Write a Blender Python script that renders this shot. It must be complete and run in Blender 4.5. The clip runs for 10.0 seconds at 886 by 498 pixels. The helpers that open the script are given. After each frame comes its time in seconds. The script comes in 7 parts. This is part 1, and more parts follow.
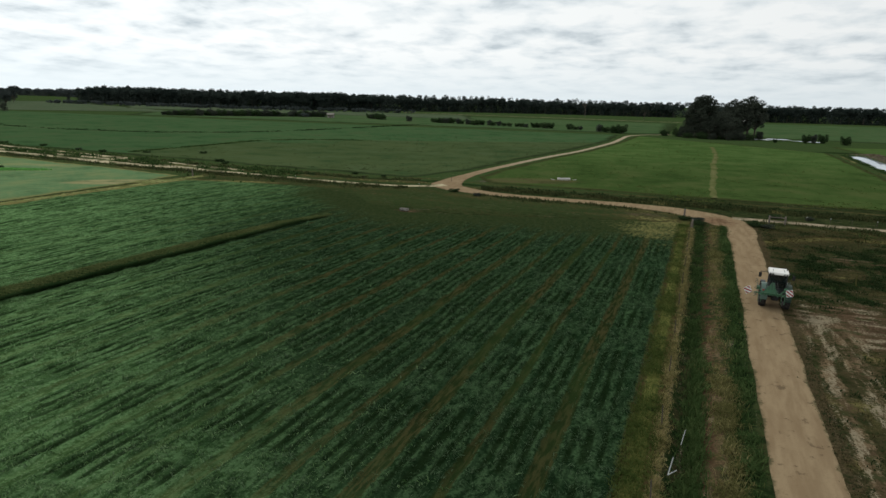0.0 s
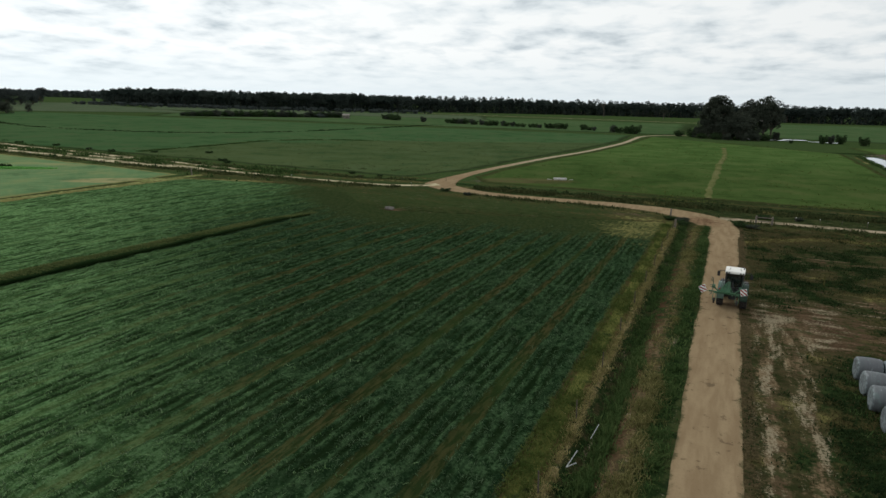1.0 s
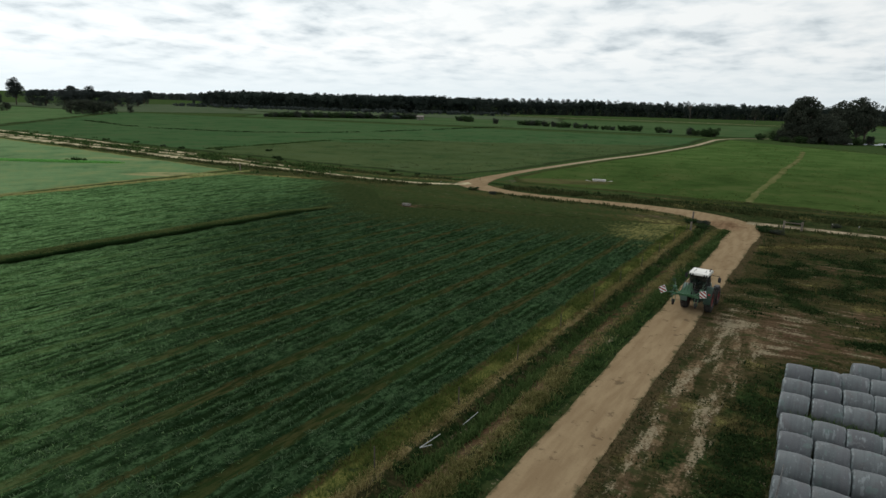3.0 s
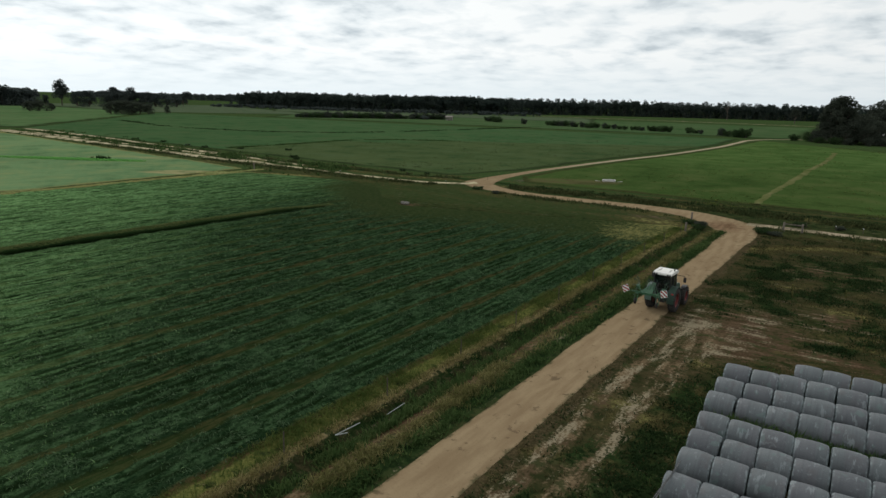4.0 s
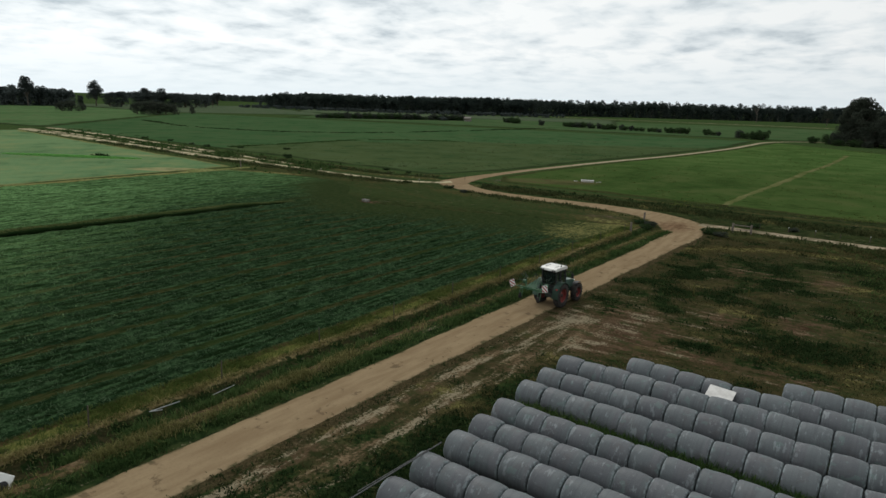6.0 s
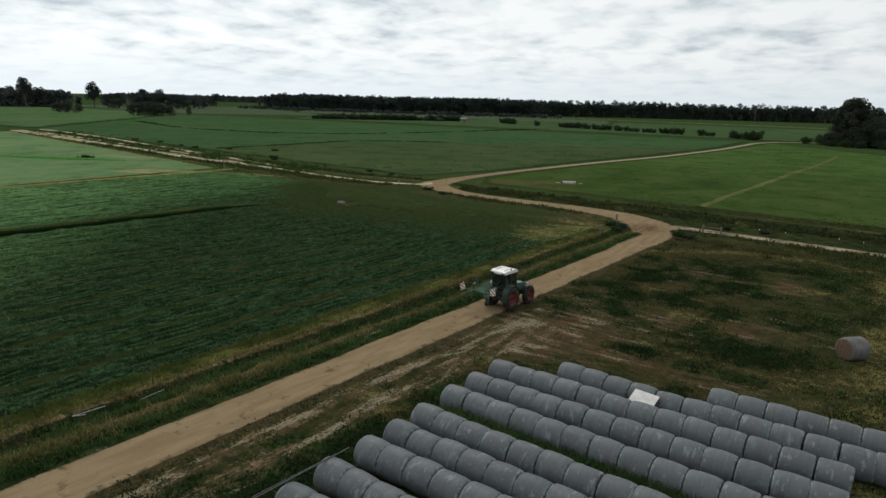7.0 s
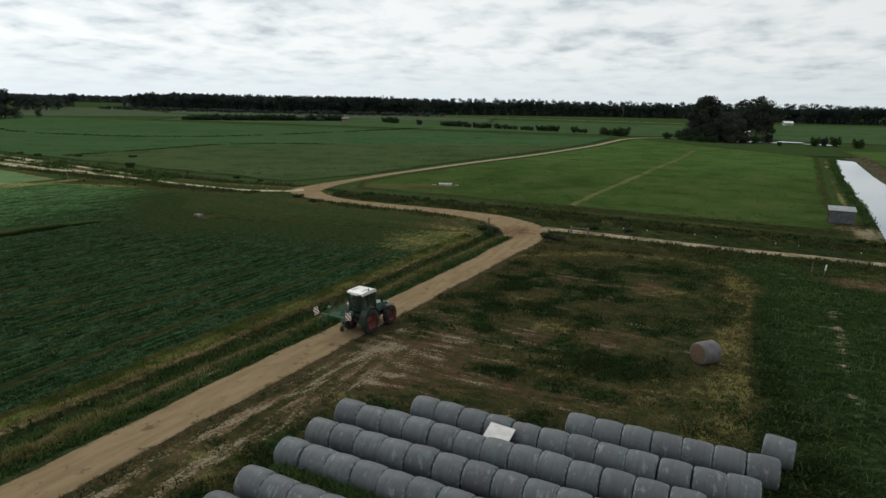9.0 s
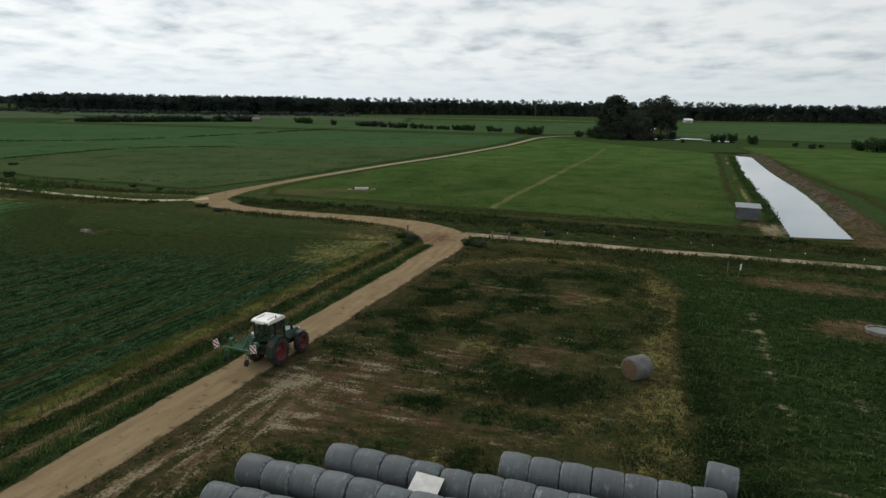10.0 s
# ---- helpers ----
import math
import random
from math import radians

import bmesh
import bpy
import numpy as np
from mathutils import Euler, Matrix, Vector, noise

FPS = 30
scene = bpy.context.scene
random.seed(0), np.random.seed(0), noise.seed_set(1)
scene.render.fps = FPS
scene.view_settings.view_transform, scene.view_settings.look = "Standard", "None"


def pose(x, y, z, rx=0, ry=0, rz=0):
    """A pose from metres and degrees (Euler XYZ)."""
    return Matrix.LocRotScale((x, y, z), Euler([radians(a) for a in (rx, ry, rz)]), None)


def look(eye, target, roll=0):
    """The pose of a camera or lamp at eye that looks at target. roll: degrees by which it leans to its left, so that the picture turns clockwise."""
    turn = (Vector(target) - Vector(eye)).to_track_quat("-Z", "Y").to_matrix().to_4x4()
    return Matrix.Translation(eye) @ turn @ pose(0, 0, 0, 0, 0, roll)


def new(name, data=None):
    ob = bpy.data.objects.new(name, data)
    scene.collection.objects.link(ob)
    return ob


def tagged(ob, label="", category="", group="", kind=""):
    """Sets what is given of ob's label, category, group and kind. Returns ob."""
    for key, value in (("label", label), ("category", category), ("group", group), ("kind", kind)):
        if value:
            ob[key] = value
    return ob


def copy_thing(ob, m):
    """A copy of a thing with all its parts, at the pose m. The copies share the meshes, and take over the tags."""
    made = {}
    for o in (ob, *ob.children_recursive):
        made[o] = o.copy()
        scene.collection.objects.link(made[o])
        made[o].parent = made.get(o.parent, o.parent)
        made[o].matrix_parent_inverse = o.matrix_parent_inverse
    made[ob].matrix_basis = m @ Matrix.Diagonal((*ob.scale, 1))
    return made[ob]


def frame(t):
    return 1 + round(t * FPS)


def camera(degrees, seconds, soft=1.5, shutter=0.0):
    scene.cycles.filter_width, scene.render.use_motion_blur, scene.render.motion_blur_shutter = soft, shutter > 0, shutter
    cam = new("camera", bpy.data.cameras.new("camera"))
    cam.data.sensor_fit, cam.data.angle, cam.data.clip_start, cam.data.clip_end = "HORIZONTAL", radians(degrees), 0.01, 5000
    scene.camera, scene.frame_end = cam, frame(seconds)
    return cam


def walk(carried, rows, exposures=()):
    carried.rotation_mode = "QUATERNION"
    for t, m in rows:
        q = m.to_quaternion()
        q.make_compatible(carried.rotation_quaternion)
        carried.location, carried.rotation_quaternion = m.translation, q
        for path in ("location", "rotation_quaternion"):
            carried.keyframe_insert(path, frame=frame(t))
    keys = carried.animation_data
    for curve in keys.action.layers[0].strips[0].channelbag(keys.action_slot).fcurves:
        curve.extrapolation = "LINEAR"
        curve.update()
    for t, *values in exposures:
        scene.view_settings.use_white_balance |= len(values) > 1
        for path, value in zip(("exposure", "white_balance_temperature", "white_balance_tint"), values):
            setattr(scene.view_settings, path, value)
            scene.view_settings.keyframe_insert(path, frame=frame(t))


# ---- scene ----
cam = camera(70.9, 10.0)
PATH = [
    (0, (2.356, -2.743, 14.238), (2.081, -0.818, 13.769), 1.6),
    (0.5, (4.715, -2.647, 14.225), (4.409, -0.727, 13.757), 1.6),
    (1, (7.143, -2.517, 14.192), (6.801, -0.602, 13.724), 1.5),
    (1.5, (9.353, -2.3, 14.106), (8.96, -0.395, 13.638), 1.5),
    (2, (11.656, -2.021, 14.017), (11.212, -0.128, 13.548), 1.5),
    (2.5, (13.786, -1.731, 13.943), (13.262, 0.142, 13.475), 1.5),
    (4, (20.961, -0.284, 13.919), (20.258, 1.529, 13.451), 1.4),
    (4.5, (23.282, 0.34, 13.869), (22.545, 2.139, 13.4), 1.4),
    (5, (25.777, 1.006, 13.845), (25.012, 2.793, 13.378), 1.5),
    (5.5, (28.091, 1.707, 13.805), (27.308, 3.487, 13.339), 1.4),
    (6, (30.459, 2.488, 13.88), (29.663, 4.263, 13.414), 1.5),
    (7.5, (34.575, 4.707, 14.37), (33.774, 6.48, 13.905), 1.4),
    (8, (34.991, 5.518, 14.539), (34.225, 7.306, 14.075), 1.3),
    (8.5, (35.061, 6.443, 14.681), (34.399, 8.273, 14.217), 1.2),
    (9, (34.857, 7.873, 14.806), (34.383, 9.759, 14.343), 1.1),
    (9.5, (34.575, 9.409, 14.962), (34.207, 11.319, 14.5), 1.1),
    (10, (34.353, 11.161, 15.165), (34.13, 13.094, 14.703), 0.9),
]
walk(cam, [(t, look(eye, target, roll)) for t, eye, target, roll in PATH], [(0, 0.04), (2.5, 0.02), (6, -0.03), (10, -0.09)])

# ---- world, sun ----
world = bpy.data.worlds.new("overcast_sky")
scene.world = world
world.use_nodes = True
SUN_DIR = Vector((-0.45, 0.66, 0.80)).normalized()


def sky_nodes(nt):
    nt.nodes.clear()
    out = nt.nodes.new("ShaderNodeOutputWorld")
    sky = nt.nodes.new("ShaderNodeTexSky")
    sky.sky_type, sky.sun_disc = "NISHITA", False
    sky.sun_elevation = math.asin(SUN_DIR.z)
    sky.sun_rotation = math.atan2(SUN_DIR.x, SUN_DIR.y)
    clear = nt.nodes.new("ShaderNodeBackground")
    clear.inputs["Strength"].default_value = 0.10
    nt.links.new(sky.outputs["Color"], clear.inputs["Color"])
    co = nt.nodes.new("ShaderNodeTexCoord")
    sep = nt.nodes.new("ShaderNodeSeparateXYZ")
    nt.links.new(co.outputs["Generated"], sep.inputs[0])

    def math_node(op, a, b=None, clamp=False):
        n = nt.nodes.new("ShaderNodeMath")
        n.operation, n.use_clamp = op, clamp
        for k, v in enumerate((a, b)):
            if v is None:
                continue
            if isinstance(v, (int, float)):
                n.inputs[k].default_value = v
            else:
                nt.links.new(v, n.inputs[k])
        return n.outputs[0]

    up = math_node("ADD", math_node("MAXIMUM", sep.outputs["Z"], 0.0), 0.16)
    flat = nt.nodes.new("ShaderNodeCombineXYZ")
    nt.links.new(math_node("DIVIDE", sep.outputs["X"], up), flat.inputs[0])
    nt.links.new(math_node("DIVIDE", sep.outputs["Y"], up), flat.inputs[1])

    def cloud_noise(scale, detail, rough, shift):
        mp = nt.nodes.new("ShaderNodeMapping")
        mp.inputs["Location"].default_value = shift
        mp.inputs["Rotation"].default_value = (0, 0, 0.25)
        mp.inputs["Scale"].default_value = (scale * 1.0, scale * 0.9, scale)
        nt.links.new(flat.outputs[0], mp.inputs[0])
        n = nt.nodes.new("ShaderNodeTexNoise")
        n.inputs["Scale"].default_value = 1.0
        n.inputs["Detail"].default_value = detail
        n.inputs["Roughness"].default_value = rough
        n.inputs["Distortion"].default_value = 0.15
        nt.links.new(mp.outputs[0], n.inputs["Vector"])
        return n.outputs[0]

    wide = cloud_noise(0.75, 3, 0.5, (3.1, 7.4, 0))
    fine = cloud_noise(3.6, 6, 0.54, (1.7, 0.4, 5))
    mixed = math_node("ADD", math_node("MULTIPLY", wide, 0.32), math_node("MULTIPLY", fine, 0.68))
    # thick undersides are grey, thin parts bright; towards the horizon it all evens out to white
    ramp = nt.nodes.new("ShaderNodeValToRGB")
    ramp.color_ramp.elements[0].position, ramp.color_ramp.elements[0].color = 0.44, (0.955, 0.985, 0.985, 1)
    ramp.color_ramp.elements[1].position, ramp.color_ramp.elements[1].color = 0.69, (0.45, 0.525, 0.575, 1)
    mid = ramp.color_ramp.elements.new(0.54)
    mid.color = (0.80, 0.86, 0.885, 1)
    nt.links.new(mixed, ramp.inputs[0])
    low = nt.nodes.new("ShaderNodeMapRange")
    low.inputs["From Min"].default_value, low.inputs["From Max"].default_value = 0.0, 0.07
    nt.links.new(sep.outputs["Z"], low.inputs["Value"])
    even = nt.nodes.new("ShaderNodeMix")
    even.data_type = "RGBA"
    even.inputs["A"].default_value = (0.78, 0.86, 0.895, 1)
    nt.links.new(low.outputs[0], even.inputs["Factor"])
    nt.links.new(ramp.outputs[0], even.inputs["B"])
    cloud = nt.nodes.new("ShaderNodeBackground")
    cloud.inputs["Strength"].default_value = 1.02
    nt.links.new(even.outputs["Result"], cloud.inputs["Color"])
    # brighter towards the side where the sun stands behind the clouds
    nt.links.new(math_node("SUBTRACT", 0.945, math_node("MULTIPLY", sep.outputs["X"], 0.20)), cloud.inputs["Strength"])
    # a few thin gaps of clear sky
    gap = nt.nodes.new("ShaderNodeMapRange")
    gap.inputs["From Min"].default_value, gap.inputs["From Max"].default_value = 0.24, 0.30
    nt.links.new(wide, gap.inputs["Value"])
    both = nt.nodes.new("ShaderNodeMixShader")
    high = nt.nodes.new("ShaderNodeMapRange")
    high.inputs["From Min"].default_value, high.inputs["From Max"].default_value = 0.10, 0.2
    high.inputs["To Min"].default_value, high.inputs["To Max"].default_value = 1.0, 0.0
    nt.links.new(sep.outputs["Z"], high.inputs["Value"])
    nt.links.new(math_node("MAXIMUM", gap.outputs[0], high.outputs[0]), both.inputs[0])
    nt.links.new(clear.outputs[0], both.inputs[1])
    nt.links.new(cloud.outputs[0], both.inputs[2])
    nt.links.new(both.outputs[0], out.inputs["Surface"])


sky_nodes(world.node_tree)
sun_data = bpy.data.lights.new("sun", "SUN")
sun_data.energy, sun_data.angle, sun_data.color = 0.9, radians(14), (1.0, 0.96, 0.9)
sun = new("sun", sun_data)
sun.matrix_world = look(SUN_DIR * 100, (0, 0, 0))


# ---- materials ----
def node_mat(name, rough=0.9, spec=0.25, metal=0.0):
    m = bpy.data.materials.new(name)
    m.use_nodes = True
    b = m.node_tree.nodes["Principled BSDF"]
    b.inputs["Roughness"].default_value = rough
    b.inputs["Specular IOR Level"].default_value = spec
    b.inputs["Metallic"].default_value = metal
    return m, m.node_tree, b


def place_node(nt):
    return nt.nodes.new("ShaderNodeNewGeometry").outputs["Position"]


def local_node(nt):
    return nt.nodes.new("ShaderNodeTexCoord").outputs["Object"]


def noise_node(nt, where, scale, detail=3, rough=0.55, stretch=None, turn=0.0):
    if stretch:
        mp = nt.nodes.new("ShaderNodeMapping")
        mp.vector_type = "TEXTURE"
        mp.inputs["Scale"].default_value = [1 / v for v in stretch]
        mp.inputs["Rotation"].default_value = (0, 0, turn)
        nt.links.new(where, mp.inputs[0])
        where = mp.outputs[0]
    n = nt.nodes.new("ShaderNodeTexNoise")
    n.inputs["Scale"].default_value = scale
    n.inputs["Detail"].default_value = detail
    n.inputs["Roughness"].default_value = rough
    nt.links.new(where, n.inputs["Vector"])
    return n.outputs[0]


def span(nt, value, lo, hi, smooth=True):
    n = nt.nodes.new("ShaderNodeMapRange")
    n.interpolation_type = "SMOOTHSTEP" if smooth else "LINEAR"
    n.inputs["From Min"].default_value, n.inputs["From Max"].default_value = lo, hi
    nt.links.new(value, n.inputs["Value"])
    return n.outputs[0]


def calc(nt, op, a, b):
    n = nt.nodes.new("ShaderNodeMath")
    n.operation = op
    for k, v in enumerate((a, b)):
        if isinstance(v, (int, float)):
            n.inputs[k].default_value = v
        else:
            nt.links.new(v, n.inputs[k])
    return n.outputs[0]


def blend(nt, fac, a, b):
    n = nt.nodes.new("ShaderNodeMix")
    n.data_type = "RGBA"
    for key, v in (("Factor", fac), ("A", a), ("B", b)):
        if isinstance(v, (int, float)):
            n.inputs[key].default_value = v
        elif isinstance(v, tuple):
            n.inputs[key].default_value = (*v, 1)
        else:
            nt.links.new(v, n.inputs[key])
    return n.outputs["Result"]


def bump(nt, b, height, strength, distance):
    n = nt.nodes.new("ShaderNodeBump")
    n.inputs["Strength"].default_value, n.inputs["Distance"].default_value = strength, distance
    nt.links.new(height, n.inputs["Height"])
    nt.links.new(n.outputs[0], b.inputs["Normal"])


def attr(nt, name):
    n = nt.nodes.new("ShaderNodeAttribute")
    n.attribute_name = name
    return n.outputs["Fac"]


def mask(nt, name, grain, width=0.16, amount=0.8):
    """A float attribute with its edge broken up by a grain."""
    v = calc(nt, "ADD", attr(nt, name), calc(nt, "MULTIPLY", calc(nt, "SUBTRACT", grain, 0.5), amount))
    return span(nt, v, 0.5 - width, 0.5 + width)


def paint_mat(name, colour, rough=0.45, spec=0.4, metal=0.0, wear=0.25, dirt=(0.10, 0.08, 0.06)):
    m, nt, b = node_mat(name, rough, spec, metal)
    w = local_node(nt)
    patch = span(nt, noise_node(nt, w, 2.3, 5, 0.65), 0.45, 0.75)
    grain = noise_node(nt, w, 22, 3)
    tint = blend(nt, calc(nt, "MULTIPLY", grain, 0.4), colour, tuple(c * 0.7 for c in colour))
    nt.links.new(blend(nt, calc(nt, "MULTIPLY", patch, wear), tint, dirt), b.inputs["Base Color"])
    bump(nt, b, grain, 0.08, 0.01)
    return m


def blade_mat(name, colours, rough=0.7, single=0.6, size=0.22):
    """Grass or leaves: each blade takes one of a range of tints."""
    m, nt, b = node_mat(name, rough, 0.0)
    ramp = nt.nodes.new("ShaderNodeValToRGB")
    els = ramp.color_ramp.elements
    els[0].position, els[0].color = 0.0, (*colours[0], 1)
    els[1].position, els[1].color = 1.0, (*colours[-1], 1)
    for k, c in enumerate(colours[1:-1]):
        els.new((k + 1) / (len(colours) - 1)).color = (*c, 1)
    rnd = nt.nodes.new("ShaderNodeNewGeometry").outputs["Random Per Island"]
    broad = span(nt, noise_node(nt, place_node(nt), size, 4, 0.6), 0.3, 0.7)
    mix = calc(nt, "ADD", calc(nt, "MULTIPLY", rnd, single), calc(nt, "MULTIPLY", broad, 1 - single))
    nt.links.new(mix, ramp.inputs[0])
    nt.links.new(ramp.outputs[0], b.inputs["Base Color"])
    thin = nt.nodes.new("ShaderNodeBsdfTranslucent")
    nt.links.new(ramp.outputs[0], thin.inputs["Color"])
    both = nt.nodes.new("ShaderNodeMixShader")
    both.inputs[0].default_value = 0.4
    nt.links.new(b.outputs[0], both.inputs[1])
    nt.links.new(thin.outputs[0], both.inputs[2])
    nt.links.new(both.outputs[0], nt.nodes["Material Output"].inputs["Surface"])
    return m


def across_node(nt, w, wander=0.5):
    """Metres east of the line on which the field's rows and the track run, wandering a little."""
    sep = nt.nodes.new("ShaderNodeSeparateXYZ")
    nt.links.new(w, sep.inputs[0])
    s = calc(nt, "SUBTRACT", sep.outputs["X"], calc(nt, "MULTIPLY", sep.outputs["Y"], 0.25))
    sway = noise_node(nt, w, 0.30, 4, 0.6)
    return calc(nt, "ADD", s, calc(nt, "MULTIPLY", calc(nt, "SUBTRACT", sway, 0.5), wander))


def strip_of(nt, s, middle, half, soft):
    """1 on a strip along the rows, 0 beside it."""
    away = calc(nt, "ABSOLUTE", calc(nt, "SUBTRACT", s, middle), 0.0)
    return span(nt, away, half + soft, half)


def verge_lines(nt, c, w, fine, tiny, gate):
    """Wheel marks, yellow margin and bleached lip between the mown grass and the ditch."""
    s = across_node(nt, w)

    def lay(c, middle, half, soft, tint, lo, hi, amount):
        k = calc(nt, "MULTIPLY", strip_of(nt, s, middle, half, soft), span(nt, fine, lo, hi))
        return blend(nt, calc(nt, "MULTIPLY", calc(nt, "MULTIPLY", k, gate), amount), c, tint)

    yellow = blend(nt, span(nt, tiny, 0.3, 0.7), (0.066, 0.080, 0.019), (0.155, 0.150, 0.046))
    soil = blend(nt, span(nt, tiny, 0.3, 0.7), (0.040, 0.027, 0.012), (0.082, 0.056, 0.026))
    lip = blend(nt, span(nt, tiny, 0.3, 0.7), (0.080, 0.064, 0.028), (0.235, 0.180, 0.092))
    c = lay(c, 2.05, 0.38, 0.25, yellow, 0.34, 0.48, 0.85)
    c = lay(c, 1.42, 0.12, 0.16, soil, 0.42, 0.56, 0.8)
    c = lay(c, 2.50, 0.13, 0.14, soil, 0.38, 0.50, 0.9)
    c = lay(c, 10.2, 0.28, 0.25, blend(nt, span(nt, tiny, 0.35, 0.65), (0.034, 0.026, 0.014), (0.070, 0.052, 0.028)), 0.36, 0.50, 0.85)
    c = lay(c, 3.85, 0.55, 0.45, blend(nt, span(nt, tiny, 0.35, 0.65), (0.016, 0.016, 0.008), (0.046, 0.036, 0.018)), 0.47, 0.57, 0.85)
    c = lay(c, 2.86, 0.09, 0.13, lip, 0.40, 0.50, 1.0)
    c = lay(c, 4.75, 0.22, 0.30, blend(nt, span(nt, tiny, 0.35, 0.65), (0.030, 0.017, 0.010), (0.066, 0.036, 0.021)), 0.46, 0.54, 0.9)
    return lay(c, 5.35, 0.25, 0.40, blend(nt, span(nt, tiny, 0.35, 0.65), (0.048, 0.034, 0.017), (0.112, 0.080, 0.042)), 0.47, 0.57, 0.85)


def ground_mat():
    m, nt, b = node_mat("rough_ground", 0.95, 0.0)
    w = place_node(nt)
    big, med = noise_node(nt, w, 0.045, 4), noise_node(nt, w, 0.35, 4)
    fine, tiny = noise_node(nt, w, 1.6, 5, 0.65), noise_node(nt, w, 7.0, 4, 0.65)
    drag = noise_node(nt, w, 0.75, 5, 0.65, (2.6, 0.36, 1.0), -0.245)
    clod = noise_node(nt, w, 1.05, 5, 0.7, (0.8, 1.15, 1.0), -0.2)
    sweep = noise_node(nt, w, 0.75, 5, 0.65, (0.42, 2.0, 1.0), -0.2)
    ways = calc(nt, "ADD", calc(nt, "MULTIPLY", drag, attr(nt, "track")), calc(nt, "MULTIPLY", sweep, calc(nt, "SUBTRACT", 1.0, attr(nt, "track"))))
    worn = calc(nt, "ADD", calc(nt, "MULTIPLY", ways, 0.6), calc(nt, "MULTIPLY", tiny, 0.4))
    mixed = calc(nt, "ADD", calc(nt, "MULTIPLY", clod, 0.5), calc(nt, "MULTIPLY", fine, 0.5))
    green = blend(nt, span(nt, big, 0.35, 0.65), (0.021, 0.032, 0.011), (0.034, 0.044, 0.016))
    green = blend(nt, span(nt, fine, 0.45, 0.7), green, (0.036, 0.031, 0.013))
    green = blend(nt, calc(nt, "MULTIPLY", span(nt, clod, 0.46, 0.58), 0.8), green, (0.008, 0.015, 0.006))
    green = blend(nt, attr(nt, "yard"), green, blend(nt, span(nt, mixed, 0.40, 0.58), (0.019, 0.019, 0.008), (0.056, 0.042, 0.021)))
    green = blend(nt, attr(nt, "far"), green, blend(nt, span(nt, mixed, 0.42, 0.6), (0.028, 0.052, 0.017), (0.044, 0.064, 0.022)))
    lush = blend(nt, span(nt, fine, 0.38, 0.64), (0.007, 0.015, 0.005), (0.022, 0.037, 0.012))
    dry = blend(nt, span(nt, tiny, 0.35, 0.7), (0.038, 0.036, 0.014), (0.078, 0.066, 0.027))
    dry = blend(nt, span(nt, fine, 0.5, 0.72), dry, (0.025, 0.028, 0.010))
    straw = blend(nt, span(nt, tiny, 0.3, 0.7), (0.082, 0.080, 0.026), (0.165, 0.144, 0.056))
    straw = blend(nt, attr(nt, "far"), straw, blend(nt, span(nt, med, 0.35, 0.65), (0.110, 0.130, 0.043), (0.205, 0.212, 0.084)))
    bare = blend(nt, span(nt, worn, 0.38, 0.62), (0.052, 0.037, 0.020), (0.150, 0.107, 0.062))
    clay = blend(nt, span(nt, worn, 0.40, 0.60), (0.030, 0.019, 0.011), (0.092, 0.060, 0.036))
    bare = blend(nt, attr(nt, "track"), clay, bare)
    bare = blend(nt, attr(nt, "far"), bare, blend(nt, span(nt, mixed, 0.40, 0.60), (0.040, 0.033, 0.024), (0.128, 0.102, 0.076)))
    bare = blend(nt, span(nt, med, 0.50, 0.64), bare, (0.062, 0.043, 0.024))
    bare = blend(nt, calc(nt, "MULTIPLY", span(nt, clod, 0.50, 0.60), 0.85), bare, (0.030, 0.036, 0.014))
    pale = blend(nt, tiny, (0.135, 0.112, 0.070), (0.245, 0.205, 0.138))
    c = blend(nt, mask(nt, "lush", mixed, 0.11, 2.4), green, lush)
    c = blend(nt, mask(nt, "dry", mixed, 0.25, 3.0), c, dry)
    c = blend(nt, span(nt, calc(nt, "ADD", attr(nt, "dry"), calc(nt, "MULTIPLY", calc(nt, "SUBTRACT", fine, 0.5), 2.0)), 0.7, 1.05), c, straw)
    c = blend(nt, mask(nt, "bare", calc(nt, "ADD", calc(nt, "MULTIPLY", mixed, 0.5), calc(nt, "MULTIPLY", worn, 0.5)), 0.2, 4.2), c, bare)
    c = blend(nt, mask(nt, "pale", worn, 0.22, 4.2), c, pale)
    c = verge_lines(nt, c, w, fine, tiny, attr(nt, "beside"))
    nt.links.new(c, b.inputs["Base Color"])
    bump(nt, b, calc(nt, "ADD", calc(nt, "MULTIPLY", fine, 0.7), calc(nt, "MULTIPLY", tiny, 0.3)), 0.7, 0.12)
    return m


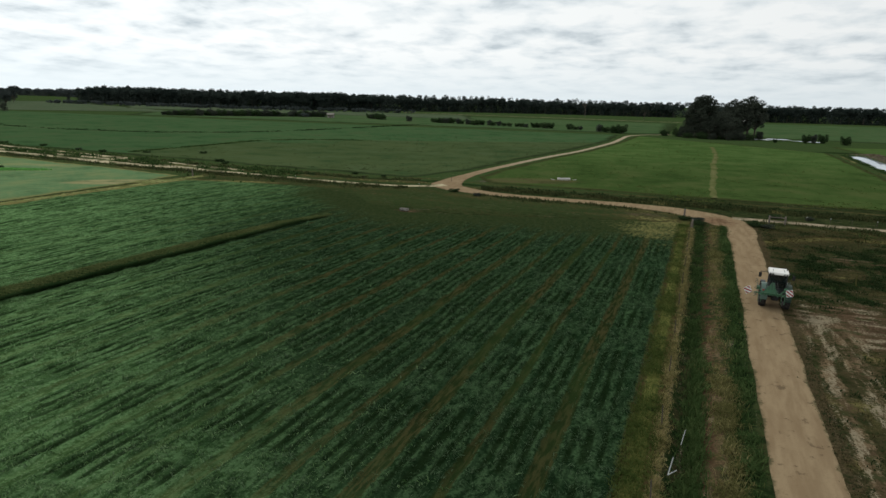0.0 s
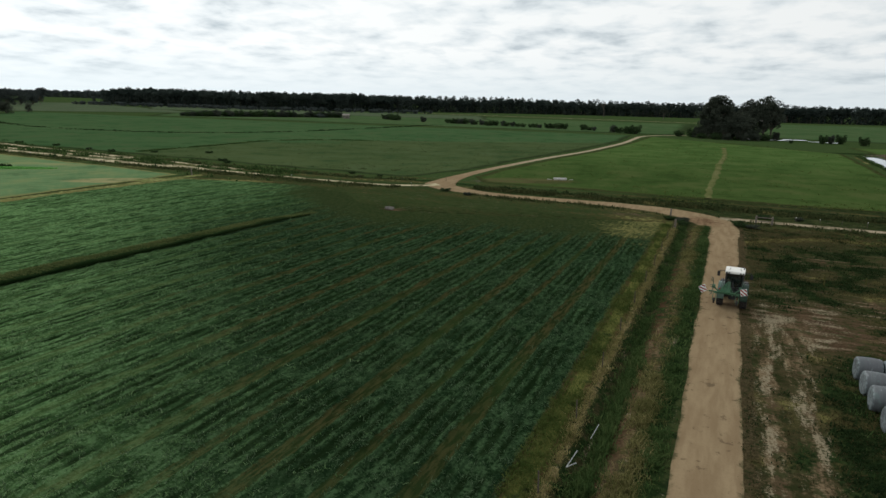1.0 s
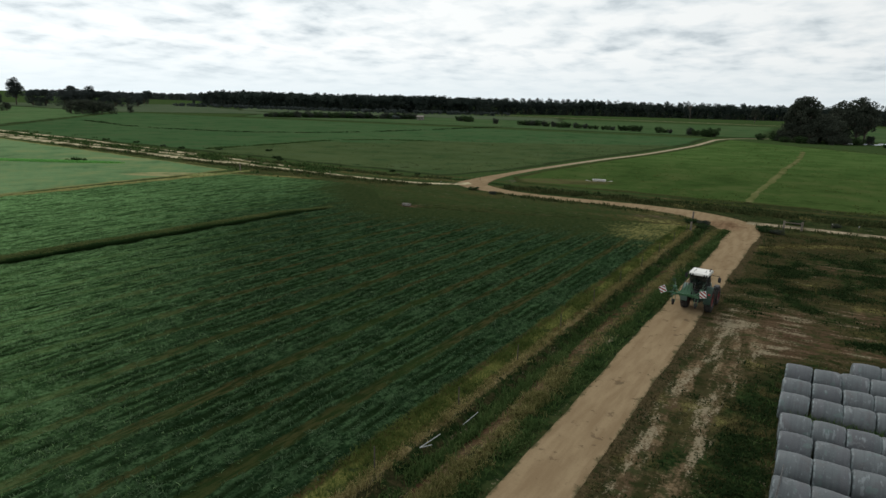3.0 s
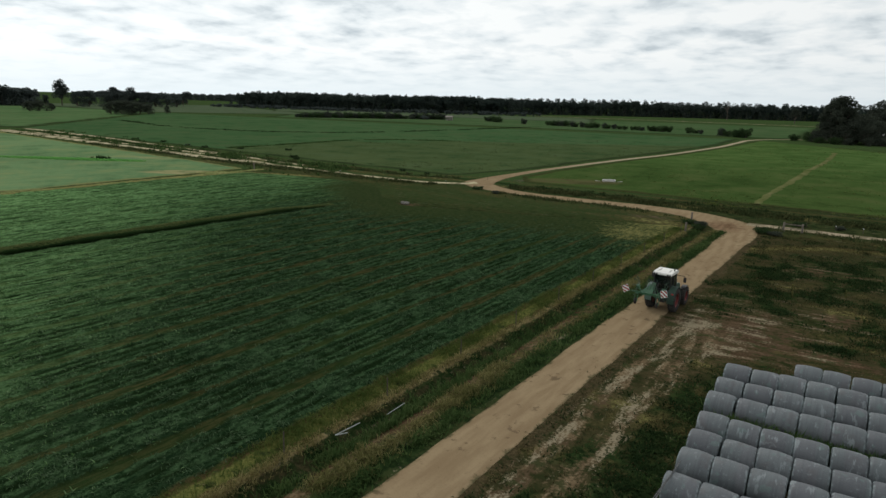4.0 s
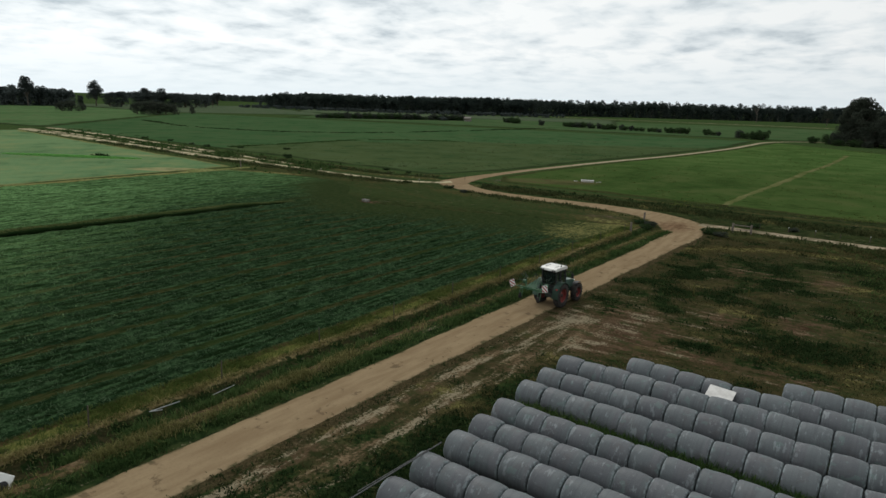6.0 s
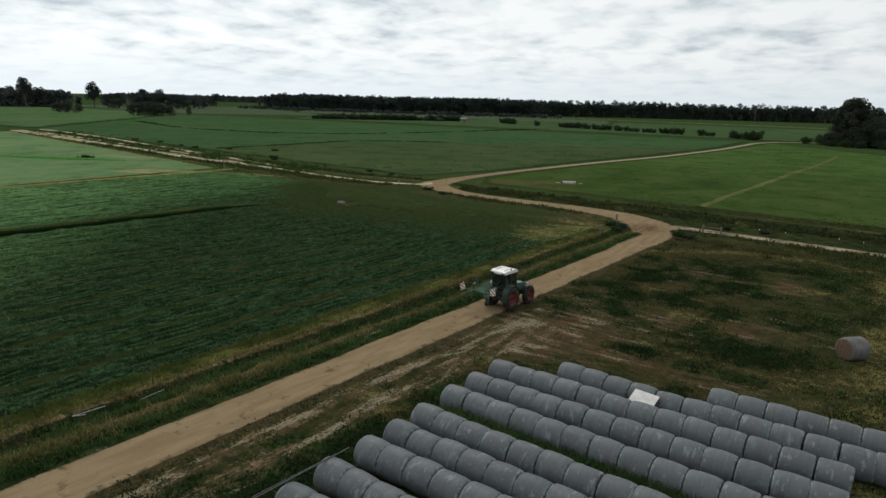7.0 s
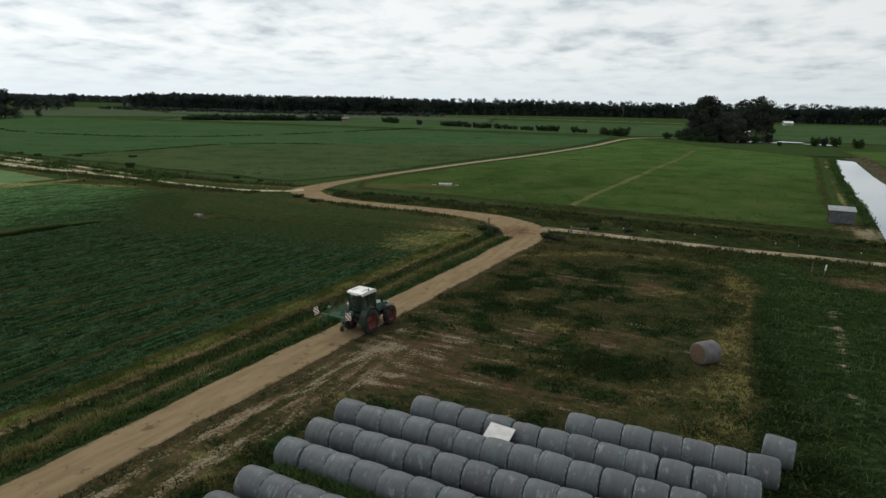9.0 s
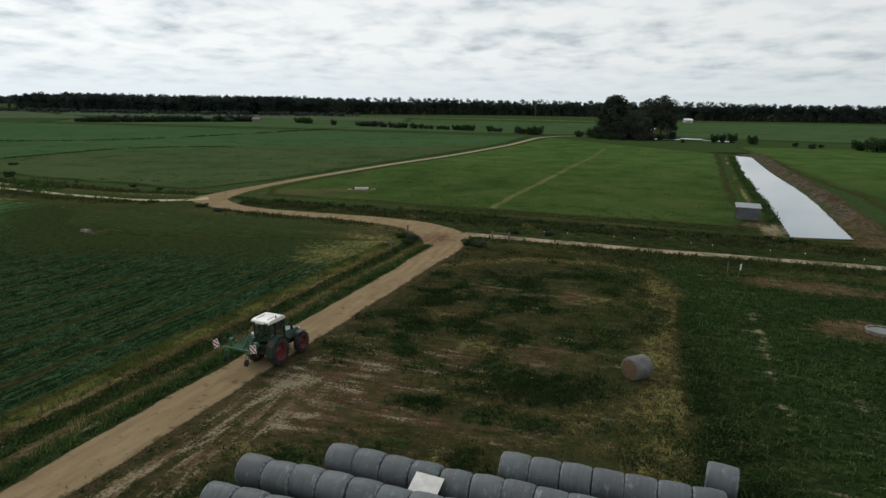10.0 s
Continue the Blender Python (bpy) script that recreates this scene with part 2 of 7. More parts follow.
def pasture_mat(name, dark, light, straw, lines=0.0, turn=0.0, border=(0.027, 0.040, 0.016), second=None, brightened=None):
    m, nt, b = node_mat(name, 0.95, 0.0)
    w = place_node(nt)
    big, med = noise_node(nt, w, 0.03, 4, 0.6), noise_node(nt, w, 0.11, 5, 0.65)
    fine, tiny = noise_node(nt, w, 0.9, 5, 0.65), noise_node(nt, w, 4.5, 4, 0.65)
    streak = noise_node(nt, w, 0.25, 4, 0.6, (0.25, 2.2, 1.0), turn)
    c = blend(nt, span(nt, big, 0.35, 0.65), dark, light)
    if second:
        c = blend(nt, mask(nt, "second", med, 0.2, 0.8), c, blend(nt, span(nt, big, 0.35, 0.65), *second))
    c = blend(nt, calc(nt, "MULTIPLY", span(nt, med, 0.48, 0.64), 0.7), c, straw)
    c = blend(nt, calc(nt, "MULTIPLY", span(nt, med, 0.47, 0.35), 0.6), c, tuple(0.62 * x for x in dark))
    c = blend(nt, calc(nt, "MULTIPLY", span(nt, streak, 0.45, 0.7), lines), c, tuple(0.6 * x for x in dark))
    c = blend(nt, calc(nt, "MULTIPLY", span(nt, fine, 0.45, 0.75), 0.5), c, straw)
    c = blend(nt, calc(nt, "MULTIPLY", span(nt, tiny, 0.5, 0.75), 0.35), c, tuple(0.5 * x for x in dark))
    c = blend(nt, mask(nt, "border", med, 0.3, 1.6), c, blend(nt, span(nt, fine, 0.4, 0.65), border, tuple(0.6 * x for x in border)))
    # brighter green towards the far end of the pasture
    if brightened:
        c = blend(nt, calc(nt, "MULTIPLY", attr(nt, "brightened"), 0.6), c, blend(nt, span(nt, med, 0.35, 0.65), *brightened))
    nt.links.new(c, b.inputs["Base Color"])
    bump(nt, b, fine, 0.5, 0.1)
    return m


def mown_mat():
    m, nt, b = node_mat("mown_grass", 0.92, 0.0)
    w = place_node(nt)
    big = noise_node(nt, w, 0.05, 3)
    comb = noise_node(nt, w, 1.0, 4, 0.65, (5.0, 0.7, 1.0), -0.26)
    clump = noise_node(nt, w, 1.0, 4, 0.62, (2.9, 1.25, 1.0), -0.26)
    strand, tiny = noise_node(nt, w, 5.5, 4, 0.7), noise_node(nt, w, 11.0, 4, 0.7)
    rowed = noise_node(nt, w, 1.0, 4, 0.6, (2.0, 0.20, 1.0), -0.26)
    fine = calc(nt, "ADD", calc(nt, "MULTIPLY", clump, 0.45), calc(nt, "MULTIPLY", strand, 0.55))
    # heaps of limp grass, shade in the hollows painted dark, and single pale strands
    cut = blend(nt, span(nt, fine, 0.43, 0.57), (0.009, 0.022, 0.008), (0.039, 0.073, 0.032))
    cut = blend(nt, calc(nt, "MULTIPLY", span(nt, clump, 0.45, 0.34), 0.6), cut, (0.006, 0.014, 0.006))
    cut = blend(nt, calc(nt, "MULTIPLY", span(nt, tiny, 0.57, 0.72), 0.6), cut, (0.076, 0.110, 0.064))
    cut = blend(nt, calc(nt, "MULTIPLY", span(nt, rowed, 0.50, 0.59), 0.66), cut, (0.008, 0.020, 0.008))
    stub = blend(nt, span(nt, comb, 0.42, 0.58), (0.015, 0.023, 0.008), (0.046, 0.044, 0.017))
    stub = blend(nt, calc(nt, "MULTIPLY", span(nt, big, 0.42, 0.62), 0.7), stub, (0.019, 0.037, 0.011))
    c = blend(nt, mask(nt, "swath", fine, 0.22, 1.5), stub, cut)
    # the sunlit west of the field is painted in with this paler hay
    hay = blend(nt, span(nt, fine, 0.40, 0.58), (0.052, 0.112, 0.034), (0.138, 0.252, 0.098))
    # painted shade in the hollows and along the rows here too
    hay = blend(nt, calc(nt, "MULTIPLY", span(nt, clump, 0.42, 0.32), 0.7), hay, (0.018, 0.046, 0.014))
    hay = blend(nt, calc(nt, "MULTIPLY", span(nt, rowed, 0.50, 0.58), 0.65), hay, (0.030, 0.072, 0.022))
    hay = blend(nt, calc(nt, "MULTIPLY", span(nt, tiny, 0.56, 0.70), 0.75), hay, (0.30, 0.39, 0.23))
    c = blend(nt, calc(nt, "MULTIPLY", attr(nt, "sunlit"), 0.92), c, hay)
    # shadow lines under the windrows, painted dark along the furrows
    c = blend(nt, calc(nt, "MULTIPLY", mask(nt, "shaded_furrow", strand, 0.3, 1.0), 0.8), c, (0.007, 0.015, 0.005))
    c = blend(nt, mask(nt, "edge", fine, 0.25, 0.9), c, blend(nt, tiny, (0.044, 0.064, 0.016), (0.098, 0.104, 0.030)))
    c = blend(nt, mask(nt, "headland", rowed, 0.3, 1.2), c, blend(nt, span(nt, fine, 0.40, 0.60), (0.015, 0.028, 0.010), (0.036, 0.046, 0.017)))
    c = blend(nt, mask(nt, "golden", fine, 0.2, 1.6), c, blend(nt, tiny, (0.090, 0.088, 0.028), (0.22, 0.20, 0.078)))
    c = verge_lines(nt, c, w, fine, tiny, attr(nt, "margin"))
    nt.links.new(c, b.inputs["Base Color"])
    bump(nt, b, calc(nt, "ADD", calc(nt, "MULTIPLY", fine, 0.6), calc(nt, "MULTIPLY", tiny, 0.4)), 1.0, 0.16)
    return m


def road_mat(name, light, dark, stain, broken=0.0):
    m, nt, b = node_mat(name, 0.95, 0.0)
    w = place_node(nt)
    big = noise_node(nt, w, 0.12, 4)
    drag = noise_node(nt, w, 0.8, 4, 0.6, (2.6, 0.35, 1.0), -0.245)
    fine, tiny = noise_node(nt, w, 1.3, 5, 0.65), noise_node(nt, w, 11, 4, 0.7)
    c = blend(nt, span(nt, drag, 0.35, 0.68), light, dark)
    c = blend(nt, calc(nt, "MULTIPLY", span(nt, big, 0.45, 0.7), 0.5), c, dark)
    c = blend(nt, calc(nt, "MULTIPLY", span(nt, tiny, 0.45, 0.75), 0.35), c, tuple(0.72 * x for x in dark))
    c = blend(nt, calc(nt, "MULTIPLY", span(nt, fine, 0.585, 0.66), 0.65), c, stain)
    c = blend(nt, mask(nt, "turned", fine, 0.3, 1.2), c, blend(nt, span(nt, drag, 0.4, 0.6), (0.105, 0.064, 0.036), (0.168, 0.108, 0.064)))
    c = blend(nt, calc(nt, "MULTIPLY", attr(nt, "dusty"), 0.75), c, blend(nt, span(nt, fine, 0.35, 0.65), (0.36, 0.31, 0.215), (0.27, 0.225, 0.145)))
    if broken:
        gap = noise_node(nt, w, 0.22, 5, 0.7)
        c = blend(nt, calc(nt, "MULTIPLY", span(nt, gap, 0.47, 0.56), broken), c, (0.040, 0.044, 0.018))
    c = blend(nt, mask(nt, "verge", fine, 0.2, 1.6), c, (0.075, 0.066, 0.034))
    nt.links.new(c, b.inputs["Base Color"])
    bump(nt, b, calc(nt, "ADD", calc(nt, "MULTIPLY", fine, 0.5), calc(nt, "MULTIPLY", tiny, 0.3)), 0.6, 0.05)
    return m


def wrap_mat():
    m, nt, b = node_mat("bale_wrap", 0.55, 0.3)
    w = local_node(nt)
    rnd = nt.nodes.new("ShaderNodeObjectInfo").outputs["Random"]
    shift = nt.nodes.new("ShaderNodeVectorMath")
    shift.operation = "ADD"
    comb = nt.nodes.new("ShaderNodeCombineXYZ")
    nt.links.new(calc(nt, "MULTIPLY", rnd, 37.0), comb.inputs[0])
    nt.links.new(calc(nt, "MULTIPLY", rnd, 11.0), comb.inputs[1])
    nt.links.new(w, shift.inputs[0])
    nt.links.new(comb.outputs[0], shift.inputs[1])
    w2 = shift.outputs[0]
    big, fine = noise_node(nt, w2, 1.4, 4, 0.6), noise_node(nt, w2, 6, 5, 0.65)
    ring = noise_node(nt, w2, 1.0, 3, 0.6, (9.0, 0.5, 0.5))
    sep = nt.nodes.new("ShaderNodeSeparateXYZ")
    nt.links.new(w, sep.inputs[0])
    # the last turns of film end part way along the bale, greener on one side of that line than on the other
    turn = span(nt, calc(nt, "ADD", sep.outputs["X"], calc(nt, "MULTIPLY", calc(nt, "SUBTRACT", rnd, 0.35), 1.3)), -0.015, 0.015)
    c = blend(nt, rnd, (0.078, 0.083, 0.089), (0.120, 0.124, 0.131))
    c = blend(nt, calc(nt, "MULTIPLY", turn, 0.55), c, (0.088, 0.104, 0.106))
    c = blend(nt, calc(nt, "MULTIPLY", span(nt, ring, 0.4, 0.7), 0.5), c, (0.062, 0.066, 0.072))
    c = blend(nt, calc(nt, "MULTIPLY", span(nt, big, 0.52, 0.72), 0.6), c, (0.080, 0.075, 0.076))
    c = blend(nt, calc(nt, "MULTIPLY", span(nt, noise_node(nt, w2, 2.0, 2, 0.5), 0.63, 0.68), 0.45), c, (0.10, 0.145, 0.135))
    scuff = calc(nt, "MULTIPLY", span(nt, fine, 0.56, 0.66), span(nt, noise_node(nt, w2, 0.9, 2), 0.48, 0.58))
    strips = span(nt, noise_node(nt, w2, 1.0, 4, 0.65, (4.0, 1.4, 1.4)), 0.60, 0.66)
    c = blend(nt, calc(nt, "MULTIPLY", scuff, 0.18), c, (0.34, 0.36, 0.37))
    # the wrap is paler along the shoulders
    end = span(nt, calc(nt, "ABSOLUTE", sep.outputs["X"], 0.0), 0.50, 0.57)
    c = blend(nt, calc(nt, "MULTIPLY", calc(nt, "MULTIPLY", end, span(nt, fine, 0.44, 0.58)), 0.62), c, (0.23, 0.275, 0.28))
    c = blend(nt, calc(nt, "MULTIPLY", strips, 0.40), c, (0.25, 0.28, 0.285))
    nt.links.new(c, b.inputs["Base Color"])
    bump(nt, b, calc(nt, "ADD", calc(nt, "MULTIPLY", ring, 0.5), calc(nt, "MULTIPLY", fine, 0.5)), 0.6, 0.05)
    return m


def plain_mat(name, a, c2, rough=0.8, spec=0.3, metal=0.0, scale=3.0):
    m, nt, b = node_mat(name, rough, spec, metal)
    w = local_node(nt)
    f = noise_node(nt, w, scale, 5, 0.65)
    nt.links.new(blend(nt, span(nt, f, 0.3, 0.7), a, c2), b.inputs["Base Color"])
    bump(nt, b, noise_node(nt, w, scale * 6, 3), 0.3, 0.01)
    return m


def water_mat(name, tint):
    """Still water that mirrors the sky over its own tint."""
    m, nt, b = node_mat(name, 0.05, 0.5)
    b.inputs["Base Color"].default_value = (*tint, 1)
    b.inputs["IOR"].default_value = 1.34
    bump(nt, b, noise_node(nt, place_node(nt), 1.5, 3), 0.04, 0.02)
    return m


M_GROUND = ground_mat()
M_MOWN = mown_mat()
M_ROAD = road_mat("sandy_track", (0.246, 0.182, 0.108), (0.188, 0.133, 0.077), (0.092, 0.064, 0.039))
M_PALE_LANE = road_mat("pale_lane", (0.33, 0.27, 0.185), (0.23, 0.182, 0.122), (0.09, 0.075, 0.045), 0.55)
M_WEEDY_LANE = road_mat("weedy_lane", (0.44, 0.385, 0.25), (0.32, 0.27, 0.165), (0.08, 0.075, 0.04), 0.8)
M_COW_PASTURE = pasture_mat("grazed_pasture", (0.036, 0.078, 0.030), (0.048, 0.090, 0.036), (0.058, 0.082, 0.036), 0.25, 1.2, second=((0.043, 0.064, 0.024), (0.056, 0.076, 0.030)))
M_EAST_PASTURE = pasture_mat("green_pasture", (0.031, 0.058, 0.015), (0.044, 0.073, 0.020), (0.064, 0.082, 0.027), 0.15, 1.3, (0.040, 0.046, 0.017), ((0.060, 0.056, 0.024), (0.085, 0.074, 0.034)), ((0.044, 0.086, 0.022), (0.070, 0.118, 0.034)))
M_WEST_PASTURE = pasture_mat("pale_pasture", (0.085, 0.152, 0.068), (0.118, 0.190, 0.088), (0.165, 0.195, 0.085), 0.3, 1.2, (0.16, 0.165, 0.066), ((0.20, 0.19, 0.086), (0.31, 0.275, 0.145)))
M_FAR_PASTURE = pasture_mat("far_pasture", (0.040, 0.080, 0.030), (0.058, 0.098, 0.040), (0.068, 0.082, 0.038), 0.6)
M_FAR_FRESH = pasture_mat("fresh_far_pasture", (0.054, 0.108, 0.040), (0.078, 0.132, 0.054), (0.086, 0.104, 0.048), 0.5)
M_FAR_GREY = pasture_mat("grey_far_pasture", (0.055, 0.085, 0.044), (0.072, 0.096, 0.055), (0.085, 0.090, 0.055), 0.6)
# pale tint raises the channel's brightness above what the surface mirrors
M_WATER = water_mat("pale_water", (0.21, 0.255, 0.285))
M_TROUGH_WATER = water_mat("murky_water", (0.050, 0.056, 0.050))
M_WRAP = wrap_mat()
M_OLD_WRAP = plain_mat("weathered_wrap", (0.070, 0.068, 0.066), (0.130, 0.124, 0.120), 0.6, 0.3, 0, 2)
M_STRAW = plain_mat("straw_face", (0.075, 0.050, 0.032), (0.17, 0.115, 0.075), 0.9, 0.1, 0, 9)
M_CUT_BLADE = blade_mat("cut_grass_blades", [(0.005, 0.014, 0.005), (0.022, 0.045, 0.019), (0.064, 0.104, 0.052), (0.122, 0.168, 0.100)], 0.7, 0.6, 1.6)
# pale tints carry the sunlight painted on the field's west side
M_SUNLIT_BLADE = blade_mat("sunlit_grass_blades", [(0.016, 0.042, 0.011), (0.060, 0.118, 0.038), (0.135, 0.212, 0.092), (0.22, 0.30, 0.165)], 0.7, 0.6, 1.6)
M_WEED_BLADE = blade_mat("weed_blades", [(0.018, 0.038, 0.012), (0.045, 0.080, 0.025), (0.105, 0.142, 0.050)])
M_VIVID_BLADE = blade_mat("wet_grass_blades", [(0.080, 0.240, 0.050), (0.135, 0.340, 0.085), (0.21, 0.43, 0.13)])
M_TUFT_BLADE = blade_mat("tuft_blades", [(0.009, 0.018, 0.007), (0.018, 0.033, 0.012), (0.036, 0.054, 0.020)], 0.8, 0.4, 0.6)
M_DRY_BLADE = blade_mat("dry_grass_blades", [(0.052, 0.064, 0.020), (0.125, 0.120, 0.043), (0.29, 0.245, 0.115)])
M_YARD_BLADE = blade_mat("yard_grass_blades", [(0.008, 0.018, 0.006), (0.016, 0.031, 0.010), (0.031, 0.042, 0.015), (0.060, 0.055, 0.023), (0.105, 0.084, 0.038)], 0.8, 0.3, 0.75)
M_STRAW_BLADE = blade_mat("straw_grass_blades", [(0.020, 0.019, 0.008), (0.044, 0.037, 0.016), (0.078, 0.062, 0.028), (0.140, 0.110, 0.052)], 0.8, 0.6, 0.5)
M_MARGIN_BLADE = blade_mat("margin_blades", [(0.034, 0.060, 0.015), (0.066, 0.092, 0.024), (0.135, 0.142, 0.044)], 0.8, 0.5, 0.5)
M_CREST_BLADE = blade_mat("bleached_straw_blades", [(0.090, 0.082, 0.030), (0.19, 0.165, 0.066), (0.34, 0.285, 0.14)], 0.8, 0.6, 0.6)
M_STRIP_BLADE = blade_mat("uncut_grass_blades", [(0.050, 0.074, 0.024), (0.086, 0.108, 0.038), (0.140, 0.145, 0.058)])
M_OLIVE_BLADE = blade_mat("olive_grass_blades", [(0.026, 0.042, 0.016), (0.050, 0.062, 0.024), (0.085, 0.082, 0.034)])
M_LEAF = blade_mat("dull_leaves", [(0.032, 0.040, 0.029), (0.050, 0.060, 0.045), (0.080, 0.088, 0.066)])
M_LEAF_GREEN = blade_mat("green_leaves", [(0.018, 0.036, 0.014), (0.032, 0.056, 0.022), (0.052, 0.080, 0.034)])
# the next three leaf tints carry distance haze in their colour
M_LEAF_GREY = blade_mat("haze_grey_leaves", [(0.054, 0.068, 0.064), (0.078, 0.094, 0.090), (0.106, 0.122, 0.116)], 0.7, 0.3, 0.08)
M_HAZE_LEAF = blade_mat("hazy_gum_leaves", [(0.034, 0.043, 0.039), (0.050, 0.061, 0.057), (0.074, 0.087, 0.081)], 0.7, 0.3, 0.08)
M_WOOD_LEAF = blade_mat("gum_leaves", [(0.022, 0.031, 0.027), (0.036, 0.048, 0.041), (0.060, 0.075, 0.064)], 0.7, 0.2, 0.08)
M_BARK = plain_mat("grey_bark", (0.06, 0.05, 0.04), (0.13, 0.11, 0.09), 0.9, 0.1, 0, 2)
M_POST = plain_mat("weathered_post", (0.09, 0.075, 0.06), (0.20, 0.17, 0.14), 0.9, 0.15, 0, 6)
M_OLD_POST = plain_mat("dark_old_post", (0.040, 0.034, 0.026), (0.10, 0.085, 0.066), 0.9, 0.15, 0, 6)
M_WHITE = paint_mat("white_paint", (0.74, 0.74, 0.71), 0.5, 0.4, 0, 0.3, (0.3, 0.27, 0.22))
M_BOARD = plain_mat("weathered_white_board", (0.46, 0.44, 0.41), (0.62, 0.60, 0.57), 0.7, 0.3, 0, 2)
M_PIPE = plain_mat("galvanised_pipe", (0.22, 0.23, 0.22), (0.36, 0.37, 0.36), 0.7, 0.3, 0.3, 8)
M_DARK_STEEL = plain_mat("tarnished_steel", (0.055, 0.055, 0.055), (0.12, 0.12, 0.118), 0.7, 0.3, 0.3, 8)
M_SHEET = plain_mat("corrugated_steel", (0.14, 0.155, 0.165), (0.23, 0.245, 0.255), 0.5, 0.5, 0.4, 2)
M_PALE_SHEET = plain_mat("pale_roof_sheet", (0.42, 0.44, 0.45), (0.60, 0.62, 0.62), 0.5, 0.4, 0.1, 2)
M_CONCRETE = plain_mat("pale_concrete", (0.34, 0.32, 0.28), (0.50, 0.48, 0.43), 0.9, 0.2, 0, 4)
M_DIRTY_CONCRETE = plain_mat("dirty_concrete", (0.11, 0.10, 0.082), (0.24, 0.22, 0.19), 0.9, 0.2, 0, 3)
M_GREEN = paint_mat("tractor_green", (0.012, 0.044, 0.022), 0.35, 0.5, 0, 0.35)
# darker dusty green, with the shade on the right fender mixed in
M_SHADED_GREEN = paint_mat("shaded_dusty_green", (0.012, 0.036, 0.022), 0.5, 0.35, 0, 0.3, (0.05, 0.042, 0.034))
M_LIGHT_GREEN = paint_mat("implement_green", (0.028, 0.100, 0.045), 0.42, 0.45, 0, 0.3)
M_SHIELD = paint_mat("shield_green", (0.034, 0.135, 0.058), 0.42, 0.45, 0, 0.25)
M_HOOD = paint_mat("faded_hood_green", (0.070, 0.125, 0.098), 0.35, 0.5, 0, 0.25)
M_RED = paint_mat("rim_red", (0.15, 0.022, 0.020), 0.45, 0.4, 0, 0.4)
M_SIGN_RED = paint_mat("warning_red", (0.40, 0.030, 0.032), 0.5, 0.4, 0, 0.15)
M_ROOF = paint_mat("cab_roof_white", (0.72, 0.70, 0.65), 0.4, 0.45, 0, 0.22, (0.32, 0.29, 0.25))
M_RUBBER = plain_mat("dusty_rubber", (0.012, 0.012, 0.012), (0.050, 0.044, 0.038), 0.9, 0.2, 0, 3)
M_BLACK = plain_mat("black_plastic", (0.010, 0.010, 0.011), (0.024, 0.024, 0.024), 0.6, 0.4, 0, 5)
M_GLASS, _nt, _b = node_mat("cab_glass", 0.05, 0.5)
_b.inputs["Base Color"].default_value = (0.05, 0.07, 0.065, 1)
_b.inputs["Transmission Weight"].default_value = 0.75


# ---- mesh helpers ----
def value_noise(x, y, size, seed=0):
    """Smooth random values from 0 to 1 on a lattice of that size."""
    x, y = np.asarray(x, float) / size, np.asarray(y, float) / size
    xi, yi = np.floor(x), np.floor(y)
    fx, fy = x - xi, y - yi
    fx, fy = fx * fx * (3 - 2 * fx), fy * fy * (3 - 2 * fy)

    def corner(a, b):
        v = np.sin(a * 127.1 + b * 311.7 + seed * 74.7) * 43758.5453
        return v - np.floor(v)

    top = corner(xi, yi) * (1 - fx) + corner(xi + 1, yi) * fx
    low = corner(xi, yi + 1) * (1 - fx) + corner(xi + 1, yi + 1) * fx
    return top * (1 - fy) + low * fy


def fractal(x, y, size, seed=0):
    return 0.55 * value_noise(x, y, size, seed) + 0.3 * value_noise(x, y, size / 2.3, seed + 1) + 0.15 * value_noise(x, y, size / 5.1, seed + 2)


def ease(v, lo, hi):
    t = np.clip((v - lo) / (hi - lo), 0, 1)
    return t * t * (3 - 2 * t)


def bell(v, middle, width):
    return np.exp(-((v - middle) / width) ** 2)


def big_mesh(name, verts, faces, material, smooth=False, values=None):
    """A mesh from arrays: verts (n, 3), faces (m, 3 or 4)."""
    verts, faces = np.asarray(verts, np.float32), np.asarray(faces, np.int32)
    me = bpy.data.meshes.new(name)
    k = faces.shape[1]
    me.vertices.add(len(verts))
    me.vertices.foreach_set("co", verts.ravel())
    me.loops.add(faces.size)
    me.loops.foreach_set("vertex_index", faces.ravel())
    me.polygons.add(len(faces))
    me.polygons.foreach_set("loop_start", np.arange(0, faces.size, k, dtype=np.int32))
    me.polygons.foreach_set("use_smooth", np.full(len(faces), smooth))
    me.update(calc_edges=True)
    for key, v in (values or {}).items():
        me.attributes.new(key, "FLOAT", "POINT").data.foreach_set("value", np.asarray(v, np.float32).ravel())
    me.materials.append(material)
    return me


def grid_faces(nu, nv):
    i, j = np.meshgrid(np.arange(nu - 1), np.arange(nv - 1), indexing="ij")
    a = (i * nv + j).ravel()
    return np.stack([a, a + nv, a + nv + 1, a + 1], 1)


def part(name, bm, material, parent=None, label="", smooth=True):
    me = bpy.data.meshes.new(name)
    bmesh.ops.recalc_face_normals(bm, faces=bm.faces)
    bm.to_mesh(me)
    bm.free()
    for p in me.polygons:
        p.use_smooth = smooth
    if smooth:
        me.set_sharp_from_angle(angle=radians(35))
    me.materials.append(material)
    ob = new(name, me)
    if parent:
        ob.parent = parent
    return tagged(ob, label)


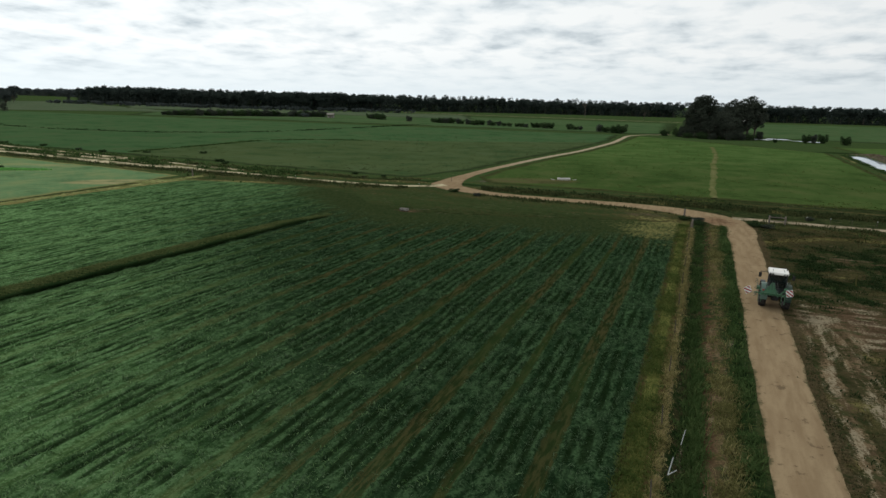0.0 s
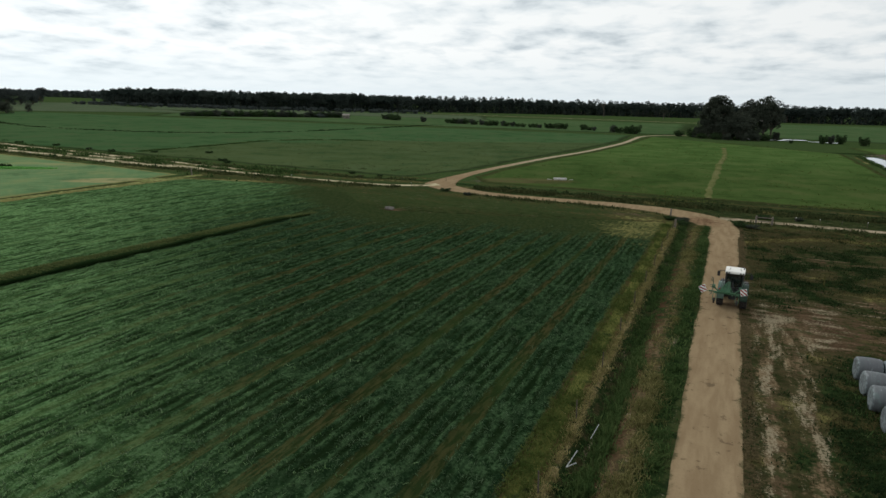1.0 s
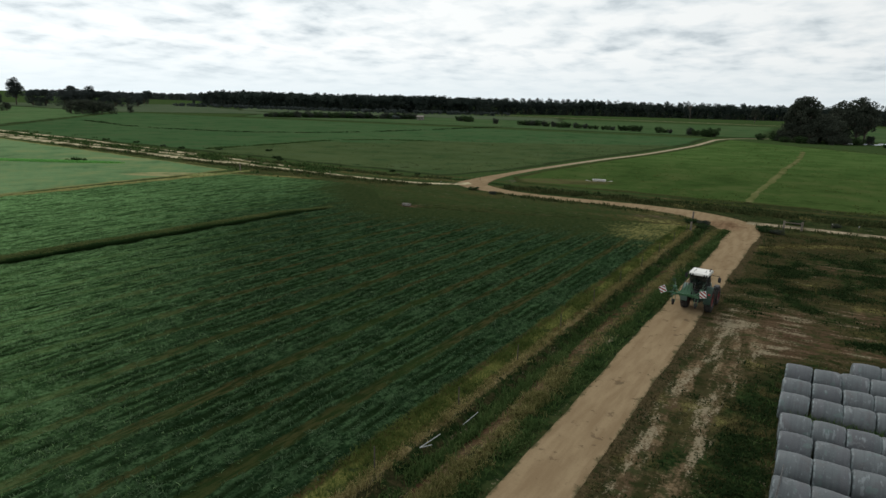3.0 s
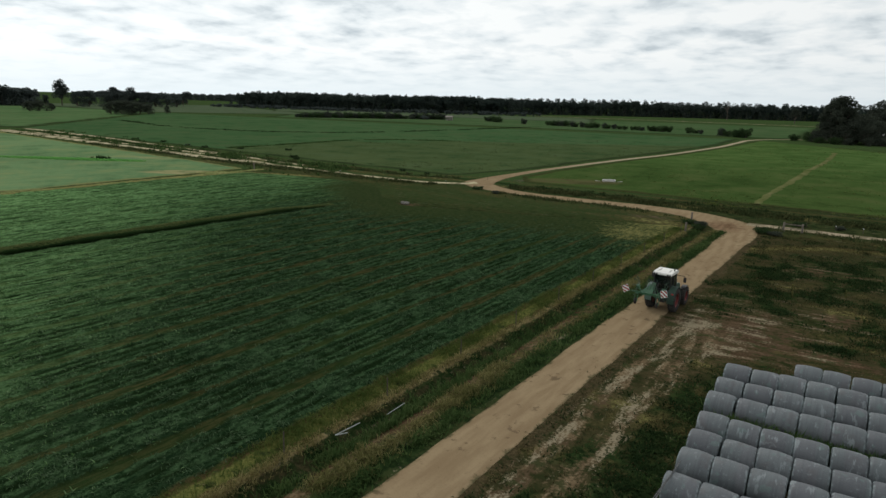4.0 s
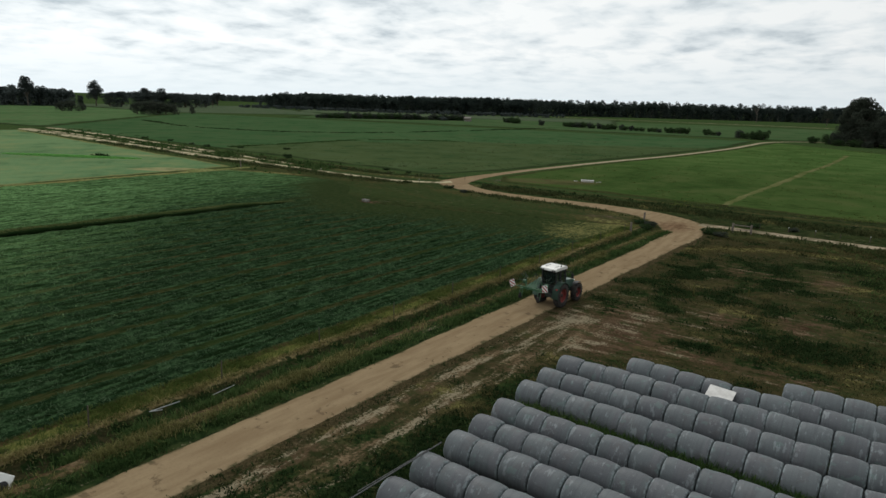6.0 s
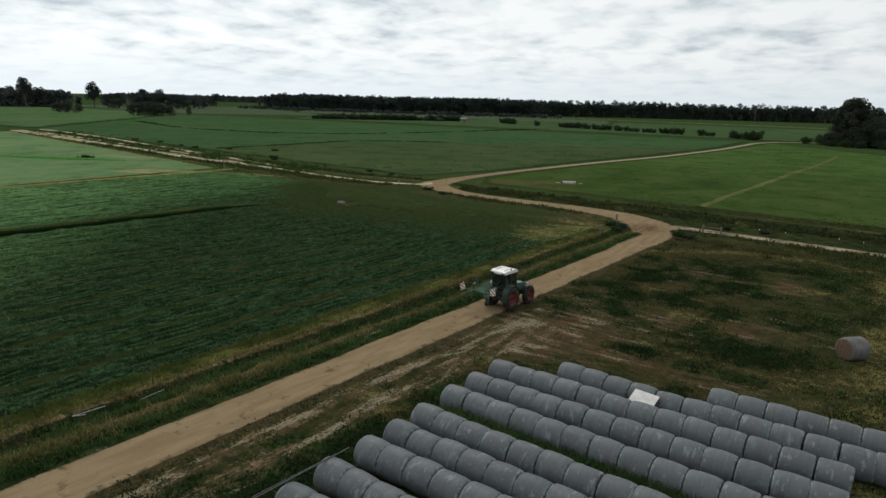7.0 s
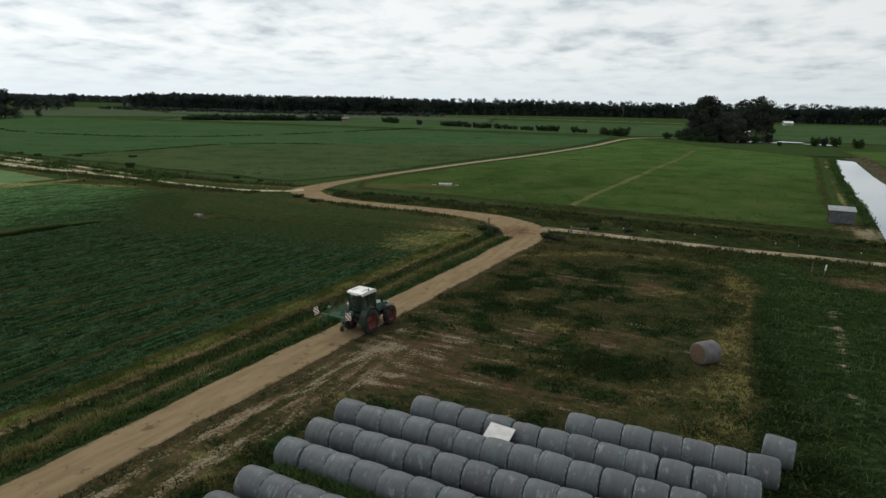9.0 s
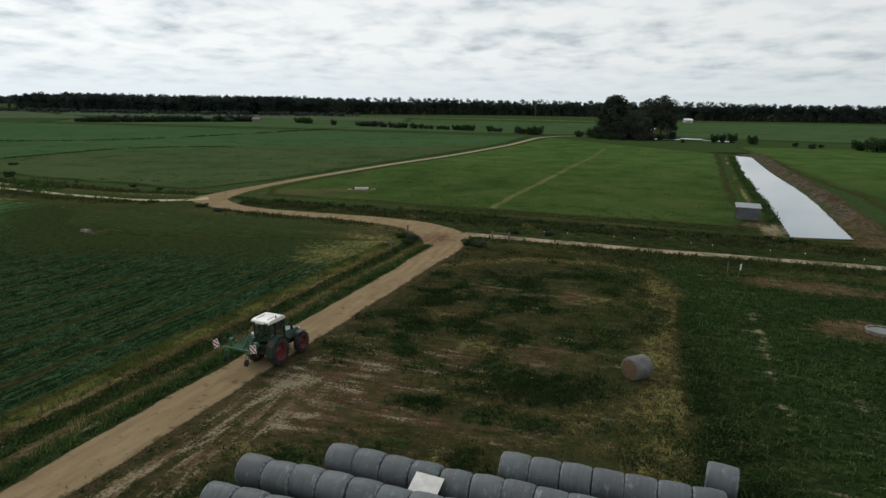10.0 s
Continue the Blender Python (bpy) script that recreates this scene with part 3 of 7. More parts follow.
def box(bm, centre, size, turn=(0, 0, 0), bevel=0.0):
    m = pose(*centre, *turn) @ Matrix.Diagonal((*size, 1))
    vs = bmesh.ops.create_cube(bm, size=1, matrix=m)["verts"]
    if bevel:
        es = list({e for v in vs for e in v.link_edges})
        bmesh.ops.bevel(bm, geom=es, offset=bevel, segments=2, affect="EDGES", clamp_overlap=True)
    return bm


def rod(bm, a, b, r, r2=None, sides=8):
    a, b = Vector(a), Vector(b)
    m = Matrix.Translation((a + b) / 2) @ (b - a).to_track_quat("Z", "Y").to_matrix().to_4x4()
    bmesh.ops.create_cone(bm, cap_ends=True, segments=sides, radius1=r, radius2=r if r2 is None else r2, depth=(b - a).length, matrix=m)
    return bm


def lathe(bm, profile, sides, m=Matrix()):
    """Turns (radius, along) pairs round the local x axis."""
    rings = []
    for r, x in profile:
        rings.append([bm.verts.new(m @ Vector((x, r * math.cos(2 * math.pi * k / sides), r * math.sin(2 * math.pi * k / sides)))) for k in range(sides)])
    for p, q in zip(rings, rings[1:]):
        for k in range(sides):
            bm.faces.new((p[k], p[(k + 1) % sides], q[(k + 1) % sides], q[k]))
    for ring in (rings[0], rings[-1]):
        if (ring[0].co - ring[sides // 2].co).length > 1e-4:
            bm.faces.new(ring)
    return bm


def prism(bm, outline, x0, x1):
    """An outline in y, z drawn out from x0 to x1."""
    a = [bm.verts.new((x0, y, z)) for y, z in outline]
    b = [bm.verts.new((x1, y, z)) for y, z in outline]
    bm.faces.new(a)
    bm.faces.new(b)
    n = len(a)
    for k in range(n):
        bm.faces.new((a[k], a[(k + 1) % n], b[(k + 1) % n], b[k]))
    return bm


def empty(name, label, category, group=""):
    ob = new(name)
    ob.empty_display_size = 0.3
    return tagged(ob, label, category, group)


# ---- the lie of the land ----
LEAN_X = 0.25   # tracks and swaths run 0.25 m east for each metre north


def smooth_line(points, step):
    """Points (with any number of columns) resampled along a smooth curve."""
    p = np.asarray(points, float)
    d = np.r_[0, np.cumsum(np.hypot(*np.diff(p[:, :2], axis=0).T))]
    n = max(2, int(d[-1] / step))
    t = np.linspace(0, d[-1], n)
    g = np.gradient(p, d, axis=0)
    k = np.clip(np.searchsorted(d, t, "right") - 1, 0, len(d) - 2)
    h = (d[k + 1] - d[k])[:, None]
    u = (t - d[k])[:, None] / h
    return (2 * u**3 - 3 * u**2 + 1) * p[k] + (u**3 - 2 * u**2 + u) * h * g[k] + (-2 * u**3 + 3 * u**2) * p[k + 1] + (u**3 - u**2) * h * g[k + 1]


MAIN_TRACK = [(-11.4, -80, 1.36), (-1.4, -40, 1.36), (8.58, 0, 1.36), (13.58, 20, 1.36), (18.55, 40, 1.34), (22.55, 56, 1.38), (25.7, 69, 1.55), (26.9, 76, 2.1),
              (26.2, 81.5, 2.9), (22.5, 86.3, 2.5), (17, 89.1, 2.0), (11, 90.7, 1.7), (4, 91.9, 1.6), (-3.5, 93.9, 1.7), (-8.5, 96.8, 2.2), (-12.0, 101.0, 2.7),
              (-12.2, 106.5, 2.2), (-10.7, 115, 1.45), (-7.3, 128, 1.15), (-3.2, 140.5, 1.0), (4.2, 162, 0.95), (14.0, 187, 0.92), (23.5, 216, 0.95), (32, 245, 1.0), (38, 271, 1.0), (46, 300, 1.0), (54, 312, 0.8), (68, 322, 0.7)]
EAST_LANE = [(28.5, 82.6, 1.2), (33.8, 81.5, 0.95), (40.1, 80.0, 0.95), (48.9, 78.1, 0.95), (57.1, 76.6, 0.95), (70.4, 74.2, 0.95), (120, 65, 1.0), (200, 50, 1.0), (400, 12, 1.0)]
WEST_LANE = [(-12.5, 101.2, 1.6), (-16, 98.9, 0.8), (-20, 97.9, 0.6), (-30, 99.2, 0.6), (-48, 103.8, 0.75), (-60, 106.6, 1.2), (-73, 109.4, 1.4), (-98, 117.0, 1.6), (-129, 126.0, 1.8), (-165, 136.5, 2.0), (-200, 147.0, 2.4)]
NORTH_LANE = [(-52, 108.2, 0.6), (-62, 111.6, 1.0), (-83, 119.6, 1.3), (-111, 129.0, 1.4), (-151, 143.0, 1.6), (-202, 157.5, 2.0)]
MIDDLE_LANE = [(-60, 107.6, 0.4), (-72, 112.0, 0.6), (-90, 118.4, 0.75), (-112, 124.6, 0.8), (-140, 133.2, 0.9), (-188, 146.6, 1.1)]
CHANNEL = [(70.9, 88.2, 3.5), (74.3, 100, 3.6), (81.8, 128, 4.0), (91.5, 168, 3.3), (104.5, 217, 2.5)]
CHANNEL_LINE = smooth_line(CHANNEL, 2.0)


def line_distance(x, y, line):
    """Distance to a line of points, and the row that is nearest, found on the part that lies near."""
    x, y = np.asarray(x, float), np.asarray(y, float)
    best, row = np.full(x.shape, 1e9), np.zeros(x.shape, int)
    for k, p in enumerate(line):
        d = np.hypot(x - p[0], y - p[1])
        near = d < best
        best[near], row[near] = d[near], k
    return best, row


# the straight drain along the eastern pasture
DRAIN_AT, DRAIN_FALL = 100.8, 0.235


def land(x, y):
    """Height of the ground."""
    x, y = np.asarray(x, float), np.asarray(y, float)
    s = x - LEAN_X * y
    along = ease(y, -60, -40) * (1 - ease(y, 72, 78))
    z = (-0.48 * bell(s, 3.85, 0.75) + 0.14 * bell(s, 2.85, 0.28) - 0.10 * bell(s, 2.45, 0.2) + 0.08 * bell(s, 5.6, 0.6)) * along
    near = (1 - ease(np.hypot(x - 15, y - 50), 110, 170))
    z = z + near * 0.10 * (fractal(x, y, 3.1, 5) - 0.5) * (1 - bell(s, 8.35, 2.2) * along)
    away, row = line_distance(x, y, CHANNEL_LINE)
    z = z * ease(away, 4.0, 7.0)
    # the drain and low bank north of the lanes
    lane_y = np.interp(x, [-200, -129, -73, -30, -14, -8, 4, 17, 30, 48.9, 70, 120, 200], [151, 130, 114, 103, 103, 100, 96.5, 93.6, 88, 82, 78.3, 69, 54])
    v = np.where(x > -6, y - DRAIN_AT + DRAIN_FALL * x, y - lane_y - 3.2)
    z = z + (0.20 * bell(v, -2.8, 0.9) - 0.42 * bell(v, 0, 1.1)) * (1 - ease(np.abs(x - 10), 60, 180)) * (np.abs(x + 11) > 5)
    # the water channel with its spoil bank
    d, row = line_distance(x, y, CHANNEL_LINE)
    line = CHANNEL_LINE[row]
    side = x - line[:, 0] if line.ndim == 2 and x.ndim == 1 else x - line[..., 0]
    half = line[..., 2]
    inside = (y > 88.3) & (y < 219)
    z = z - np.where(inside, 0.9 * (1 - ease(d, half - 0.9, half + 0.25)), 0)
    bank = bell(d - half, 2.4, 1.7) * (side > 0) * ease(y, 86, 95) * (1 - ease(y, 214, 226))
    return z + bank * (0.75 + 1.3 * (fractal(x, y, 2.6, 9) - 0.4))


def streak(x, y, pts, width, seed):
    line = smooth_line([(*p, 0) for p in pts], 0.7)
    d, _ = line_distance(x, y, line)
    return np.clip(1.05 - d / (width * (0.6 + 0.8 * value_noise(x, y, 2.4, seed))), 0, 1)


def ground_cover(x, y):
    """Where the open ground is lush, dry, bare or pale, each 0 to 1."""
    s = x - LEAN_X * y
    near = ease(y, -40, -20) * (1 - ease(y, 74, 80))
    soft = 0.9 * (fractal(x, y, 6.0, 21) - 0.5)
    wave = s + 0.5 * (fractal(x, y, 5.0, 25) - 0.5)
    lush = (1.1 * bell(wave, 3.8, 0.70) + 0.95 * bell(wave, 6.5, 0.62) * (0.35 + 1.1 * fractal(x, y, 2.4, 52))) * near
    lush = np.maximum(lush, 0.8 * bell(s, 10.35, 0.35) * near)
    dry = 0.45 * bell(wave, 2.0, 0.6) * near
    dry = np.maximum(dry, 0.95 * bell(wave, 5.2, 0.55) * (2.4 * fractal(x, y, 2.6, 3) - 0.5) * near)
    # the yard east of the track
    def spot(cx, cy, rx, ry, turn=0.0):
        c_, s_ = math.cos(turn), math.sin(turn)
        dx, dy = x - cx, y - cy
        return bell(np.hypot((c_ * dx + s_ * dy) / rx, (c_ * dy - s_ * dx) / ry), 0, 1)

    yard = (s > 9.7) * (x < np.interp(y, [30, 36, 38, 44, 52, 60, 66, 70, 72.5], [41.6, 42.4, 42.8, 44.1, 45.7, 47.4, 48.2, 47.4, 44.5])) * (y < 76) * (y > -30)
    mottle = fractal(x, y, 2.6, 37) - 0.5
    clumps = fractal(x, y, 1.3, 36) - 0.5
    loop = streak(x, y, [(24.5, 44.5), (25.5, 48.2), (26.9, 53.5), (29.6, 59.6), (35.2, 63.8), (40.3, 66.5), (44, 65)], 2.6, 41)
    inner = streak(x, y, [(31.5, 50.8), (32.5, 55.0), (36.5, 57.5), (40.5, 54.3), (41, 48)], 2.2, 42)
    lush = np.maximum(lush, yard * (0.27 - 0.14 * ease(x, 34, 41) + 0.6 * soft + 1.5 * mottle + 2.0 * clumps + 0.75 * loop + 0.5 * inner + 0.75 * spot(36.5, 42.6, 6, 1.5, -0.1) + 0.5 * spot(30, 44.3, 3, 1.2, -0.3) + 0.6 * spot(38.5, 38.3, 5, 1.2, -0.1)))
    dry = np.maximum(dry, yard * (0.20 + 1.0 * (fractal(x, y, 4.0, 33) - 0.5) + 1.7 * (fractal(x, y, 1.5, 35) - 0.5) + 0.2 * spot(35, 48, 6, 4) + 0.12 * ease(x, 35, 42) - 0.5 * loop))
    ruts = np.maximum(streak(x, y, [(25.4, 45.5), (28, 43.4), (30.6, 42), (33.2, 40.8), (36.8, 40), (39, 40.3)], 0.65, 43), streak(x, y, [(25.5, 38.6), (29.6, 38.6), (32, 37.6), (35.4, 37.2)], 0.7, 44))
    dry = np.maximum(dry, yard * (1.05 + 0.8 * clumps) * ruts)
    edge_x = np.interp(y, [30, 36, 38, 44, 52, 60, 66, 70, 72.5], [41.6, 42.4, 42.8, 44.1, 45.7, 47.4, 48.2, 47.4, 44.5])
    dry = np.maximum(dry, (0.86 + 1.5 * (fractal(x, y, 1.8, 38) - 0.5)) * ease(edge_x - x, -0.2, 0.25) * (1 - ease(edge_x - x + 2.0 * (fractal(x, y, 4, 39) - 0.5), 1.2, 4.0)) * (y > 24) * (1 - ease(y, 69, 73)))
    # shadow-like dark line along the crop's edge, put into the lush tone
    lush = np.maximum(lush, 0.9 * bell(x, edge_x + 0.7, 0.5) * (y > 24) * (y < 70))
    dry = np.maximum(dry, (1.12 + 0.9 * clumps) * streak(x, y, [(27.5, 67), (28.6, 68.2), (32.9, 70.6), (39.6, 71.7), (44.8, 70.4), (47.2, 67), (47.3, 62)], 2.1, 45))
    dry = np.maximum(dry, 0.9 * spot(41.5, 40.5, 2.6, 4.5))
    lush = np.maximum(lush, yard * 0.95 * bell(s, 14.9, 1.3) * (1 - ease(y, 30, 35)))
    bare = yard * (0.86 * spot(24.6, 40.5, 5.0, 7.5, -0.24) - 0.5 * mottle)
    bare = np.maximum(bare, yard * (0.62 * bell(s, 11.2, 0.55) + 0.55 * bell(s, 12.95, 0.5) + 0.16 - 0.7 * clumps) * (s > 10.7) * (s < 13.8) * (1 - ease(y, 34, 40)))
    bare = np.maximum(bare, 0.95 * bell(wave, 5.0, 0.65) * ease(fractal(x, y, 2.8, 29), 0.44, 0.56) * (1 - 0.6 * ease(y, 34, 44)) * near)
    bare = np.maximum(bare, yard * (0.75 - 0.5 * mottle) * spot(31, 38.4, 6.5, 1.4, -0.15))
    bare = np.maximum(bare, yard * (0.56 - 0.9 * mottle) * spot(34.5, 47.4, 7.0, 3.2, 0.2))
    bare = np.maximum(bare, yard * (0.46 - 0.9 * mottle - 0.9 * clumps) * spot(36.0, 60, 8.0, 6.0))
    bare = np.maximum(bare, 0.55 * bell(s, 10.4, 0.7) * ease(y, 46, 52) * near)
    pale = np.maximum(streak(x, y, [(13.2, 8), (16.2, 20.8), (17.2, 25), (18.5, 29.7), (20.5, 34.6), (21.5, 39), (22.8, 45)], 0.55, 4),
                      streak(x, y, [(15.4, 8), (18.8, 22), (19.3, 24.6), (19.7, 27.7), (20.2, 29.2), (21.7, 33.6), (23.7, 37.2), (26.5, 40)], 0.5, 6)) * 0.68
    pale = np.maximum(pale, yard * (0.20 - 1.1 * mottle - 1.4 * clumps) * np.maximum(spot(22.9, 41, 2.6, 6.5, -0.24), 0.7 * spot(26.5, 44, 3.5, 4.5, -0.3)))
    # the green crop east of the yard, with its pale line, and the bare patch near the lane
    east = (x > edge_x + 0.2) * (y < 76) * (y > -20) * (x < 140)
    lush = np.maximum(lush, east * (0.8 + soft))
    pale = np.maximum(pale, np.maximum(0.8 * streak(x, y, [(48.3, 40.3), (49.2, 44.6), (49.9, 47.7), (51.1, 52), (52.3, 57.9)], 0.38, 12), 0.45 * streak(x, y, [(51.9, 40.2), (52.9, 43.8), (53.8, 47.5)], 0.4, 15)) * (value_noise(x, y, 2.2, 8) > 0.3))
    bare = np.maximum(bare, east * bell(np.hypot((x - 60.0) / 6.5, (y - 66.3 + 0.24 * (x - 60.0)) / 2.3), 0, 1) * 1.1)
    bare = np.maximum(bare, 1.25 * bell(np.hypot((x - 59.2) / 3.6, (y - 55.3) / 2.3), 0, 1))
    # banks and drains along the lanes, and the headland of the mown field
    lane_y = np.interp(x, [-200, -129, -73, -30, -14, -8, 4, 17, 30, 48.9, 70, 120, 200], [151, 130, 114, 103, 103, 100, 96.5, 93.6, 88, 82, 78.3, 69, 54])
    band = (np.abs(x) < 210) * (y > 60)
    v = np.where(x > -6, y - DRAIN_AT + DRAIN_FALL * x, y - lane_y - 3.2)
    lush = np.maximum(lush, band * (1.1 * bell(v, 0, 1.3) + 0.5 * bell(y - lane_y, -0.2, 0.5) + 0.3 * soft))
    dry = np.maximum(dry, 0.95 * band * (0.60 * bell(v, 3.0, 1.0) + 0.75 * bell(v, -3.4, 1.2) + 0.55 * bell(y - lane_y, -9, 4.0) + 0.5 * soft) * (fractal(x, y, 9, 14) + 0.45))
    band_south = band * (x > -62) * (x < 24) * ease(y - lane_y, -26, -22) * (1 - ease(y - lane_y, -6, -4))
    lines = value_noise(x + 0.25 * y, (y - lane_y) * 9, 11, 81) * 0.6 + value_noise(x, (y - lane_y) * 4, 5, 83) * 0.4
    dry = np.maximum(dry, band_south * (0.95 * lines - 0.34))
    dry = np.maximum(dry, (0.9 * spot(16.5, 80.0, 6.0, 3.0, 0.1) + 0.7 * spot(20.5, 73.5, 2.2, 6.0, 0.1)) * (0.4 + fractal(x, y, 3, 84)) * (s < 3))
    bare = np.maximum(bare, 0.75 * bell(np.hypot((x + 2) / 8, (y - 111 - 0.4 * (x + 2)) / 3.0), 0, 1))
    bare = np.maximum(bare, 0.7 * bell(np.hypot((x + 13.6) / 2.4, (y - 75.2) / 1.6), 0, 1))
    bare = np.maximum(bare, 0.55 * bell(np.hypot((x - 17) / 4.5, (y - 82.0) / 2.0), 0, 1))
    dry = np.maximum(dry, 1.3 * bell(np.hypot((x + 59.0) / 8.0, (y - 90 - 0.5 * (x + 59)) / 3.2), 0, 1))
    dry = np.maximum(dry, 1.1 * bell(np.hypot((x + 46.0) / 10.0, (y - 94 - 0.1 * (x + 46)) / 2.0), 0, 1))
    dry = np.maximum(dry, 1.2 * bell(s + 1.2 * (fractal(x, y, 7, 24) - 0.5), -80.0, 1.3) * (y < 99) * (y > 20))
    lush = np.maximum(lush, 0.6 * bell(s, -81.6, 0.4) * (y < 99) * (y > 20))
    bare = np.maximum(bare, 0.75 * bell(np.hypot((x - 64.6) / 3.2, (y - 96.5) / 3.2), 0, 1))
    d, row = line_distance(x, y, CHANNEL_LINE)
    half = CHANNEL_LINE[row][..., 2]
    side = x - CHANNEL_LINE[row][..., 0]
    rng_y = (y > 84) * (y < 222)
    bare = np.maximum(bare, rng_y * (side > 0) * bell(d - half, 2.0, 2.6) * (0.55 + 0.8 * fractal(x, y, 4, 58)))
    dry = np.maximum(dry, rng_y * (side < 0) * 0.95 * bell(d - half, 2.6, 0.7) * (0.3 + 1.1 * value_noise(x, y, 9, 17)))
    lush = np.maximum(lush, rng_y * (side < 0) * 1.1 * bell(d - half, 0.7, 1.1))
    pale = np.maximum(pale, 0.75 * spot(66.9, 92.5, 2.0, 4.5, -0.25) * (side < 0))
    lush = np.maximum(lush, 0.9 * bell(np.hypot((x - 106) / 13, (y - 227) / 5), 0, 1))
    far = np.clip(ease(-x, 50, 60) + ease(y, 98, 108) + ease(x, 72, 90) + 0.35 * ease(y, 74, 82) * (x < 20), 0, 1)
    return {"far": far, "yard": yard * (0.65 - 0.45 * ease(x, 33, 41)), "beside": near * (s > 0) * (s < 12), "track": np.where(x > 55, 0.5, (1 - ease(s, 13.2, 15.5)) * (1 - 0.8 * ease(y, 36, 46))), "lush": np.clip(lush, 0, 1), "dry": np.clip(dry, 0, 1), "bare": np.clip(bare, 0, 1), "pale": np.clip(pale, 0, 1)}


def graded(lo, hi, step, reach, grow=1.16):
    mid = list(np.arange(lo, hi + step / 2, step))
    up, low, d = [mid[-1]], [mid[0]], step
    while up[-1] < reach or low[-1] > -reach:
        d *= grow
        up.append(up[-1] + d)
        low.append(low[-1] - d)
    return np.array(low[:0:-1] + mid + up[1:])


def build_ground():
    xs, ys = graded(-92, 108, 0.48, 3800), graded(10, 222, 0.48, 3800)
    gx, gy = np.meshgrid(xs, ys, indexing="ij")
    x, y = gx.ravel(), gy.ravel()
    me = big_mesh("ground", np.stack([x, y, land(x, y)], 1), grid_faces(len(xs), len(ys)), M_GROUND, True, ground_cover(x, y))
    tagged(new("ground", me), "flat farmland of rough green grass, dry patches and bare soil", "ground", kind="structure")


build_ground()


def ribbon(name, line, material, label, category, rise=0.05, step=0.6, across=9, seed=1, fray=0.22):
    """A track laid along a line of x, y and half width, with frayed edges."""
    p = smooth_line(line, step)
    d = np.gradient(p[:, :2], axis=0)
    d /= np.linalg.norm(d, axis=1)[:, None]
    side = np.stack([d[:, 1], -d[:, 0]], 1)
    run = np.arange(len(p)) * step
    u = np.linspace(-1, 1, across)
    wob_r = 1 + fray * 2 * (fractal(run, 0 * run + 7, 3.0, seed) - 0.5)
    wob_l = 1 + fray * 2 * (fractal(run, 0 * run + 31, 3.0, seed + 3) - 0.5)
    half = p[:, 2][:, None] * np.where(u > 0, wob_r[:, None], wob_l[:, None])
    x = p[:, 0][:, None] + side[:, 0][:, None] * u * half
    y = p[:, 1][:, None] + side[:, 1][:, None] * u * half
    rut = -0.03 * (bell(np.abs(u), 0.55, 0.16))[None, :] + 0.015 * (fractal(x, y, 0.9, seed) - 0.5)
    z = np.maximum(land(x.ravel(), y.ravel()).reshape(x.shape), -0.02) * 0.4 + rise * (1 - 0.9 * np.abs(u) ** 6)[None, :] + rut
    verge = np.broadcast_to(np.clip((np.abs(u) - 0.72) / 0.5, 0, 1)[None, :], x.shape) + 0.10 * bell(np.abs(u), 0, 0.2)[None, :]
    me = big_mesh(name, np.stack([x.ravel(), y.ravel(), z.ravel()], 1), grid_faces(len(p), across), material, True, {"verge": verge, "dusty": ease(y, 112, 165) * (x > -14) * (x < 75), "turned": 0.75 * bell(np.hypot(x - 25.6, (y - 79.5) / 1.3), 0, 3.2), "border": np.broadcast_to(np.abs(u)[None, :] * 0.62, x.shape)})
    return tagged(new(name, me), label, category, kind="structure")


ribbon("road", MAIN_TRACK, M_ROAD, "sandy tan farm track with wheel marks and ragged grass edges", "farm track", 0.07, 0.5, 11, 2, 0.12)
ribbon("road_east", EAST_LANE, M_PALE_LANE, "narrow pale dirt lane along a fence", "farm lane", 0.10, 0.6, 7, 5, 0.3)
ribbon("road_west", [(x, y, 1.0 * h) for x, y, h in WEST_LANE], M_WEEDY_LANE, "narrow pale dirt lane between grassy banks", "farm lane", 0.14, 0.7, 7, 8, 0.4)
ribbon("road_northwest", [(x, y, 0.85 * h) for x, y, h in NORTH_LANE], M_WEEDY_LANE, "worn pale dirt lane with weeds", "farm lane", 0.14, 0.7, 7, 11, 0.45)
ribbon("road_middle", MIDDLE_LANE, M_WEEDY_LANE, "pale wheel track between two weedy lanes", "farm lane", 0.14, 0.7, 7, 21, 0.45)
ribbon("path", [(31.0, 100.6, 0.9), (33.4, 111.5, 0.75), (39.3, 133, 0.9), (45.2, 157, 1.0), (54.4, 190, 0.9), (64.5, 233, 1.1)], pasture_mat("worn_path", (0.066, 0.084, 0.026), (0.100, 0.104, 0.040), (0.150, 0.136, 0.066), 0, 0, (0.044, 0.080, 0.020)),
       "thin straw-coloured worn line through green pasture", "path", 0.16, 0.8, 5, 14, 0.95)
ribbon("road_far", [(-130, 618, 1.3), (-10, 594, 1.4), (55, 582, 1.5), (101, 567, 1.6), (160, 552, 1.5)], M_PALE_LANE, "distant pale lane across the fields", "farm lane", 0.12, 6.0, 5, 17, 0.2)


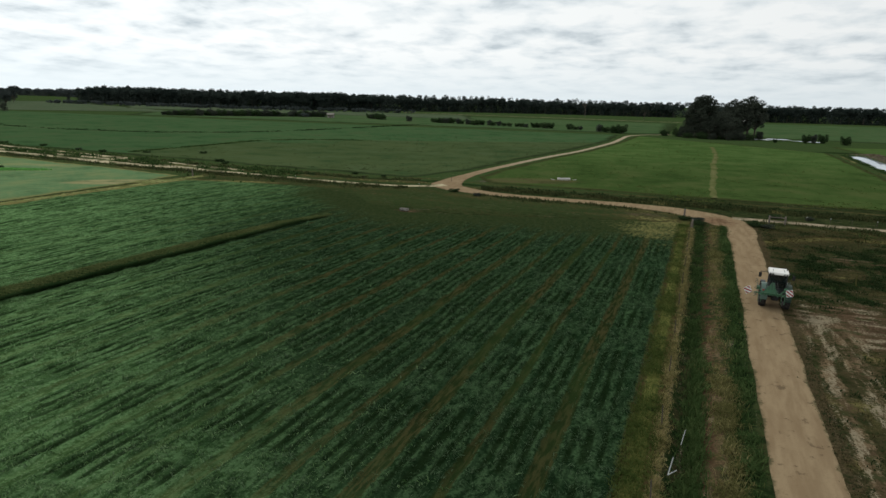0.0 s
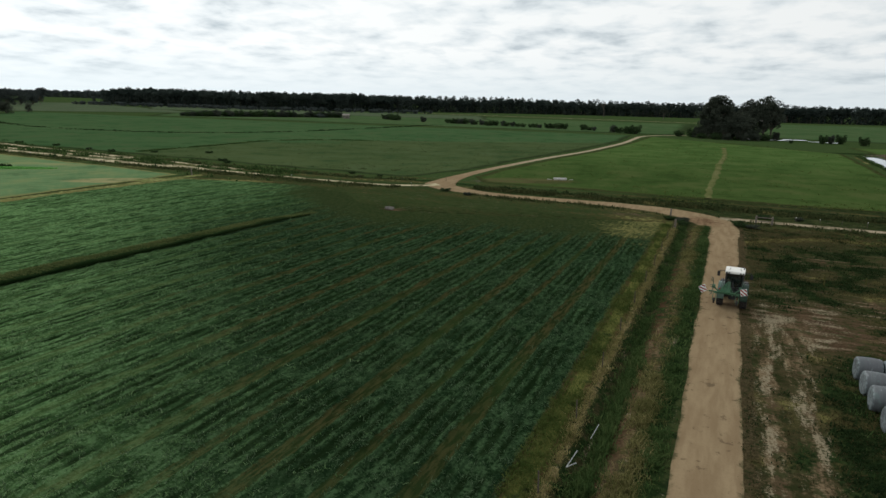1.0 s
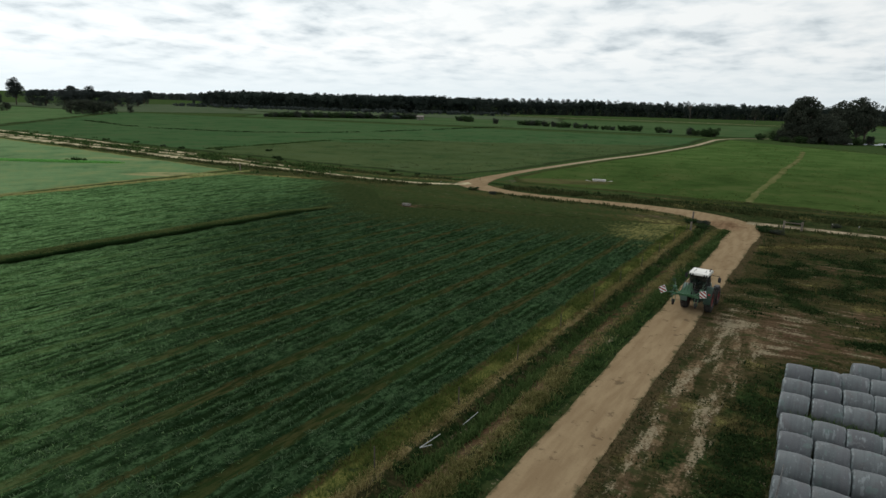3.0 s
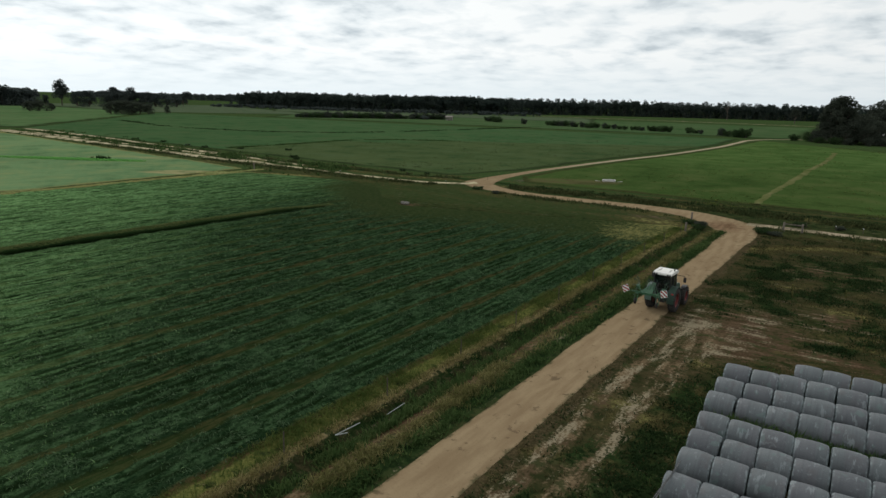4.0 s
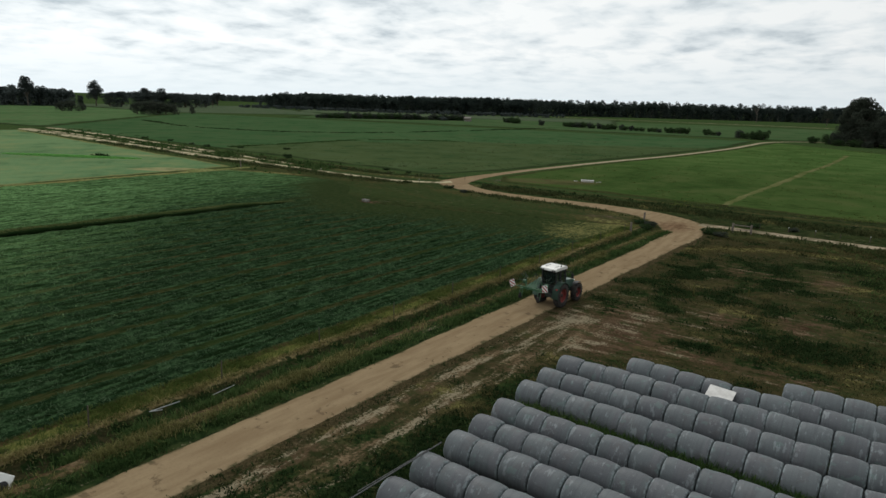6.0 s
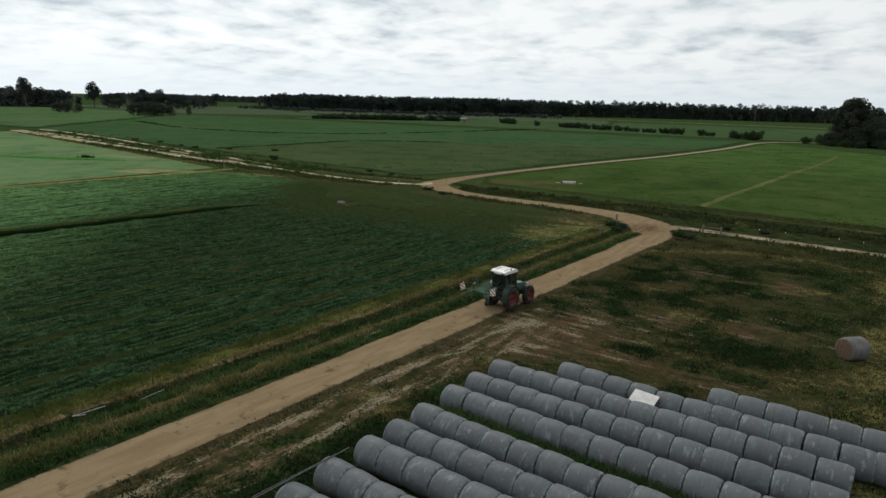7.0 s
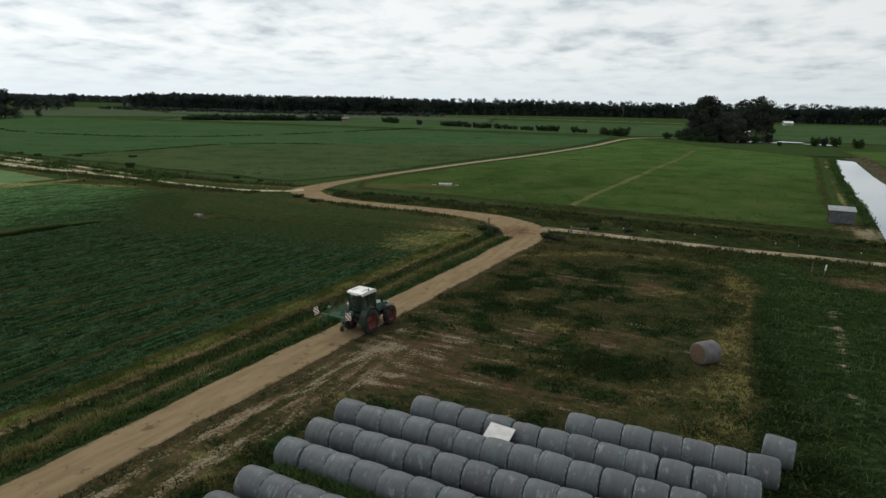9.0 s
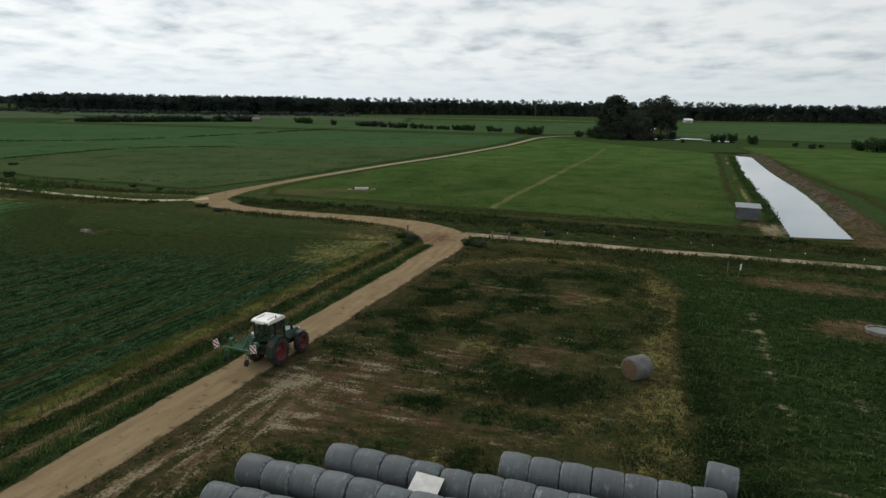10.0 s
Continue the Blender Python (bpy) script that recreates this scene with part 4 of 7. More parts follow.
def field_between(name, left, right, material, label, rise, steps=(60, 60), fray=0.8, seed=1, fade=6.0, second=None):
    """A field between two lines that run the same way, laid over the ground, its borders wandering."""
    nu, nv = steps
    v = np.linspace(0, 1, nv)
    ends = []
    for line in (left, right):
        p = np.array(line, float)
        d = np.r_[0, np.cumsum(np.hypot(*np.diff(p, axis=0).T))]
        ends.append(np.stack([np.interp(v * d[-1], d, p[:, k]) for k in (0, 1)], 1))
    u = np.linspace(0, 1, nu)[:, None, None]
    p = (1 - u) * ends[0][None] + u * ends[1][None]
    u, v = np.meshgrid(np.linspace(0, 1, nu), v, indexing="ij")
    across = np.linalg.norm(ends[1] - ends[0], axis=1).mean()
    along = np.linalg.norm(p[nu // 2, -1] - p[nu // 2, 0])
    inset = np.minimum(np.minimum(u, 1 - u) * across, np.minimum(v, 1 - v) * along)
    wob = fray * 2 * np.stack([fractal(p[..., 0], p[..., 1], 5, seed), fractal(p[..., 0], p[..., 1], 5, seed + 7)], -1) - fray
    p = p + wob * (1 - ease(inset, 2, 12))[..., None]
    x, y = p[..., 0].ravel(), p[..., 1].ravel()
    border = (1 - ease(inset.ravel(), 0, fade)) * (0.6 + 0.6 * fractal(x, y, 7, seed + 3))
    held = ease(inset.ravel(), 0, 3.0)
    z = held * (rise + 0.03 * (fractal(x, y, 4, seed) - 0.5)) + (1 - held) * (land(x, y) + 0.03)
    values = {"border": border, "second": second(x, y) if second else 0 * x, "brightened": ease(y, 118, 200) * (x > -10) * (inset.ravel() > 1.5)}
    me = big_mesh(name, np.stack([x, y, z], 1), grid_faces(nu, nv), material, True, values)
    return tagged(new(name, me), label, "field", kind="structure")


def field_patch(name, corners, material, label, rise, steps=(60, 60), fray=0.8, seed=1, fade=6.0, second=None):
    a, b, c, d = corners
    return field_between(name, [a, d], [b, c], material, label, rise, steps, fray, seed, fade, second)


def bleached(x, y):
    """1 where the corner of the western pasture has dried to straw."""
    along, off = (x + 63) * 0.9 + (y - 87) * 0.44, (y - 87) * 0.9 - (x + 63) * 0.44
    return 1.3 * bell(np.hypot(along / 8.0, off / 3.0), 0, 1) + 0.5 * bell(np.hypot((x + 88) / 14, (y - 103) / 3.5), 0, 1)


def grazed(x, y):
    """1 on the side of the drain where the pasture is grazed short."""
    return ease(x - np.interp(y, [110, 134, 161, 183, 195, 215, 260], [-93, -91, -86.5, -82, -70, -20, 70]), -2.5, 2.5) * np.maximum(1 - 0.8 * ease(y, 165, 190), ease(x, -110, -20))


field_between("field_cow", [(-207, 158.5), (-330, 345)], [(-20, 109.5), (-10.6, 127), (-6.2, 140.5), (1.0, 162), (10.8, 188), (20.2, 217), (28.8, 244), (41, 303)], M_COW_PASTURE, "grazed olive-green pasture beyond the farm lane", 0.07, (150, 130), 1.2, 3, 4.0, grazed)
def trodden(x, y):
    """1 where stock has worn the corner of the pasture by the bend of the track."""
    return bell(np.hypot((x - 2) / 11, (y - 112 - 0.2 * (x - 2)) / 4.5), 0, 1)


field_between("field_east", [(-5.5, 107.0), (-8.0, 115), (-4.9, 128), (-1.0, 140.5), (6.3, 162), (16.1, 187), (25.6, 216), (34.2, 245), (48.3, 299)], [(62.5, 93.5), (65.6, 97.5), (67.3, 103), (75.6, 137), (83.3, 165), (98.5, 222)], M_EAST_PASTURE, "bright green fenced pasture beside the channel", 0.08, (120, 120), 0.5, 6, 3.0, trodden)
field_patch("field_west", [(-66.4, 57), (-58.6, 98), (-196, 142), (-230, 60)], M_WEST_PASTURE, "pale green short-cropped pasture with a bleached corner", 0.07, (90, 80), 0.8, 9, 2.5, bleached)
field_patch("field_far_east", [(88.5, 100), (190, 80), (260, 260), (116.5, 262)], M_EAST_PASTURE, "green pasture behind the spoil bank", 0.06, (50, 50), 1.5, 12)
field_patch("field_far_middle", [(-240, 345), (66, 319), (112, 520), (-330, 560)], M_FAR_PASTURE, "distant flat green pasture", 0.10, (60, 30), 3, 14, 14)
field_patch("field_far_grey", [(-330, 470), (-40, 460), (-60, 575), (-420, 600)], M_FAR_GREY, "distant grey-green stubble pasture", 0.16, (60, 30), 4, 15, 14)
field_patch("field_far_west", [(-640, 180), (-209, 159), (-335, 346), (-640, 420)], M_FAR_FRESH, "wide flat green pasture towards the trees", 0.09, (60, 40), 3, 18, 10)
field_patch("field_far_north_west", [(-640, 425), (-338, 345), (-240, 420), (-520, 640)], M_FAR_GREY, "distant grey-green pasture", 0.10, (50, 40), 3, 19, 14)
field_patch("field_far_right", [(104, 324), (420, 220), (520, 640), (150, 600)], M_FAR_PASTURE, "distant green pasture with scattered bushes", 0.08, (50, 50), 3, 20, 14)

# ---- the mown field ----
SWATH = 2.97


def row_at(s, y):
    """Metres across the rows, which swing a little towards the line of the standing strip."""
    return s - 0.06 * np.clip(-s / 41, 0, 1.4) * (y - 30)


def swath_at(s, y):
    """How much cut grass lies at a place, and the furrows between the passes of the mower, painted with their shade."""
    r = row_at(s, y)
    wander = 0.35 * (fractal(0 * r, y + 3 * np.round((r + 7.6) / SWATH), 9, 3) - 0.5)
    d = np.abs(((r + wander + 7.6) / SWATH + 0.5) % 1 - 0.5) * SWATH
    odd = 1 - np.round((r + wander + 7.6) / SWATH) % 2
    rows = np.maximum(ease(d, 0.10 + 0.12 * odd, 0.40 + 0.20 * odd), 0.85 * ease(s, 0.6, 0.9) * (1 - ease(s, 1.2, 1.5)))
    shaded_furrow = np.maximum(bell(d, 1.47, 0.17), 0.9 * bell(d, 0.82, 0.14)) * (0.35 + 0.9 * ease(value_noise(r * 0.4, y, 1.5, 44), 0.25, 0.6))
    return rows, np.clip(shaded_furrow, 0, 1)


def field_top(s):
    """The north end of the rows."""
    return np.interp(s, [-80, -70, -55, -46, -40, -33, -20, -5, 1.5], [91, 92, 90, 85, 78, 72.3, 73, 74.5, 75])


def mown_height(s, y):
    """Height of the mown field and how much of a row lies there."""
    x = s + LEAN_X * y
    rows, shaded_furrow = swath_at(s, y)
    rows = rows * (1 - 0.8 * shaded_furrow) * (1 - ease(y + 4.0 * (fractal(x, y, 6, 19) - 0.5), field_top(s) - 12, field_top(s)))
    heap = ease(fractal(s, 0.5 * y, 0.46, 2), 0.30, 0.72) * (0.45 + 0.9 * value_noise(s, y * 0.5, 2.2, 6))
    return 0.06 + rows * (0.04 + 0.14 * heap) * ease(y, -30, 0) + 0.03 * fractal(x, y, 0.4, 8), rows


def build_mown_field():
    ss = np.r_[np.arange(-79, -44, 0.22), np.arange(-44, 1.61, 0.135)]
    v = np.r_[np.linspace(-60, 8, 60), np.arange(8.2, 62, 0.16), np.linspace(62.3, 100, 110)]
    s, y0 = np.meshgrid(ss, v, indexing="ij")
    top = field_top(s) + 2.5
    y = np.where(y0 > 62, 62 + (y0 - 62) * (top - 62) / 38, y0)
    x = s + LEAN_X * y
    z, _ = mown_height(s, y)
    thick, shaded_furrow = swath_at(s, y)
    rim = np.clip(np.minimum.reduce([(s + 79) / 0.5, (1.6 - s) / 0.5, (top - y) / 1.0]), 0, 1)
    z = -0.04 + (z + 0.04) * rim
    edge = np.maximum((0.25 + 0.7 * fractal(x, y, 1.6, 13)) * ease(s + 0.7 * (fractal(x, y, 3, 12) - 0.5), 0.8, 1.5), 0.25 * ease(y - top, -3, 0) * fractal(x, y, 6, 11))
    west = ease(-s + 5.0 * (fractal(x, y, 7, 17) - 0.5), 33, 52)
    # sunlight on the west of the field, put into the colour
    sunlit = (1 - 0.42 * ease(y, 52, 80)) * np.maximum(0.74 * ease(-s - 0.8 * (y - 18), 3, 28), 0.90 * ease(-s, 36, 72) + 0.10 * west)
    golden = np.maximum(0.75 * (1 - ease(s + 0.8 * (fractal(x, y, 6, 15) - 0.5), -78.2, -76.6)), 0.62 * ease(-s, 63, 70) * ease(y - top, -4.5, 0.0) * (0.5 + fractal(x, y, 8, 16)))
    corner = ease(s + 0.35 * (y - 70), -13, 1.5) * ease(y, 52, 68) * (0.35 + 0.9 * fractal(x, y * 2, 5, 18))
    golden = np.maximum(golden, 0.62 * corner)
    values = {"swath": thick, "shaded_furrow": shaded_furrow, "edge": edge, "sunlit": sunlit, "golden": golden, "margin": ease(s, -0.4, 0.3) * (1 - ease(y, 68, 76)),
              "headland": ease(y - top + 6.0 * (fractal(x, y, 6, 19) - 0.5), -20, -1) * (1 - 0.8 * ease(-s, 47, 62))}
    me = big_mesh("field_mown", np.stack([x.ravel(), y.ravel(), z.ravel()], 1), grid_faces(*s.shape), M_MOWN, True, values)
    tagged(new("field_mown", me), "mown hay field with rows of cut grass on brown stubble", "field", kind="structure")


build_mown_field()


def blades(name, x, y, z, height, width, lean, material, label, category="grass", per=4, spread=0.10, seed=1, turn=None):
    """Tufts of narrow bent blades; all the tufts of a kind are one mesh."""
    rng = np.random.default_rng(seed)
    n = len(x)
    k = n * per
    bx = np.repeat(x, per) + rng.normal(0, spread, k)
    by = np.repeat(y, per) + rng.normal(0, spread, k)
    bz = np.repeat(z, per) - 0.02
    h = np.repeat(height, per) * rng.uniform(0.55, 1.25, k)
    a = rng.uniform(0, 2 * np.pi, k) if turn is None else turn + rng.normal(0, 0.9, k)
    out = h * lean * rng.uniform(0.3, 1.3, k)
    w = np.repeat(width, per) * rng.uniform(0.6, 1.3, k) / 2
    px, py = -np.sin(a), np.cos(a)
    base = np.stack([bx, by, bz], 1)
    sidev = np.stack([px * w, py * w, 0 * w], 1)
    mid = base + np.stack([np.cos(a) * out * 0.35, np.sin(a) * out * 0.35, h * 0.62], 1)
    tip = base + np.stack([np.cos(a) * out, np.sin(a) * out, h * rng.uniform(0.75, 1.0, k)], 1)
    v = np.stack([base - sidev, base + sidev, mid + sidev * 0.9, mid - sidev * 0.9, tip], 1).reshape(-1, 3)
    i = np.arange(k)[:, None] * 5
    f = np.concatenate([i + [0, 1, 2], i + [0, 2, 3], i + [3, 2, 4]])
    return tagged(new(name, big_mesh(name, v, f, material)), label, category, kind="stuff")


RNG = np.random.default_rng(11)


def scatter(n, x0, x1, y0, y1, near=0.0):
    """Random places in a rectangle; with near, denser towards the south."""
    y = y0 + (y1 - y0) * RNG.uniform(0, 1, n) ** (1 + near)
    return RNG.uniform(x0, x1, n), y


def keep(p, chance):
    ok = RNG.uniform(0, 1, len(p[0])) < chance
    return p[0][ok], p[1][ok]


# cut grass lying along the rows
s_, y_ = scatter(280000, -46, 1.5, -20, 76, 0.45)
z_, rows_ = mown_height(s_, y_)
clump_ = 0.16 + 0.84 * ease(fractal(s_, 0.5 * y_, 0.46, 2), 0.42, 0.60)
ok = RNG.uniform(0, 1, len(s_)) < clump_ * (0.02 + 0.98 * rows_) * (y_ < field_top(s_) - 1) * ease(y_, -22, 12)
p = (s_[ok] + LEAN_X * y_[ok], y_[ok])
# blades take the same painted sunlight, paler towards the west
pale_ = RNG.uniform(0, 1, len(p[0])) < np.maximum(0.9 * ease(-s_[ok] - 0.8 * (y_[ok] - 18), 0, 30), ease(-s_[ok], 34, 60))
for sel, stuff, text, seed_ in ((~pale_, M_CUT_BLADE, "cut grass lying in long rows on the stubble", 3), (pale_, M_SUNLIT_BLADE, "cut grass in rows on the stubble, painted paler as if sunlit", 4)):
    n_ = int(sel.sum())
    blades("cut_grass", p[0][sel], p[1][sel], z_[ok][sel], RNG.uniform(0.05, 0.13, n_), RNG.uniform(0.020, 0.045, n_), 2.0, stuff, text, "hay", 3, 0.10, seed_)

# the uncut strip that was left standing in the field
STRIP = [(-50.2, -20, 1.6), (-40.5, 12, 1.6), (-34.2, 32.7, 1.6), (-29.5, 48, 1.5), (-24.6, 63.4, 1.1), (-22.1, 69.6, 0.5)]


def build_strip():
    line = smooth_line(STRIP, 0.5)
    d = np.gradient(line[:, :2], axis=0)
    d /= np.linalg.norm(d, axis=1)[:, None]
    side = np.stack([d[:, 1], -d[:, 0]], 1)
    # shade of the strip's east face is put into dark body and undercut
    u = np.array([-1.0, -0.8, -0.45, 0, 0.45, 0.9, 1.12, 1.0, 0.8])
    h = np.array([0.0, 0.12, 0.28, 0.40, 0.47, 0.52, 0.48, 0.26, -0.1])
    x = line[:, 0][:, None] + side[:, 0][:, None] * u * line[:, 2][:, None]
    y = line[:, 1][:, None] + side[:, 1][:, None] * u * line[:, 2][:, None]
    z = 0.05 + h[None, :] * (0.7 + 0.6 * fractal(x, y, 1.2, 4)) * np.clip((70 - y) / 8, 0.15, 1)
    # dark stems, with the strip's shade painted into the same colour
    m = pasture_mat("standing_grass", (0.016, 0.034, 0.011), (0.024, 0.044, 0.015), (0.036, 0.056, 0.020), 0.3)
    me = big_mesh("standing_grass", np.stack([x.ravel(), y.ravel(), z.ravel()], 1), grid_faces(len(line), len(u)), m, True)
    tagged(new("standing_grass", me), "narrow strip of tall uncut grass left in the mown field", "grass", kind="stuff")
    n = 30000
    k = RNG.integers(0, len(line), n)
    off = RNG.uniform(-1, 0.98, n)
    bx, by = line[k, 0] + side[k, 0] * off * line[k, 2], line[k, 1] + side[k, 1] * off * line[k, 2]
    ok = by > 14
    bx, by, off = bx[ok], by[ok], off[ok]
    base = 0.05 + np.interp(off, u[:6], h[:6]) * (0.7 + 0.6 * fractal(bx, by, 1.2, 4)) * np.clip((70 - by) / 8, 0.15, 1) - 0.06
    blades("tall_grass", bx, by, base, RNG.uniform(0.10, 0.24, len(bx)), np.full(len(bx), 0.055), 1.0, M_STRIP_BLADE,
           "tall olive-green uncut grass standing in a strip", "grass", 3, 0.1, 5)


build_strip()

# weeds in the ditch, dry grass along its edges
s_, y_ = scatter(36000, 2.9, 6.95, -10, 76, 0.1)
x_ = s_ + LEAN_X * y_
p = keep((x_, y_), np.clip(0.03 + 0.26 * bell(s_, 3.8, 0.6) + 0.8 * bell(s_, 6.4, 0.45), 0, 1) * (0.12 + 0.88 * (fractal(x_, y_, 2.2, 51) > 0.50)))
s2 = p[0] - LEAN_X * p[1]
hgt = 0.09 + 0.26 * np.maximum(bell(s2, 3.8, 0.7), 0.9 * bell(s2, 6.5, 0.4)) * RNG.uniform(0.4, 1.1, len(s2))
blades("ditch_weeds", p[0], p[1], land(*p), hgt, np.full(len(s2), 0.045), 0.9, M_WEED_BLADE, "dark green weeds growing in the roadside ditch", "weeds", 7, 0.16, 7)
y_ = RNG.uniform(16, 34, 420)
x_ = RNG.normal(4.25, 0.22, 420) + LEAN_X * y_
p = keep((x_, y_), 0.25 + 0.75 * (fractal(x_, y_, 1.6, 53) > 0.42))
blades("ditch_rushes", *p, land(*p), RNG.uniform(0.28, 0.55, len(p[0])), np.full(len(p[0]), 0.04), 0.6, M_WEED_BLADE, "tall rank weeds on the side of the ditch", "weeds", 9, 0.14, 45)
s_, y_ = scatter(9000, 1.2, 2.7, -10, 76, 0.1)
x_ = s_ + LEAN_X * y_
p = keep((x_, y_), 0.25 + 0.75 * (fractal(x_, y_, 2.8, 63) > 0.47))
blades("margin_grass", *p, land(*p) + 0.05, RNG.uniform(0.06, 0.22, len(p[0])), np.full(len(p[0]), 0.03), 1.1, M_MARGIN_BLADE, "yellow-green grass along the field margin", "grass", 6, 0.16, 8)
y_ = -10 + 84 * RNG.uniform(0, 1, 5500) ** 1.1
x_ = 2.90 + LEAN_X * y_
x_ = x_ - 0.5 * (fractal(x_, y_, 5.0, 25) - 0.5) + RNG.normal(-0.05, 0.17, len(x_))
p = keep((x_, y_), 0.3 + 0.7 * (fractal(x_, y_, 2.6, 64) > 0.42))
blades("crest_straw", *p, land(*p), RNG.uniform(0.06, 0.20, len(p[0])), np.full(len(p[0]), 0.028), 1.2, M_CREST_BLADE, "bleached straw on the lip of the ditch", "grass", 6, 0.10, 10)
s_ = RNG.normal(5.55, 0.36, 7500)
y_ = -10 + 86 * RNG.uniform(0, 1, len(s_)) ** 1.1
x_ = s_ + LEAN_X * y_
p = keep((x_, y_), 0.08 + 0.92 * (fractal(x_, y_, 2.6, 61) > 0.52))
blades("dry_grass", p[0], p[1], land(*p), RNG.uniform(0.10, 0.36, len(p[0])), np.full(len(p[0]), 0.028), 1.1, M_DRY_BLADE, "dry yellow grass along the edge of the ditch", "grass", 6, 0.14, 9)

# rough grass of the yard and the crop behind it
x_, y_ = scatter(190000, 2, 48, -12, 77, 0.0)
c = ground_cover(x_, y_)
open_ = ease(y_, -26, 12) * (x_ - LEAN_X * y_ > 10.15) * np.clip(1 - 1.7 * c["bare"], 0, 1) * (1 - c["pale"])
green = keep((x_, y_), np.clip(open_ * (0.02 + 0.5 * c["lush"] ** 2) * (1 - 0.85 * c["dry"]), 0, 1))
straw = keep((x_, y_), np.clip(open_ * (0.04 + 0.62 * c["dry"]), 0, 1))
blades("yard_weeds", *green, land(*green), RNG.uniform(0.05, 0.15, len(green[0])), np.full(len(green[0]), 0.035), 1.4, M_YARD_BLADE, "patchy green weeds on rough ground", "weeds", 5, 0.28, 13)
blades("yard_dry_grass", *straw, land(*straw), RNG.uniform(0.05, 0.16, len(straw[0])), np.full(len(straw[0]), 0.03), 1.3, M_STRAW_BLADE, "olive and straw grass on rough ground", "grass", 5, 0.26, 15)
x_, y_ = scatter(15000, 12, 46, 8, 75, 0.0)
c = ground_cover(x_, y_)
p = keep((x_, y_), np.clip((x_ - LEAN_X * y_ > 10.4) * (0.01 + 0.99 * c["lush"] ** 2) * np.clip(1 - 1.7 * c["bare"], 0, 1) * (1 - 1.5 * c["pale"]) * (1 - 0.8 * c["dry"]), 0, 1))
blades("weed_tufts", *p, land(*p), RNG.uniform(0.08, 0.24, len(p[0])), np.full(len(p[0]), 0.06), 1.5, M_TUFT_BLADE, "dark green weed tufts on rough ground", "weeds", 22, 0.40, 14)
x_, y_ = scatter(40000, 40, 90, -15, 76, 0.0)
c = ground_cover(x_, y_)
p = keep((x_, y_), c["lush"] * (1 - c["bare"]) * (1 - c["pale"]) * 0.9 * ease(y_, -15, 25) * (1 - ease(x_, 75, 90)))
blades("crop_grass", *p, land(*p), RNG.uniform(0.12, 0.30, len(p[0])), np.full(len(p[0]), 0.055), 1.1, M_WEED_BLADE, "dense dark green grass crop", "grass", 5, 0.2, 17)
# a wet hollow in the western pasture
a_ = RNG.uniform(0, 2 * np.pi, 9000)
r_ = np.sqrt(RNG.uniform(0, 1, len(a_)))
p = keep((-98 + 15 * r_ * np.cos(a_) + 3.0 * r_ * np.sin(a_), 92 + 4.2 * r_ * np.cos(a_) + 2.6 * r_ * np.sin(a_)), 1.1 - r_)
blades("hollow_grass", *p, np.full(len(p[0]), 0.06), RNG.uniform(0.12, 0.30, len(p[0])), np.full(len(p[0]), 0.14), 0.9, M_VIVID_BLADE, "vivid green grass in a wet hollow of the pasture", "grass", 6, 0.3, 41)
p = (RNG.normal(-94.5, 1.3, 26), RNG.normal(96.3, 0.5, 26))
blades("hollow_rushes", *p, np.full(26, 0.06), RNG.uniform(0.3, 0.7, 26), np.full(26, 0.12), 0.5, M_TUFT_BLADE, "dark rushes standing in a wet hollow", "rushes", 9, 0.25, 43)
# weeds along the drain between the two pastures
q_ = smooth_line([(-92, 133.5, 0), (-86.5, 161, 0), (-82, 183, 0), (-72, 194, 0), (-52, 202, 0)], 0.25)
q_ = q_[RNG.integers(0, len(q_), 1500)]
p = keep((q_[:, 0] + RNG.normal(0, 0.4, 1500), q_[:, 1] + RNG.normal(0, 0.4, 1500)), 0.15 + 0.85 * (fractal(q_[:, 0], q_[:, 1], 4, 66) > 0.45))
blades("drain_weeds", *p, land(*p), RNG.uniform(0.2, 0.5, len(p[0])), np.full(len(p[0]), 0.16), 0.6, M_WEED_BLADE, "dark weeds along a shallow drain between pastures", "weeds", 5, 0.25, 27)
# coarse tufts that the stock left on the pastures
n_ = 9000
along_ = RNG.uniform(0, 1, n_) ** 1.4
y_ = 96 + along_ * 170
left_ = np.interp(y_, [96, 110, 134, 162, 188, 217, 266], [20, -1, 0, 9, 20, 30, 46])
right_ = np.interp(y_, [96, 128, 168, 217, 266], [64, 75, 85, 98, 80])
x_ = left_ + RNG.uniform(0, 1, n_) * (right_ - left_)
p = keep((x_, y_), 0.05 + 0.45 * (fractal(x_, y_, 9, 86) > 0.5))
blades("pasture_tufts", *p, np.full(len(p[0]), 0.07), RNG.uniform(0.06, 0.20, len(p[0])), np.full(len(p[0]), 0.12), 1.0, M_MARGIN_BLADE, "coarse olive tufts in the green pasture", "grass", 5, 0.22, 31)
y_ = 118 + RNG.uniform(0, 1, n_) ** 1.4 * 130
right_ = np.interp(y_, [109, 127, 140, 162, 188, 217, 250], [-20, -12, -8, -1, 8, 18, 28])
x_ = right_ - RNG.uniform(0, 1, n_) ** 1.2 * 95
p = keep((x_, y_), (0.03 + 0.22 * (fractal(x_, y_, 9, 88) > 0.5)) * (y_ > 112 - 0.27 * (x_ + 20)))
blades("grazed_tufts", *p, np.full(len(p[0]), 0.06), RNG.uniform(0.06, 0.22, len(p[0])), np.full(len(p[0]), 0.13), 1.0, M_OLIVE_BLADE, "coarse tufts in the grazed pasture", "grass", 5, 0.25, 33)
